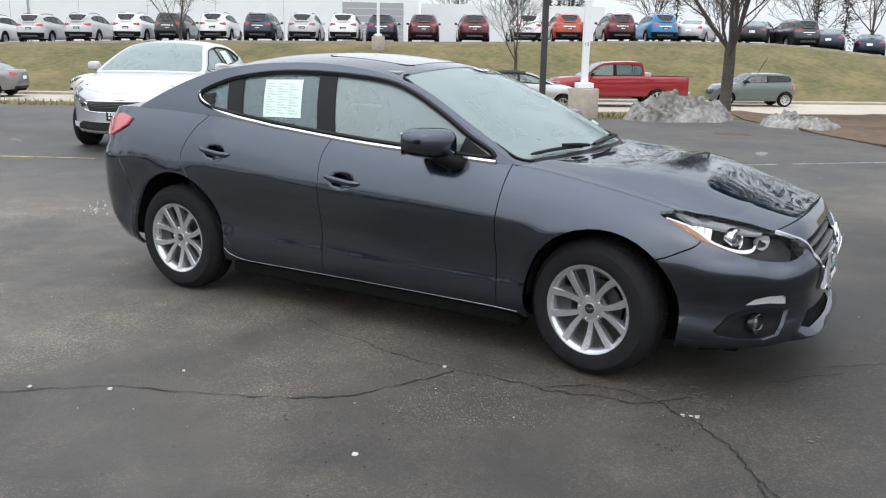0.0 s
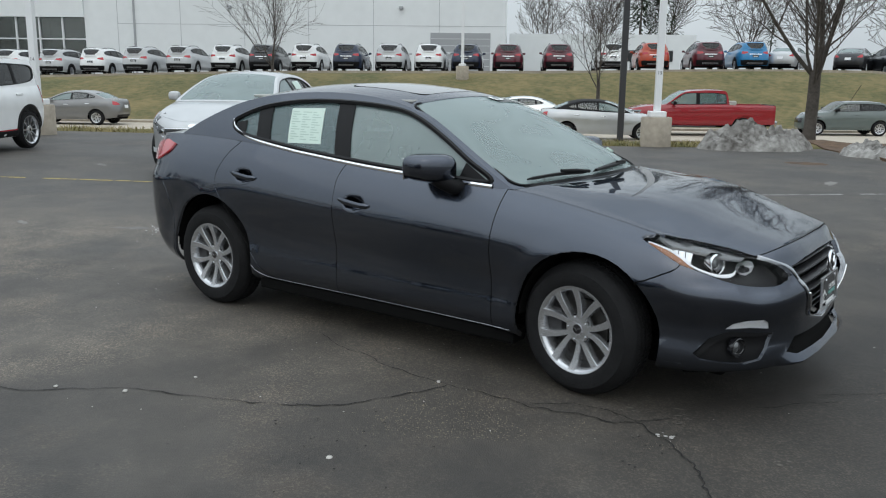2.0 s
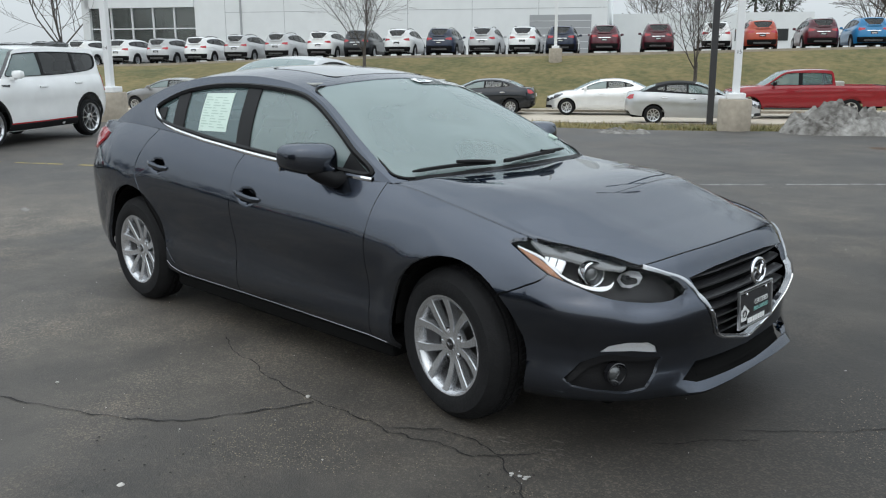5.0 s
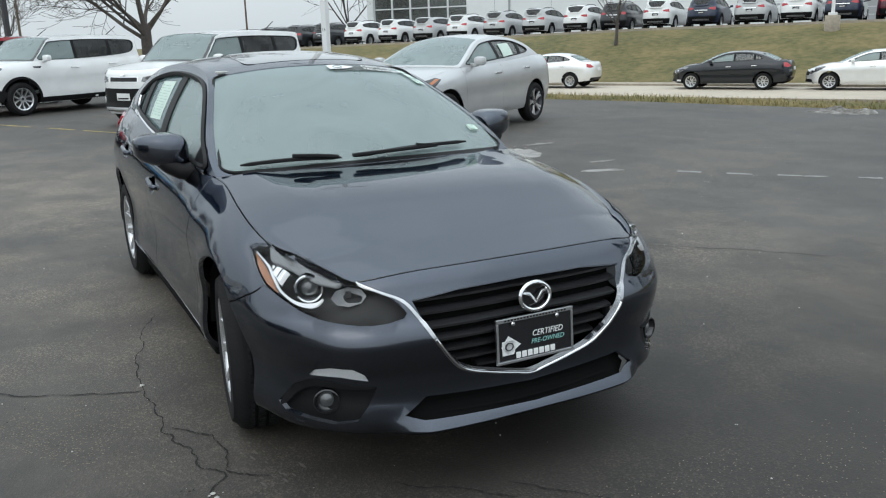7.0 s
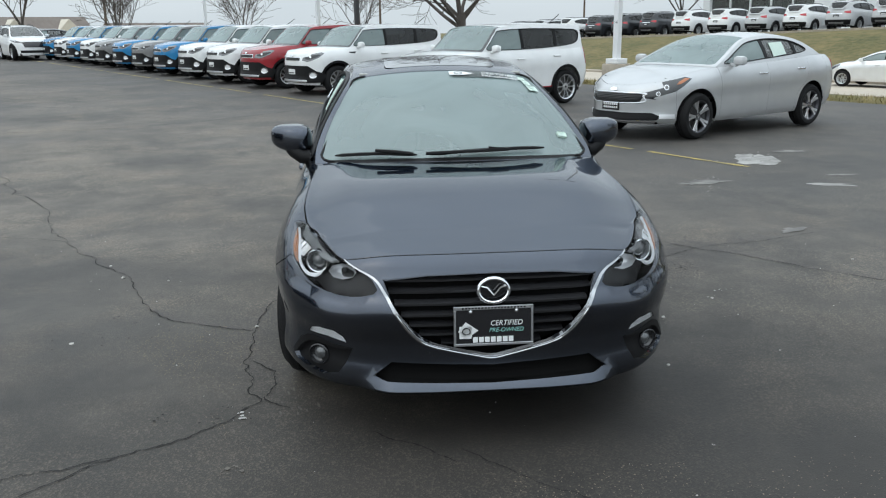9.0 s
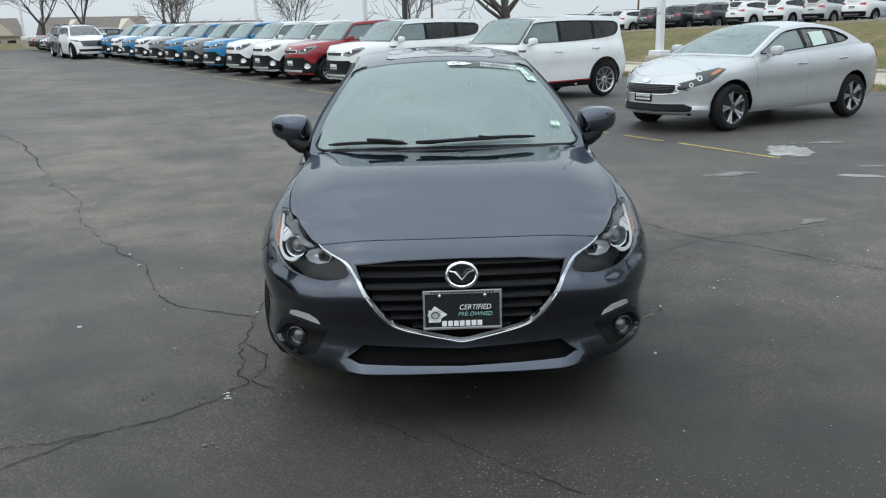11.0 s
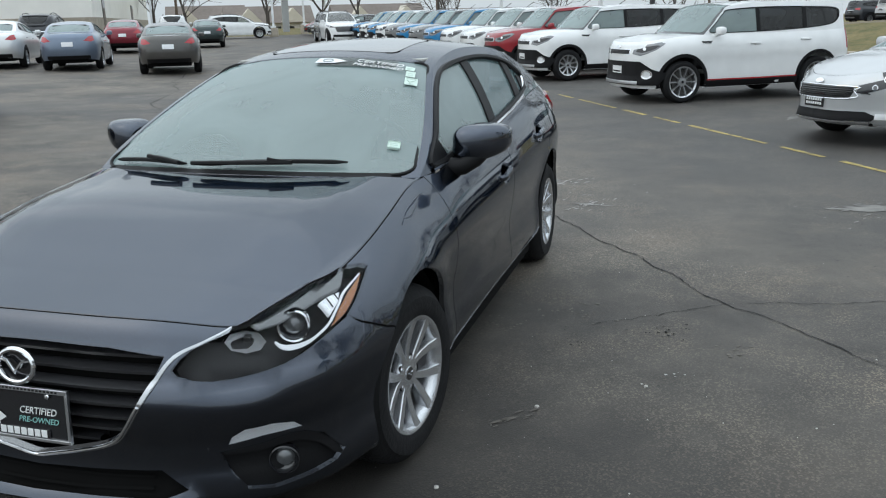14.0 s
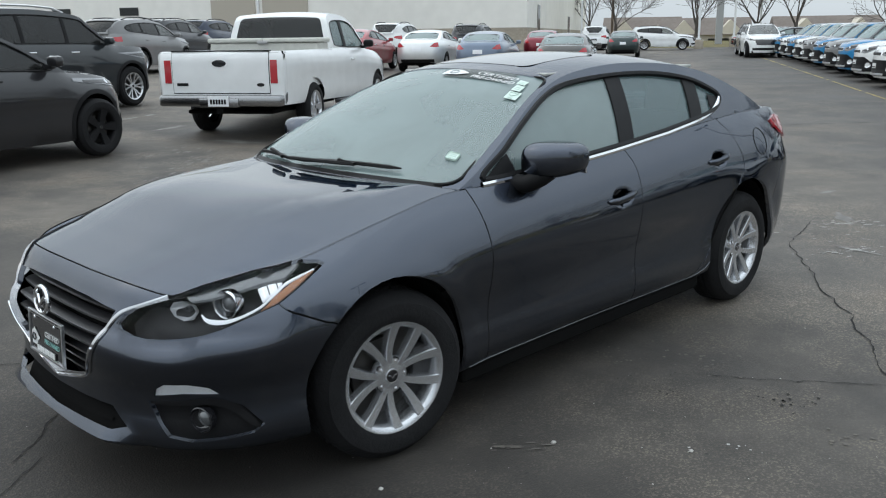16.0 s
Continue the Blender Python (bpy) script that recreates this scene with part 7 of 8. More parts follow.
def pickup(name="pickup_truck", **k):
    c = spec(name, "white extended-cab pickup truck with tool box", 5.73, 0.985, 0.95, 3.53,
             [(2.71, 1.06), (2.4, 1.1), (1.8, 1.17), (1.4, 1.2), (0.6, 1.22), (-0.4, 1.24), (-0.75, 1.24), (-2.98, 1.24)], [(2.71, 0.14), (2.3, 0.14), (1.6, 0.14), (1.1, 0.09), (-0.6, 0.07), (-2.98, 0.05)],
             [(1.3, 1.2, 0.16, 0.02), (1.0, 1.4, 0.14, 0.03), (0.75, 1.6, 0.1, 0.04), (0.45, 1.73, 0.05, 0.045), (0.0, 1.79, 0, 0.045), (-0.35, 1.79, 0, 0.04), (-0.62, 1.74, -0.01, 0.03), (-0.7, 1.5, -0.02, 0.01), (-0.75, 1.24, -0.02, 0.0)],
             [(1.05, 1.27), (0.85, 1.45), (0.6, 1.62), (0.3, 1.68), (-0.2, 1.69), (-0.5, 1.66), (-0.6, 1.6), (-0.62, 1.35), (-0.5, 1.28), (0.3, 1.25)], [-0.02], 0.38,
             corner=(0.3, 0.22), rear_corner=(0.1, 0.06), tumble=(0.2, 0.1), rows=(), dash=1.25,
             head=[(0.64, 0.8), (0.84, 0.81), (0.92, 0.84), (0.91, 1.0), (0.8, 1.0), (0.64, 1.0)], tail_lamp=[(0.75, 0.8), (0.9, 0.8), (0.96, 0.82), (0.97, 1.08), (0.94, 1.12), (0.75, 1.12)],
             mirror=(0.95, 1.25), mirror_mat=BLACK, handles=[(0.15, 1.05)], spokes=(5, 0.0, 0.02, 0.05), post_half=0.07,
             nose_bits=[("grille", rect_yz(0.62, 0.78, 1.0), CHROME), ("bumper", rect_yz(0.9, 0.45, 0.68), CHROME)],
             tail_bits=[("gate_gap", rect_yz(0.735, 0.655, 1.232), UNDER), ("gate_panel", rect_yz(0.726, 0.668, 1.238), PAINT), ("tailgate_handle", oval(0, 1.075, 0.105, 0.048), GLOSS_BLACK), ("badge", rect_yz(0.085, 0.765, 0.805, 0.58), BLACK), ("badge", oval(-0.6, 0.78, 0.055, 0.025), GLOSS_BLACK)], rear=[(0, 0.02), (0.5, 0.0), (1, 0.0)], crown=[(2.71, 6), (1.0, 8), (-2.98, 14)], step=0.1,
             glass=[SCREEN_GLASS, SIDE_GLASS, DARK_GLASS], doors=[[(1.25, 0.3), (1.24, 0.7), (1.22, 1.2)], [(0.0, 0.3), (0.0, 0.7), (-0.02, 1.22)], [(-0.78, 0.3), (-0.78, 0.7), (-0.77, 1.24)]])
    cab = k.get("cab", -0.75)
    if cab < -0.75:
        back = lambda x: x + (cab + 0.75) * min(1, max(0, (0.3 - x) / 0.6))
        c["rail"] = [(back(x), *r) for x, *r in c["rail"]]
        c["dlo"] = [(back(x), z) for x, z in c["dlo"]]
        c["doors"][2] = [(x + cab + 0.75, z) for x, z in c["doors"][2]]
        c["doors"][1] = [(x - 0.1, z) for x, z in c["doors"][1]]
        c["back_top"], c["posts"] = c["rail"][-3][0], [0.02]
    c["zlo"] = [(2.71, 0.42), (1.2, 0.4), (-1, 0.45), (-2.98, 0.5)]
    c.update(k)
    car, sh = make_car(c)
    for s in (1, -1):
        part("bed_wall", boxed(-2.93, cab - 0.05, min(s * 0.86, s * 0.925), max(s * 0.86, s * 0.925), 0.7, 1.235, 0.01), c["paint"], car)
    part("tailgate", boxed(-2.96, -2.9, -0.88, 0.88, 0.7, 1.235, 0.01), c["paint"], car)
    part("bed_front", boxed(cab - 0.09, cab - 0.03, -0.88, 0.88, 0.7, 1.235, 0.01), c["paint"], car)
    part("bed_floor", boxed(-2.94, cab - 0.05, -0.88, 0.88, 0.66, 0.72), BLACK, car)
    if k.get("toolbox", True):
        bm = boxed(-1.42, -0.92, -0.9, 0.9, 1.18, 1.34, 0.02)
        box(bm, -1.45, -0.9, -0.93, -0.012, 1.345, 1.415, 0.022), box(bm, -1.45, -0.9, 0.012, 0.93, 1.345, 1.415, 0.022)
        bx = part("tool_box", bm, TOOL_IVORY, car, "pale metal tool box across the bed")
        part("latch", boxed(-1.462, -1.43, -0.09, 0.09, 1.325, 1.375, 0.008), DULL, bx)
    if k.get("cooler"):
        part("bed_box", boxed(-1.75, -1.35, -0.8, -0.2, 0.95, 1.36, 0.03), TOOL_IVORY, car, "pale box standing in the bed")
    bm = boxed(-3.1, -2.9, -0.93, 0.93, 0.48, 0.64, 0.04)
    box(bm, -3.12, -2.94, -0.3, 0.3, 0.47, 0.6, 0.02)
    part("step_bumper", bm, CHROME_STEEL, car, "dull grey step bumper", True)
    plate = part("bumper_plate", boxed(-3.135, -3.12, -0.155, 0.155, 0.485, 0.63, 0.004), GLOW, car)
    for i in range(6):
        part("plate_bar", boxed(-3.14, -3.134, -0.12 + i * 0.042, -0.092 + i * 0.042, 0.52, 0.585, 0.001), GLOSS_BLACK, plate)
    part("gate_cap", boxed(-2.985, -2.9, -0.74, 0.74, 1.236, 1.252, 0.005), BLACK, car)
    part("hitch", boxed(-3.1, -2.7, -0.05, 0.05, 0.38, 0.46, 0.01), UNDER, car)
    for s in (1, -1):
        part("running_board", boxed(-0.7, 1.25, s * 0.9, s * 1.02, 0.36, 0.42, 0.015), TRIM_GREY, car)
    return dress(car, sh, c)


WHT, SLV, GRY, DRK, NVY, MAR, RED, ORG, BLU, BLK = (0.8, 0.81, 0.81), (0.5, 0.51, 0.52), (0.2, 0.2, 0.2), (0.03, 0.032, 0.037), (0.02, 0.03, 0.06), (0.085, 0.01, 0.02), (0.27, 0.014, 0.022), (0.42, 0.06, 0.025), (0.025, 0.2, 0.43), (0.012, 0.012, 0.014)

# row of boxy hatchbacks and the silver saloon, noses out
first = place(soul(stripe=True, rim_mat=SILVER, spokes=(10, 0.0, 0.02, 0.012), rim=0.25, group="boxy hatchbacks in the row"), -9.1, 7.91, -90, WHT, "white boxy hatchback with red lower side stripe")
paint_all(first, WHT)
plain_soul = place(soul(group="boxy hatchbacks in the row"), -14.1, 7.95, -90, WHT, "white boxy hatchback with silver wheels, parked nose out")
paint_all(plain_soul, WHT)
for k, (col, word) in enumerate([(RED, "red"), (WHT, "white"), (WHT, "white"), (BLU, "bright blue"), (GRY, "grey"), (BLU, "bright blue"), (GRY, "grey"), (WHT, "white"), (BLU, "bright blue"), (WHT, "white"), (BLU, "bright blue")]):
    again(plain_soul, -16.75 - 2.4 * k, 7.95, -90, col, f"{word} boxy hatchback in a tight row, nose out")
silver = place(sedan(name="saloon", rim_mat=(DARK_ALLOY, SILVER), spokes=(5, 0.13, 0.02, 0.021), rim=0.225, wheel_n=62, radius=0.325, detail=True, paint=FLAKE, seams=True, step=0.07, lip=0.01, gap=0.003, sheet=True), -3.94, 8.13, -92.3, (0.5, 0.51, 0.52), "bright silver compact saloon parked nose out")
paint_all(silver, (0.5, 0.51, 0.52))

# crossovers on the bank, tails towards the lot
hill = place(suv(group="crossovers along the bank's crest"), 0.25, 46.4, 90, MAR, "maroon crossover on the crest of the bank")
HILL = [(-33.2, WHT, "white"), (-30.3, WHT, "white"), (-27.5, SLV, "silver"), (-24.9, WHT, "white"), (-22.2, SLV, "silver"), (-19.5, SLV, "silver"), (-16.75, WHT, "white"), (-14.4, DRK, "dark grey"), (-11.85, WHT, "white"), (-9.3, NVY, "dark blue"), (-6.75, SLV, "silver"), (-4.4, WHT, "white"), (-2.2, NVY, "navy"),
        (3.2, MAR, "maroon"), (6.3, WHT, "white"), (8.7, ORG, "orange-red"), (11.8, MAR, "maroon"), (14.3, BLU, "bright blue"), (22.8, DRK, "dark grey")]
for a, col, word in HILL:
    again(hill, a, 46.4, 90, col, f"{word} crossover on the crest of the bank")
for a, col, word in [(-36, DRK, "dark"), (-38.6, DRK, "dark"), (-41.2, DRK, "black"), (-44, WHT, "white"), (-47, SLV, "silver"), (-50, DRK, "dark")]:
    again(hill, a, 46.4, 90, col, f"{word} crossover far along the crest")
far_sedan = place(sedan(name="saloon", paint=FLAKE), 16.9, 46.4, 60, SLV, "silver saloon on the crest of the bank")
paint_all(far_sedan, SLV)
for a, b, col, word, h in [(20.6, 46.2, DRK, "dark green", 60), (25, 46, NVY, "dark blue", 62), (27.4, 45.8, NVY, "dark blue", 62), (30, 45.5, GRY, "grey", 62)]:
    again(far_sedan, a, b, h, col, f"{word} saloon where the crest falls away")

# cars along the road below the bank
again(far_sedan, -4.4, 30.6, 180, (0.011, 0.014, 0.02), "dark saloon parked along the road")
again(far_sedan, 0.6, 30.7, 180, WHT, "white saloon parked along the road")
again(far_sedan, -12.2, 30.6, 180, WHT, "white older saloon parked along the road")
again(far_sedan, -18.5, 30.2, 180, GRY, "grey saloon parked along the road")
SOFT = material("black_canvas", (0.014, 0.014, 0.016), 0.9, 0, 0.3, 20, 0.2)
soft_top = place(sedan(name="convertible", paint=FLAKE, roof_paint=SOFT, cabin_paint=SOFT, frame_mat=FLAKE), 3.9, 25.7, 0, SLV, "silver convertible with a black soft top")
paint_all(soft_top, SLV)
red_truck = place(pickup(name="pickup_truck", toolbox=False, cooler=True, cab=-1.2, spokes=(5, 0.0, 0.02, 0.05)), 7.95, 29.4, 180, RED, "red crew-cab pickup truck on the road")
paint_all(red_truck, RED)
small = place(mini(), 14.3, 30.6, 180, (0.11, 0.135, 0.13), "grey-green small hatchback with a thin aerial")
paint_all(small, (0.11, 0.135, 0.13))

# across the lot
white_truck = place(pickup(name="pickup_truck"), -9.35, -5.32, 182, WHT, "white extended-cab pickup truck with tool box")
paint_all(white_truck, WHT)
vw = place(suv(name="compact_crossover", rim_mat=BLACK, spokes=(5, 0, 0.02, 0.06), glass=[DARK_GLASS], low=0.06), -3.45, -6.95, 168, BLK, "black compact crossover with steel wheels")
paint_all(vw, BLK)
rover = place(off_roader(), -8.9, -10.3, 172, (0.013, 0.016, 0.019), "dark grey off-roader with alloy wheels and chrome handles")
paint_all(rover, (0.013, 0.016, 0.019))
for a, b, col, word, h in [(-23.4, -2.2, (0.09, 0.085, 0.08), "dark taupe", 180), (-25.4, -5.2, (0.16, 0.2, 0.27), "blue-grey", 180), (-26.4, -7.6, WHT, "white", 180), (-25.0, -9.9, (0.3, 0.02, 0.03), "red", 180), (-38, -5.0, (0.2, 0.015, 0.03), "maroon", 180), (-44.5, -1.5, (0.03, 0.045, 0.045), "dark green", 180)]:
    again(far_sedan, a, b, h, col, f"{word} saloon parked in the far rows")
for a, b, col, word, h in [(-20, -15.7, GRY, "grey", 180), (-27, -18.8, DRK, "dark", 180), (-29.5, -20.5, SLV, "silver", 150), (-31.5, -19.5, NVY, "navy", 180), (-35.5, -8, DRK, "black", 180), (-33, -11, WHT, "white", 180), (-43, 5.5, WHT, "white", 0), (-46, 5.5, DRK, "dark", 0), (-60, 0.5, WHT, "white", 90), (-50, -3.5, WHT, "white", 180)]:
    again(hill, a, b, h, col, f"{word} crossover parked in the far rows")
for k in range(6):
    again(far_sedan, -49 - 2.6 * k, 7.5, -90, (DRK, GRY, DRK, SLV, DRK, RED)[k], ("dark", "grey", "dark", "silver", "dark", "red")[k] + " saloon in the far end of the row")


# ---- buildings ----
def lot_box(name, a0, a1, b0, b1, z0, z1, mat, parent=None, label="", bevel=0.0):
    m = Matrix.Rotation(radians(ROW), 4, "Z") @ Matrix.Translation((-0.33, 1.27, -0.4) if b0 > 0 else (-1.4, 1.5, 0.42))
    return part(name, boxed(a0, a1, b0, b1, z0, z1, bevel, m), mat, parent, label)


STEEL_GREY = plain("grey_door_steel", (0.35, 0.36, 0.37), 0.5)
TAN = plain("tan_door", (0.42, 0.38, 0.32), 0.6)
dealer = tagged(new("dealership_building"), "long white panelled showroom building on the upper lot", "building")
lot_box("wall", -31.5, 0.3, 63, 90, 0.5, 9.5, WALL_WHITE, dealer)
for x in np.arange(-31.5, 0, 5.3):
    lot_box("panel_joint", x - 0.015, x + 0.015, 62.985, 63.01, 1.5, 9.4, STEEL_GREY, dealer)
lot_box("panel_joint", -31.5, 0.3, 62.985, 63.01, 5.6, 5.63, STEEL_GREY, dealer)
lot_box("garage_door", -5.7, -0.9, 62.95, 63.01, 1.9, 5.1, STEEL_GREY, dealer, "grey sectional garage door")
for z in np.arange(2.5, 5.1, 0.53):
    lot_box("door_rib", -5.65, -0.95, 62.93, 62.955, z, z + 0.03, POLE_WHITE, dealer)
lot_box("wall", -44.6, -34.3, 66, 90, 0.5, 9.5, WALL_WHITE, dealer)
lot_box("wall", -34.3, -31.5, 63.0, 66, 0.5, 9.5, WALL_WHITE, dealer)
lot_box("fascia", -44.6, -34.3, 62.8, 66, 6.1, 9.5, WALL_WHITE, dealer)
lot_box("end_pier", -44.9, -44.2, 62.8, 66, 0.5, 9.5, WALL_WHITE, dealer)
for k in range(1, 5):
    lot_box("mullion", -44.3 + k * 2.0, -44.18 + k * 2.0, 63, 63.15, 1.0, 6.1, POLE_WHITE, dealer)
for z in (2.6, 4.3):
    lot_box("mullion", -44.2, -34.3, 63, 63.12, z, z + 0.1, POLE_WHITE, dealer)
lot_box("window", -44.2, -34.3, 63.15, 63.17, 1.0, 6.1, GLASS, dealer, "tall showroom glazing")
for k in range(3):
    lot_box("column", -42 + k * 3.4, -41.6 + k * 3.4, 64.5, 64.9, 0.8, 6.1, POLE_WHITE, dealer)
lot_box("downpipe", -30.15, -30.0, 62.9, 63.0, 0.6, 9.3, STEEL_GREY, dealer)
lot_box("floodlight", -8.2, -7.9, 62.6, 63, 6.9, 7.1, STEEL_GREY, dealer)
lot_box("floodlight", -22.2, -21.9, 62.6, 63, 6.9, 7.1, STEEL_GREY, dealer)
annex = tagged(new("annex_building"), "low white flat-roofed annex beyond the showroom", "building")
lot_box("wall", 0.6, 17.5, 74, 92, 0.5, 5.6, WALL_WHITE, annex)
for k in range(4):
    lot_box("window", 9.5 + k * 1.6, 10.7 + k * 1.6, 73.95, 74.02, 3.2, 4.2, DARK_GLASS, annex)

# service building across the lot: corner nearest at (-58.5, -8.5)
service = tagged(new("service_building"), "long cream flat-roofed service building with tan garage doors", "building")
lot_box("wall", -112, -55, -110, -9.0, 0, 5.6, WALL_CREAM, service)
lot_box("plinth", -112.02, -54.97, -110, -8.97, 0, 1.7, CURB, service)
for b in (-27.0, -31.2):
    lot_box("garage_door", -55.02, -54.92, b - 1.8, b + 1.8, 0.6, 4.0, TAN, service, "tan garage door")
lot_box("downpipe", -54.95, -54.8, -29.2, -29.05, 0.6, 5.5, POLE_WHITE, service)
for b in (-40, -46, -52):
    lot_box("window", -55.02, -54.94, b - 0.8, b + 0.8, 3.0, 3.6, DARK_GLASS, service)
lot_box("side_door", -62.2, -60.8, -9.02, -8.95, 0.6, 3.4, DARK_GLASS, service)
lot_box("side_door", -88, -86, -9.02, -8.95, 0.6, 3.0, DARK_GLASS, service)


# ---- poles ----
def light_pole(a, b, tall, white=True, number=False):
    z = height(a, b)
    p = tagged(new("light_pole"), "white square steel light pole on a round concrete base" if white else "dark bronze square steel light pole", "pole", "car park light poles")
    p.matrix_basis = Matrix.Translation(lot(a, b, z)) @ Matrix.Rotation(radians(ROW), 4, "Z")
    if white:
        bm = bmesh.new()
        lathe(bm, [(0.001, -0.1), (0.35, -0.1), (0.35, 0.63), (0.33, 0.66), (0.001, 0.66)], 28, "z")
        part("concrete_base", bm, CURB, p, "round weathered concrete base", True)
        part("shaft", boxed(-0.075, 0.075, -0.075, 0.075, 0.66, tall, 0.01), POLE_WHITE, p)
        part("base_cover", boxed(-0.19, 0.19, -0.19, 0.19, 0.66, 0.79, 0.02), POLE_WHITE, p)
    else:
        part("shaft", boxed(-0.1, 0.1, -0.1, 0.1, -0.1, tall, 0.01), POLE_DARK, p)
    if number:
        lettering("pole_number", number, 0.11, basis((0, -0.077, 1.62), (0, -1, 0)), BLACK, p)
    part("arm", boxed(-0.9, 0.9, -0.04, 0.04, tall - 0.1, tall, 0.01), POLE_WHITE if white else POLE_DARK, p)
    for s in (-1, 1):
        part("lamp_head", boxed(s * 0.75 - 0.3, s * 0.75 + 0.3, -0.2, 0.2, tall - 0.04, tall + 0.1, 0.03), POLE_WHITE if white else POLE_DARK, p)
    return p


light_pole(3.9, 14.3, 8.5, True, "15"), light_pole(-10.1, 12.8, 8.5, True, "14"), light_pole(4.3, 23.6, 11, False)
for a, b, h in [(-40, 14.5, 8.5), (-62, 3, 7), (-70, 6, 7), (-78, 9, 7), (-66, -6, 7), (-28, 14.5, 8.5)]:
    light_pole(a, b, h)
light_pole(-34, 20, 9, False), light_pole(-2.2, 41, 8.5)


# ---- trees ----
def bare_tree(a, b, tall, trunk, seed, spread=0.9, levels=4, fork=1.6, label="bare deciduous tree with grey branches in late winter", twig=0.006, limbs_n=6):
    """A short trunk that forks into rising limbs, each with branches and twigs."""
    rng = random.Random(seed)
    t = tagged(new("bare_tree"), label, "tree")
    t.matrix_basis = Matrix.Translation(lot(a, b, height(a, b) - 0.05))
    stem, limbs = bmesh.new(), bmesh.new()

    def grow(p, d, length, r, level):
        n = 6 if level < 2 else 4
        pts, rs = [p], [r]
        for i in range(n):
            w = 0.1 if level < 2 else 0.15
            d = (d + Vector((rng.gauss(0, w), rng.gauss(0, w), rng.gauss(0.06, 0.06)))).normalized()
            pts.append(pts[-1] + d * length / n)
            rs.append(r * (1 - 0.72 * (i + 1) / n))
        tube(limbs, pts, r, 7 if level < 2 else 4 if level < 3 else 3, [max(q, twig) for q in rs])
        if level >= levels:
            return
        kids = rng.randint(8, 10) if level < 3 else rng.randint(5, 7)
        for k in range(kids):
            f = 0.18 + 0.8 * (k + rng.random()) / kids
            i = min(int(f * n), n - 1)
            q = pts[i].lerp(pts[i + 1], f * n - i)
            dd = (pts[i + 1] - pts[i]).normalized()
            side = dd.orthogonal().normalized()
            az = rng.random() * 6.28 + k * 2.4
            out = side * math.cos(az) + dd.cross(side) * math.sin(az)
            nd = (dd * 0.8 + out * (0.6 + rng.random() * 0.5) + Vector((0, 0, 0.15))).normalized()
            grow(q, nd, length * (0.36 + 0.24 * rng.random()) * (1.15 - 0.4 * f), max(rs[i] * 0.5, twig), level + 1)

    top = [Vector((0, 0, 0)), Vector((0.02, 0, fork * 0.3)), Vector((0.03, 0.02, fork * 0.7)), Vector((0.02, 0.03, fork + 0.25))]
    tube(stem, top, trunk, 11, [trunk * 1.35, trunk * 1.03, trunk, trunk * 0.92])
    for k in range(limbs_n):
        az = 2 * math.pi * (k + rng.uniform(-0.25, 0.25)) / limbs_n + 0.4
        steep = rng.uniform(0.25, 1.0) * spread if k else 0.1
        d = Vector((math.cos(az) * steep, math.sin(az) * steep, 1)).normalized()
        z = fork * rng.uniform(0.82, 1.06) if k else fork
        grow(Vector((0.02, 0.02, z)), d, (tall - fork) * rng.uniform(0.72, 1.0), trunk * (0.5 if k == 0 else rng.uniform(0.27, 0.4)), 1)
    part("trunk", stem, BARK, t, smooth=True), part("crown", limbs, BARK, t, smooth=True)
    return t


NEEDLE = material("pine_needles", (0.035, 0.055, 0.03), 0.9, 0, 0.5, 8)


def conifer(a, b, tall, wide, seed, low=0.12, dens=90, fine=1.0, label="dark green conifer beyond the upper lot"):
    rng = random.Random(seed)
    t = tagged(new("conifer"), label, "tree")
    t.matrix_basis = Matrix.Translation(lot(a, b, height(a, b) - 0.05))
    part("trunk", tube(bmesh.new(), [(0, 0, 0), (0, 0, tall * 0.5), (0.1, 0, tall)], 0.15, 7, [wide * 0.07, wide * 0.045, 0.02]), BARK, t, smooth=True)
    vs, fs = [], []
    for k in range(int(dens * tall)):
        f = rng.random() ** 0.8
        z = tall * (low + (1 - low) * f)
        r = wide * (1 - f) ** 0.8 * (0.35 + 0.65 * rng.random())
        az = rng.random() * 6.283
        c = Vector((r * math.cos(az), r * math.sin(az), z - r * 0.25))
        d = Vector((math.cos(az), math.sin(az), -0.25 + rng.gauss(0, 0.25)))
        w = d.cross(Vector((0, 0, 1))).normalized() * (0.06 + 0.05 * rng.random()) * wide / 2 * fine
        ln = (0.22 + 0.2 * rng.random()) * wide * 0.6 * fine
        i = len(vs)
        vs += [c - w * 0.4, c + w * 0.4, c + d * ln * 0.6 + w, c + d * ln, c + d * ln * 0.6 - w]
        fs.append((i, i + 1, i + 2, i + 3, i + 4))
    link("needles", vs, fs, NEEDLE, t, smooth=False)
    return t


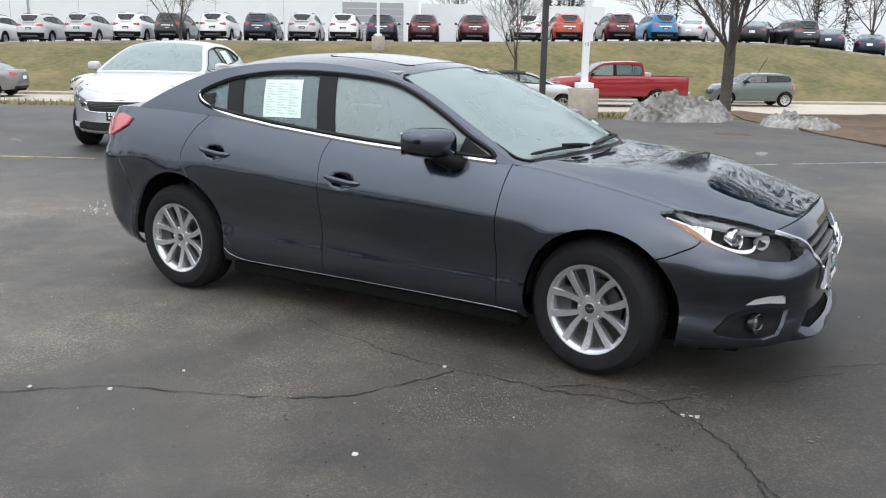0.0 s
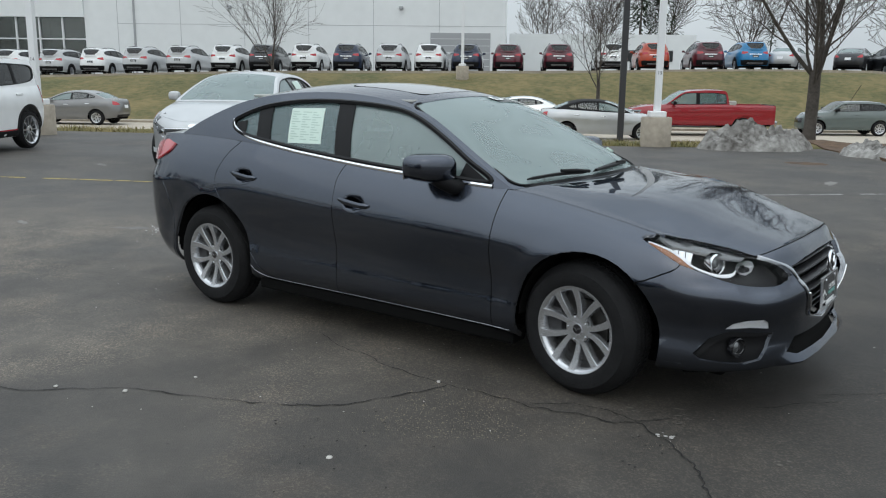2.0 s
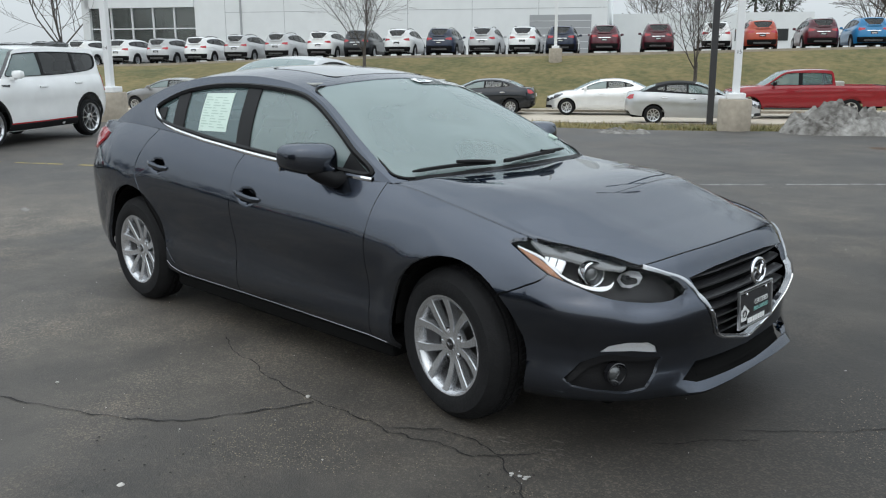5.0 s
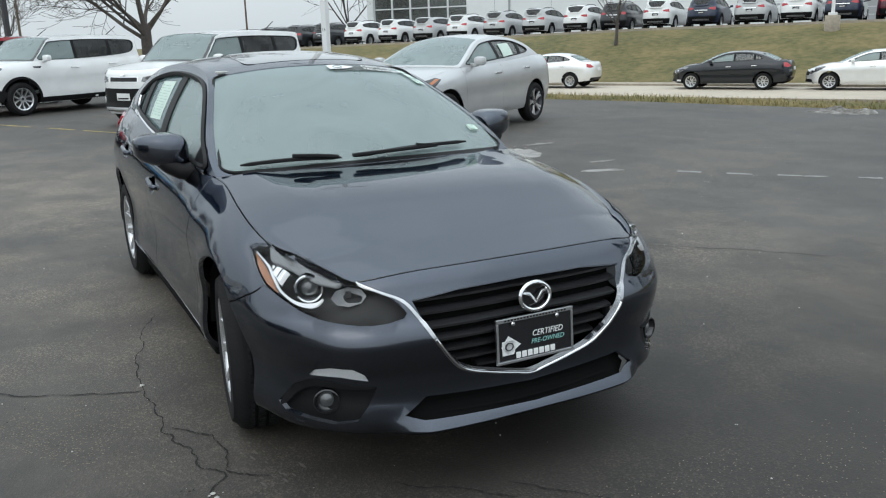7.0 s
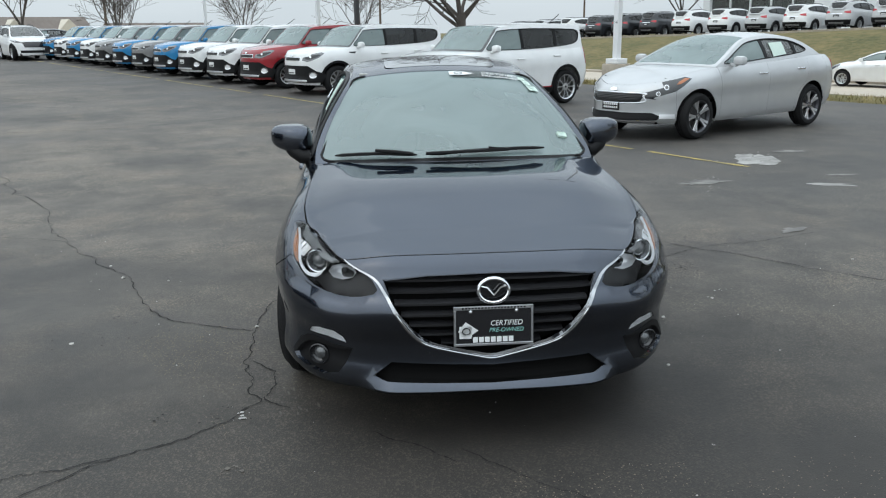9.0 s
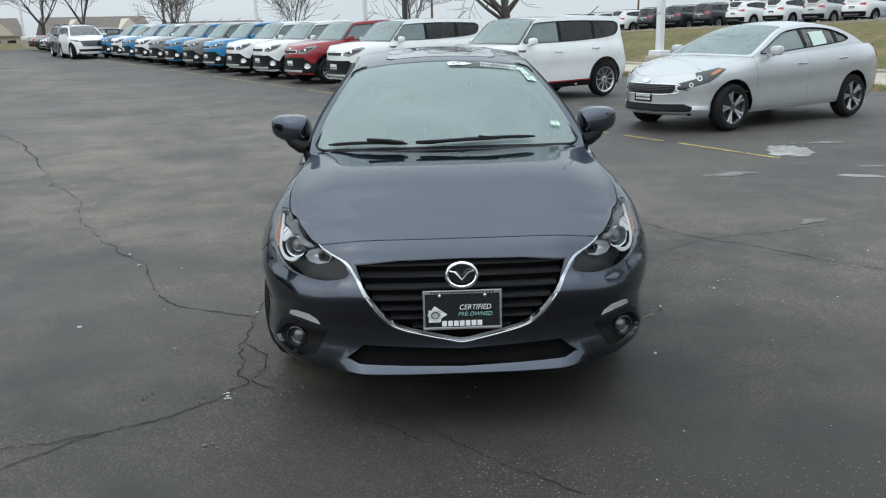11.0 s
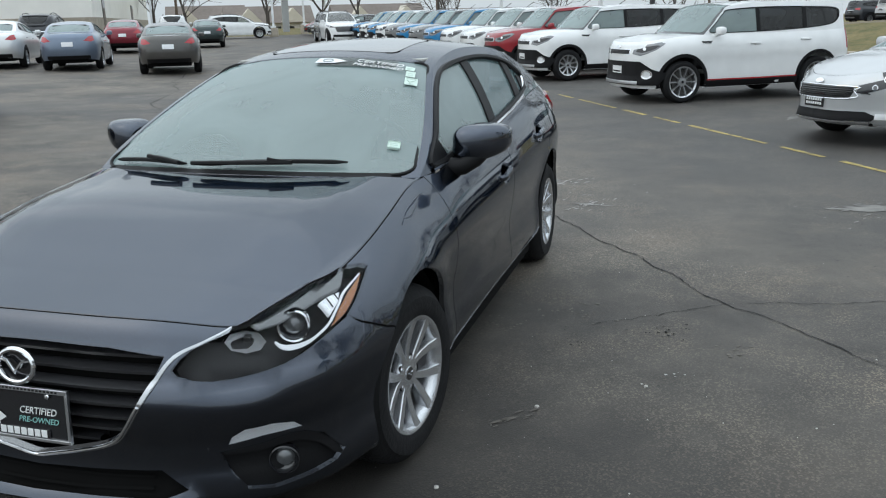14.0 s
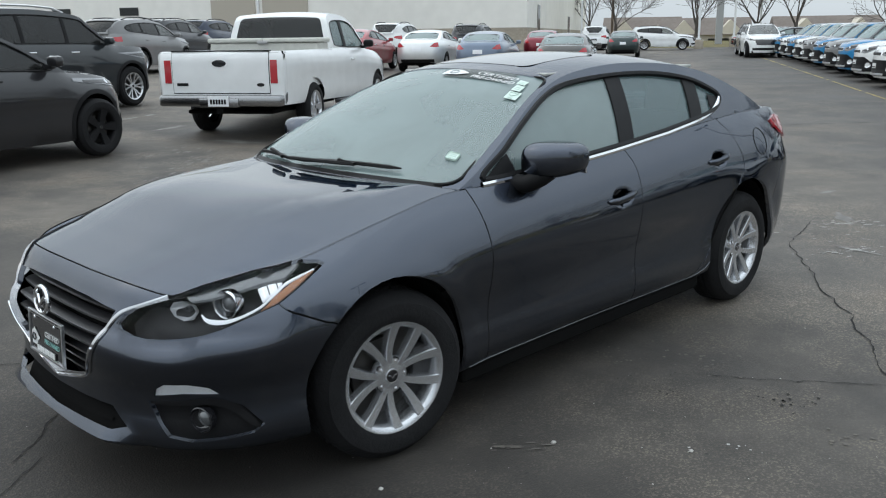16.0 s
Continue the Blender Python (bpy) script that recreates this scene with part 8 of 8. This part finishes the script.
bare_tree(9.2, 19.6, 8.5, 0.17, 5, 1.1, 4, 1.9, "bare tree with a dark trunk beside the snow heap", 0.006, 7)
bare_tree(-12.3, 39.2, 6.5, 0.085, 11, 0.75, 3, 1.1, limbs_n=7)
bare_tree(4.6, 35, 5.6, 0.085, 12, 0.7, 3, 1.3, limbs_n=6)
bare_tree(-18.6, 14.6, 7.5, 0.17, 13, 1.7, 4, 1.75, limbs_n=8)
bare_tree(-47, 62, 12, 0.2, 14, 0.9, 3, 2.0, twig=0.012)
bare_tree(27, 45, 7, 0.1, 15, 0.8, 3, 1.4)
for k, (a, b, h) in enumerate([(-72, 3.1, 7), (-75, 8.2, 9), (-75, 12.5, 9.5), (-75, 20.5, 10), (-78, -4, 8), (-95, 27, 9), (-70, 30, 8), (-60, 36, 8), (-95, -8, 10)]):
    bare_tree(a, b, h, 0.16, 30 + k, 1.0, 3, 1.7, twig=0.014)
for k, (a, b, h) in enumerate([(12, 100, 13), (20, 104, 14), (28, 96, 12), (34, 90, 11), (42, 84, 12), (5, 108, 12), (50, 80, 11)]):
    bare_tree(a, b, h, 0.2, 60 + k, 0.85, 3, 2.5, twig=0.02)
for k, (a, b, h, w) in enumerate([(15.5, 96, 12, 3), (18.5, 98, 14, 3.2), (38, 70, 7, 1.8), (33.5, 66, 6.5, 1.6), (24, 74, 5.5, 1.4)]):
    conifer(a, b, h, w, 80 + k)
conifer(12.9, 15.4, 12, 3.8, 91, 0.3, 900, 0.28, "large dark pine at the edge of the car park")

# ---- houses far behind the lot ----
STUCCO, SHINGLE = material("cream_siding", (0.6, 0.55, 0.46), 0.8, 0, 0.1, 2), material("brown_shingle", (0.19, 0.16, 0.14), 0.9, 0, 0.3, 3)


def house(a, b, w, d, h, z):
    """A gabled two-storey block with windows."""
    m = Matrix.Translation(lot(a, b, z)) @ Matrix.Rotation(radians(ROW), 4, "Z")
    ho = tagged(new("house"), "cream two-storey house with a brown shingle roof", "house", "houses beyond the car park")
    ho.matrix_basis = m
    part("wall", boxed(-d / 2, d / 2, -w / 2, w / 2, 0, h), STUCCO, ho)
    bm = bmesh.new()
    e, r = 0.5, h * 0.62
    p = [(-d / 2 - e, -w / 2 - e, h), (d / 2 + e, -w / 2 - e, h), (d / 2 + e, w / 2 + e, h), (-d / 2 - e, w / 2 + e, h), (0, -w / 2 - e, h + r), (0, w / 2 + e, h + r)]
    v = [bm.verts.new(q) for q in p]
    for f in ((0, 1, 4), (1, 2, 5, 4), (2, 3, 5), (3, 0, 4, 5), (0, 3, 2, 1)):
        bm.faces.new([v[i] for i in f])
    part("roof", bm, SHINGLE, ho)
    g = bmesh.new()
    for k in (-0.25, 0.28):
        q = [(d / 2 + 0.3, k * w - 1.8, h), (d / 2 + 0.3, k * w + 1.8, h), (d / 2 + 0.3, k * w, h + 1.9), (0.5, k * w, h + 1.9)]
        u = [g.verts.new(x) for x in q]
        g.faces.new((u[0], u[1], u[2])), g.faces.new((u[1], u[3], u[2])), g.faces.new((u[0], u[2], u[3]))
    part("gable", g, STUCCO, ho)
    for k in np.linspace(-0.4, 0.4, 6):
        for z0 in (0.9, h - 1.7):
            part("window", boxed(d / 2 - 0.05, d / 2 + 0.04, k * w - 0.5, k * w + 0.5, z0, z0 + 1.2), DARK_GLASS, ho)
    return ho


house(-118, 5.3, 11, 9, 3.6, -2.2), house(-124, -3, 10, 9, 3.8, -2.2), house(-118, 23, 12, 9, 3.6, -2.2), house(-122, 40, 14, 9, 3.6, -3.0)

# red sign on a tall pole beyond the row
sign = tagged(new("pole_sign"), "red rounded sign on a tall grey pole", "sign")
sign.matrix_basis = Matrix.Translation(lot(-91, 5.9, -0.5)) @ Matrix.Rotation(radians(ROW), 4, "Z")
part("post", boxed(-0.35, 0.35, -0.35, 0.35, 0, 7.2, 0.05), STEEL_GREY, sign)
part("panel", boxed(-0.4, 0.4, -1.1, 1.1, 6.6, 9.6, 0.3), plain("red_sign_face", (0.4, 0.02, 0.03), 0.4), sign, "red sign panel", True)
part("mark", boxed(0.39, 0.42, -0.6, 0.6, 7.6, 8.3, 0.1), WHITE, sign)


# utility poles and wires beyond the far end of the lot
WOOD = material("weathered_pole_wood", (0.16, 0.12, 0.09), 0.9, 0, 0.4, 10, 0.4)


def utility_pole(a, b, tall):
    p = tagged(new("utility_pole"), "weathered wooden utility pole with a crossarm", "pole", "utility poles")
    p.matrix_basis = Matrix.Translation(lot(a, b, height(a, b) - 0.2))
    part("shaft", tube(bmesh.new(), [(0, 0, 0), (0, 0, tall)], 0.16, 8, [0.18, 0.11]), WOOD, p, smooth=True)
    part("crossarm", boxed(-0.06, 0.06, -1.2, 1.2, tall - 0.9, tall - 0.76, 0.01, Matrix.Rotation(radians(ROW + 90), 4, "Z")), WOOD, p)
    return p


spots = [(-104, -40), (-104, -6), (-104, 28), (-98, 62), (-92, 96)]
for a, b in spots:
    utility_pole(a, b, 11)
for (a0, b0), (a1, b1) in zip(spots, spots[1:]):
    for k, (dz, off) in enumerate(((10.2, -1.0), (10.2, 1.0), (8.6, 0.0))):
        p0, p1 = lot(a0 + off, b0, height(a0, b0) + dz), lot(a1 + off, b1, height(a1, b1) + dz)
        pts = [p0.lerp(p1, f) - Vector((0, 0, 2.4 * f * (1 - f))) for f in np.linspace(0, 1, 12)]
        tagged(part("overhead_wire", tube(bmesh.new(), pts, 0.022, 4), POLE_DARK), "thin dark overhead wire between utility poles", "wire", "overhead wires")


# ---- marks on the ground ----
def crack(pts, width=0.012, seed=1, rough=0.03):
    """A jagged crack through points, wider and narrower along its way."""
    rng = random.Random(seed)
    p = [np.array(q, float) for q in pts]
    rough *= 0.4
    for _ in range(4):
        out = [p[0]]
        for a, b in zip(p, p[1:]):
            d = b - a
            m = (a + b) / 2 + np.array([-d[1], d[0]]) * rng.uniform(-1, 1) * rough * 4
            out += [m, b]
        p = out
        rough *= 1.4
    vs, fs = [], []
    for i, q in enumerate(p):
        d = p[min(i + 1, len(p) - 1)] - p[max(i - 1, 0)]
        n = np.array([-d[1], d[0]]) / (np.linalg.norm(d) + 1e-9)
        w = width * 0.5 * rng.uniform(0.2, 1.25) * (0.3 if i in (0, len(p) - 1) else 1)
        zz = 0.004 + height(q[0] * U.x + q[1] * U.y, q[0] * V.x + q[1] * V.y)
        vs += [(*(q + n * w / 2), zz), (*(q - n * w / 2), zz)]
        if i:
            fs.append((2 * i - 2, 2 * i - 1, 2 * i + 1, 2 * i))
    ob = link("pavement_crack", vs, fs, CRACK, None, "", None, False)
    return tagged(ob, "dark jagged crack in the asphalt", "crack", "cracks in the asphalt", "structure")


crack([(2.30, -0.13), (2.50, 0.04), (2.63, 0.16), (3.1, 0.7)], 0.01, 3)
crack([(-4.92, -4.78), (-2.46, -3.38), (-1.41, -2.86), (-0.37, -2.11), (0.51, -1.68), (0.79, -1.13)], 0.016, 4, 0.035)
crack([(0.79, -1.13), (1.24, -1.13), (1.65, -1.06), (1.73, -0.99), (2.07, -1.24), (2.24, -1.49), (2.40, -1.88), (2.9, -2.6)], 0.014, 5, 0.045)
crack([(0.79, -1.13), (0.33, -1.10), (-0.34, -0.90)], 0.012, 6), crack([(1.25, -1.09), (1.40, -0.96), (1.57, -0.94), (1.72, -0.98), (1.84, -0.85)], 0.014, 7)
crack([(2.24, -1.49), (2.48, -1.72), (3.0, -2.1)], 0.014, 8), crack([(2.11, -0.49), (2.31, -0.25), (2.41, -0.16)], 0.016, 9)
crack([(-3.81, 0.28), (-2.93, 0.49), (-2.30, 0.90), (-1.23, 1.62), (-0.64, 1.99), (0.07, 2.63), (0.87, 3.36)], 0.019, 10, 0.028)
crack([(-0.18, 1.31), (-0.30, 1.52), (-0.64, 1.97), (-0.76, 2.45), (-1.00, 3.12)], 0.012, 11)
crack([(-18.4, -12.9), (-8.67, -7.1), (-7.5, -6.23), (-4.92, -4.78)], 0.04, 12, 0.02)
crack([(-8.6, -9.0), (-9.04, -6.61), (-9.43, -4.91), (-10.17, -3.53), (-11.71, -1.85)], 0.05, 13, 0.01), crack([(-1.51, -2.86), (-1.75, -3.49), (-2.56, -4.49)], 0.01, 14)


def line(a0, b0, a1, b1, wide, mat, label, seed=3):
    """A worn painted line, broken into ragged pieces."""
    rng = random.Random(seed)
    p, q = np.array((a0, b0), float), np.array((a1, b1), float)
    n = max(2, int(np.linalg.norm(q - p) / 0.25))
    d = (q - p) / np.linalg.norm(q - p)
    s = np.array((-d[1], d[0]))
    vs, fs = [], []
    for k in range(n):
        if rng.random() < 0.1 + 0.25 * (noise.noise((k * 0.13, seed, 0)) > 0.1):
            continue
        f0, f1 = k / n, (k + rng.uniform(0.85, 1.02)) / n
        i = len(vs)
        for f, sd in ((f0, -1), (f1, -1), (f1, 1), (f0, 1)):
            a, b = p + (q - p) * f + s * sd * wide / 2 * rng.uniform(0.55, 1)
            vs.append(lot(a, b, height(a, b) + 0.004))
        fs.append((i, i + 1, i + 2, i + 3))
    return tagged(link("painted_line", vs, fs, mat, None, "", None, False), label, "line", "painted lines", "structure")


line(-47, 5.45, -1.4, 5.45, 0.085, YELLOW, "worn yellow line along the parking row")
line(0.5, 5.5, 7, 6.9, 0.1, LINE_WHITE, "faded pale line on the asphalt", 5)
for k, (a, b) in enumerate(((-2.2, -7.6), (-4.6, -9.4), (-6.8, -8.2))):
    line(a, b, a - 2.6, b + 0.1, 0.09, LINE_WHITE, "faded pale stall line", 20 + k)


def blotch(x, y, r, mat, seed, name="pale_patch", label="pale worn patch on the asphalt", squash=0.6, turn=None):
    rng = random.Random(seed)
    n = 30
    turn = rng.random() * 3 if turn is None else turn
    lift = lambda px, py: 0.004 + height(px * U.x + py * U.y, px * V.x + py * V.y)
    vs = [(x, y, lift(x, y))]
    for k in range(n):
        q = 2 * math.pi * k / n
        rr = r * (0.6 + 0.5 * noise.noise((math.cos(q) * 1.6 + seed, math.sin(q) * 1.6, 0)) + 0.15 * rng.random())
        u, v = rr * math.cos(q), rr * squash * math.sin(q)
        px, py = x + u * math.cos(turn) - v * math.sin(turn), y + u * math.sin(turn) + v * math.cos(turn)
        vs.append((px, py, lift(px, py)))
    fs = [(0, 1 + k, 1 + (k + 1) % n) for k in range(n)]
    return tagged(link(name, vs, fs, mat, None, "", None, False), label, "patch", "worn patches", "structure")


PALE = material("pale_filler", (0.4, 0.39, 0.37), 0.85, 0, 0.4, 10.0, 0.3, 40, color2=(0.2, 0.195, 0.185))
blotch(-4.55, 4.29, 0.8, PALE, 3, squash=0.52, turn=2.77), blotch(-2.96, 4.35, 0.34, PALE, 41, squash=0.3, turn=1.3), blotch(-3.25, 3.11, 0.35, PATCH, 33, squash=0.35), blotch(-5.14, 5.02, 0.4, PATCH, 35, squash=0.25), blotch(-1.11, 3.01, 0.2, PATCH, 37, squash=0.4), blotch(-4.13, 0.43, 0.3, PATCH, 8, squash=0.25), blotch(-3.06, 0.96, 0.3, PATCH, 9, squash=0.12), blotch(-3.35, 3.16, 0.22, PATCH, 12, squash=0.3)
blotch(-5.20, -0.13, 0.16, PATCH, 15, squash=0.3), blotch(-3.48, 4.76, 0.3, PATCH, 17, squash=0.2), blotch(-3.19, -7.73, 0.6, PATCH, 19, squash=0.25), blotch(-3.3, -9.8, 0.6, PATCH, 21, squash=0.2)
blotch(-8.84, 3.04, 0.3, PATCH, 23, squash=0.3), blotch(2.5, 8.5, 0.5, PATCH, 25, squash=0.15), blotch(4.0, 7.2, 0.45, PATCH, 27, squash=0.15), blotch(0.35, 9.27, 0.5, PATCH, 29, squash=0.2)


def flakes(x, y, r, mat, seed, count, size, stretch=1.0, turn=0.0, label="scatter of worn flakes on the asphalt"):
    """Small ragged flakes and pits, thickest at the middle of a patch."""
    rng = random.Random(seed)
    vs, fs = [], []
    for _ in range(count):
        u, v = rng.gauss(0, r * 0.5) * stretch, rng.gauss(0, r * 0.5)
        cx, cy = x + u * math.cos(turn) - v * math.sin(turn), y + u * math.sin(turn) + v * math.cos(turn)
        n, s, i = rng.randint(5, 8), size * rng.uniform(0.3, 1.0) ** 1.5, len(vs)
        for k in range(n):
            q = 2 * math.pi * k / n
            e = s * rng.uniform(0.5, 1.0)
            px, py = cx + e * math.cos(q) * math.sqrt(stretch), cy + e * math.sin(q)
            if stretch > 1.5:
                px, py = cx + e * 2.5 * math.cos(q) * math.cos(turn) - e * 0.6 * math.sin(q) * math.sin(turn), cy + e * 2.5 * math.cos(q) * math.sin(turn) + e * 0.6 * math.sin(q) * math.cos(turn)
            vs.append((px, py, 0.0045 + height(px * U.x + py * U.y, px * V.x + py * V.y)))
        fs.append(tuple(range(i, i + n)))
    return tagged(link("worn_flakes", vs, fs, mat, None, "", None, False), label, "patch", "worn patches", "structure")


WHITE_WEAR = material("white_wear", (0.5, 0.49, 0.47), 0.85, 0, 0.3, 20)
flakes(-3.94, 0.55, 0.12, WHITE_WEAR, 1, 34, 0.02, 3.0, 2.4, "white scratched remains of paint on the asphalt")
flakes(-3.04, 0.91, 0.1, WHITE_WEAR, 2, 40, 0.016, 4.5, 2.55, "white scratched remains of paint on the asphalt")
flakes(-3.47, 0.63, 0.3, WHITE_WEAR, 3, 22, 0.012, 2.0, 2.4), flakes(-4.64, 4.21, 0.45, PATCH, 4, 40, 0.03, 2.0, 2.5), flakes(-3.25, 3.06, 0.35, PATCH, 5, 26, 0.03, 2.2, 2.5)
WORN = material("worn_stone", (0.15, 0.135, 0.115), 0.85, 0, 0.4, 30, color2=(0.09, 0.082, 0.075))
flakes(-0.46, 1.14, 0.2, WORN, 6, 60, 0.016, 1.4, 0.4), flakes(-0.11, 0.87, 0.14, WORN, 7, 30, 0.012), flakes(0.98, 1.13, 0.07, WORN, 8, 14, 0.02, 2.0, 2.4), flakes(0.03, 2.02, 0.12, WORN, 9, 14, 0.016)
flakes(-0.12, 1.71, 0.11, CRACK, 10, 32, 0.011), flakes(0.09, 1.22, 0.14, CRACK, 11, 26, 0.009), flakes(0.58, 1.65, 0.1, WHITE_WEAR, 12, 6, 0.008), flakes(0.39, 1.75, 0.05, WHITE_WEAR, 13, 5, 0.01)
flakes(1.66, -0.84, 0.14, WORN, 14, 36, 0.014, 2.0, 0.2), flakes(0.79, -0.89, 0.2, WORN, 15, 50, 0.012, 1.5), flakes(1.89, -1.05, 0.05, WHITE_WEAR, 16, 8, 0.014), flakes(2.39, -1.02, 0.05, WORN, 17, 8, 0.02)
flakes(1.87, -1.25, 0.2, CRACK, 18, 26, 0.009), flakes(0.86, -1.91, 0.5, CRACK, 19, 50, 0.008), flakes(-2.40, -1.91, 0.5, WORN, 20, 50, 0.016), flakes(-3.50, -2.64, 0.5, WORN, 21, 40, 0.018)
for i, (a, b) in enumerate(((-4.6, -4.6), (-5.6, -5.2), (-3.7, -4.3), (-5.1, -3.9))):
    lp = lot(a, b)
    flakes(lp.x, lp.y, 0.35, PATCH, 30 + i, 26, 0.04, 2.2, 0.4 + 0.1 * i)
lp = lot(5.9, 10.7)
blotch(lp.x, lp.y, 0.55, SOIL, 31, "weedy_patch", "weedy sunken patch round a drain", 0.7)

STONE = material("pale_stone", (0.5, 0.48, 0.45), 0.8, 0, 0.2, 30)


def pebble(x, y, r, seed):
    rng = random.Random(seed)
    bm = bmesh.new()
    bmesh.ops.create_icosphere(bm, subdivisions=2, radius=r)
    for v in bm.verts:
        v.co *= 1 + 0.35 * noise.noise(v.co * (1.5 / r) + Vector((seed, 0, 0)))
        v.co.z *= 0.6
    bmesh.ops.transform(bm, matrix=Matrix.Translation((x, y, r * 0.45)), verts=bm.verts)
    return tagged(part("pebble", bm, STONE, None, "", True), "small pale pebble lying on the asphalt", "stone", "loose pebbles")


for k, (x, y, r) in enumerate(((0.73, -1.13, 0.014), (-0.39, -2.17, 0.016), (-0.71, -2.34, 0.014), (0.90, -2.10, 0.02), (-0.28, -1.84, 0.012), (0.86, 1.21, 0.014), (0.55, 1.63, 0.012), (1.56, 0.99, 0.012), (-0.18, 2.97, 0.012))):
    pebble(x, y, r * 0.75, k)
rng = random.Random(77)
vs, fs = [], []
for k in range(2600):
    a, b = rng.uniform(-8, 7), rng.uniform(-8, 8)
    r = 0.002 + 0.004 * rng.random() ** 3
    i = len(vs)
    q = rng.random() * 3
    vs += [(a + r * math.cos(q + j * 2.1), b + r * math.sin(q + j * 2.1), 0.001) for j in range(3)] + [(a, b, r * 1.1)]
    fs += [(i, i + 1, i + 3), (i + 1, i + 2, i + 3), (i + 2, i, i + 3)]
tagged(link("grit", vs, fs, STONE, None, "", None, False), "loose pale grit scattered over the asphalt", "grit", "", "stuff")


# ---- stones laid bare where the binder has worn off ----
def bare_stones(x0, x1, y0, y1, count, seed, label):
    """Small pale stones in the asphalt, crowded in ragged patches; one mesh."""
    rng = np.random.default_rng(seed)
    vs, fs = [], []
    for x, y in zip(rng.uniform(x0, x1, count * 6), rng.uniform(y0, y1, count * 6)):
        edge = min(x - x0, x1 - x, y - y0, y1 - y)
        thick = noise.noise((x * 1.1, y * 1.1, 4.0)) + 0.5 * noise.noise((x * 3.7, y * 3.7, 9.0)) + min(0.3, edge * 0.6) - 0.3
        if thick < rng.uniform(0, 0.7) - 0.4 or len(fs) >= count * 4:
            continue
        r, q, k = rng.uniform(0.0014, 0.0042), rng.uniform(0, 6.28), len(vs)
        ring = [(x + r * rng.uniform(0.7, 1.25) * math.cos(q + i * 1.571), y + r * rng.uniform(0.7, 1.25) * math.sin(q + i * 1.571), 0.0004) for i in range(4)]
        vs += ring + [(x, y, 0.0006 + r * 0.45)]
        fs += [(k + i, k + (i + 1) % 4, k + 4) for i in range(4)]
    ob = link("bare_stones", vs, fs, CHIP, None, "", None, False)
    return tagged(ob, label, "gravel", "", "stuff")


CHIP = material("asphalt_stone", (0.23, 0.19, 0.135), 0.85, 0, 0.5, 120.0, color2=(0.13, 0.11, 0.085))
bare_stones(0.6, 4.6, -3.9, -1.1, 26000, 3, "fine pale stones laid bare in the worn asphalt")
bare_stones(2.5, 5.0, -1.1, 1.6, 5000, 4, "fine tan stones laid bare in damp asphalt")


# ---- snow left from ploughing ----
def snow_mound(a, b, la, lb, h, seed):
    bm = bmesh.new()
    n = 56
    grid = {}
    for i in range(n + 1):
        for j in range(n + 1):
            u, v = i / n * 2 - 1, j / n * 2 - 1
            r = math.hypot(u, v)
            edge = 0.78 + 0.3 * noise.noise((u * 2.2 + seed, v * 2.2, 1))
            f = max(0.0, 1 - (r / edge) ** 2)
            z = h * (f ** 0.6) * (0.75 + 0.6 * noise.noise((u * 2.6, v * 2.6, seed)) + 0.42 * noise.noise((u * 8, v * 8, seed)) + 0.3 * noise.noise((u * 19, v * 19, seed))) if f > 0 else -0.03
            p = lot(a + u * la, b + v * lb)
            grid[i, j] = bm.verts.new((p.x, p.y, z + height(a, b) - 0.01))
    for i in range(n):
        for j in range(n):
            bm.faces.new((grid[i, j], grid[i + 1, j], grid[i + 1, j + 1], grid[i, j + 1]))
    return tagged(part("snow_mound", bm, SNOW, None, "", True), "dirty grey ploughed snow heap at the lot's edge", "snow")


snow_mound(6.0, 13.9, 1.75, 0.9, 0.58, 2), snow_mound(8.1, 12.5, 0.9, 1.2, 0.3, 7), snow_mound(1.5, 13.2, 0.8, 0.35, 0.12, 9)


# ---- straw and grass along the verge ----
STRAW = material("dry_straw", (0.34, 0.27, 0.13), 0.95, 0, 0.4, 3.0, color2=(0.13, 0.13, 0.045))
rng = random.Random(5)
vs, fs = [], []
for k in range(9000):
    a = rng.uniform(-26, 7.4)
    b = 14.12 + abs(rng.gauss(0, 0.5)) if k % 3 else rng.uniform(14.2, 23.6)
    p = lot(a, b, height(a, b) - 0.03)
    q, lean, tall = rng.random() * 6.28, rng.uniform(0.2, 1.0), rng.uniform(0.05, 0.13)
    w = Vector((math.cos(q), math.sin(q), 0)) * 0.012
    tip = p + Vector((math.cos(q + 1.6) * lean * tall, math.sin(q + 1.6) * lean * tall, tall))
    i = len(vs)
    vs += [p - w, p + w, tip]
    fs.append((i, i + 1, i + 2))
tagged(link("verge_grass", vs, fs, STRAW, None, "", None, False), "dry straw-coloured grass along the verge", "grass", "", "stuff")
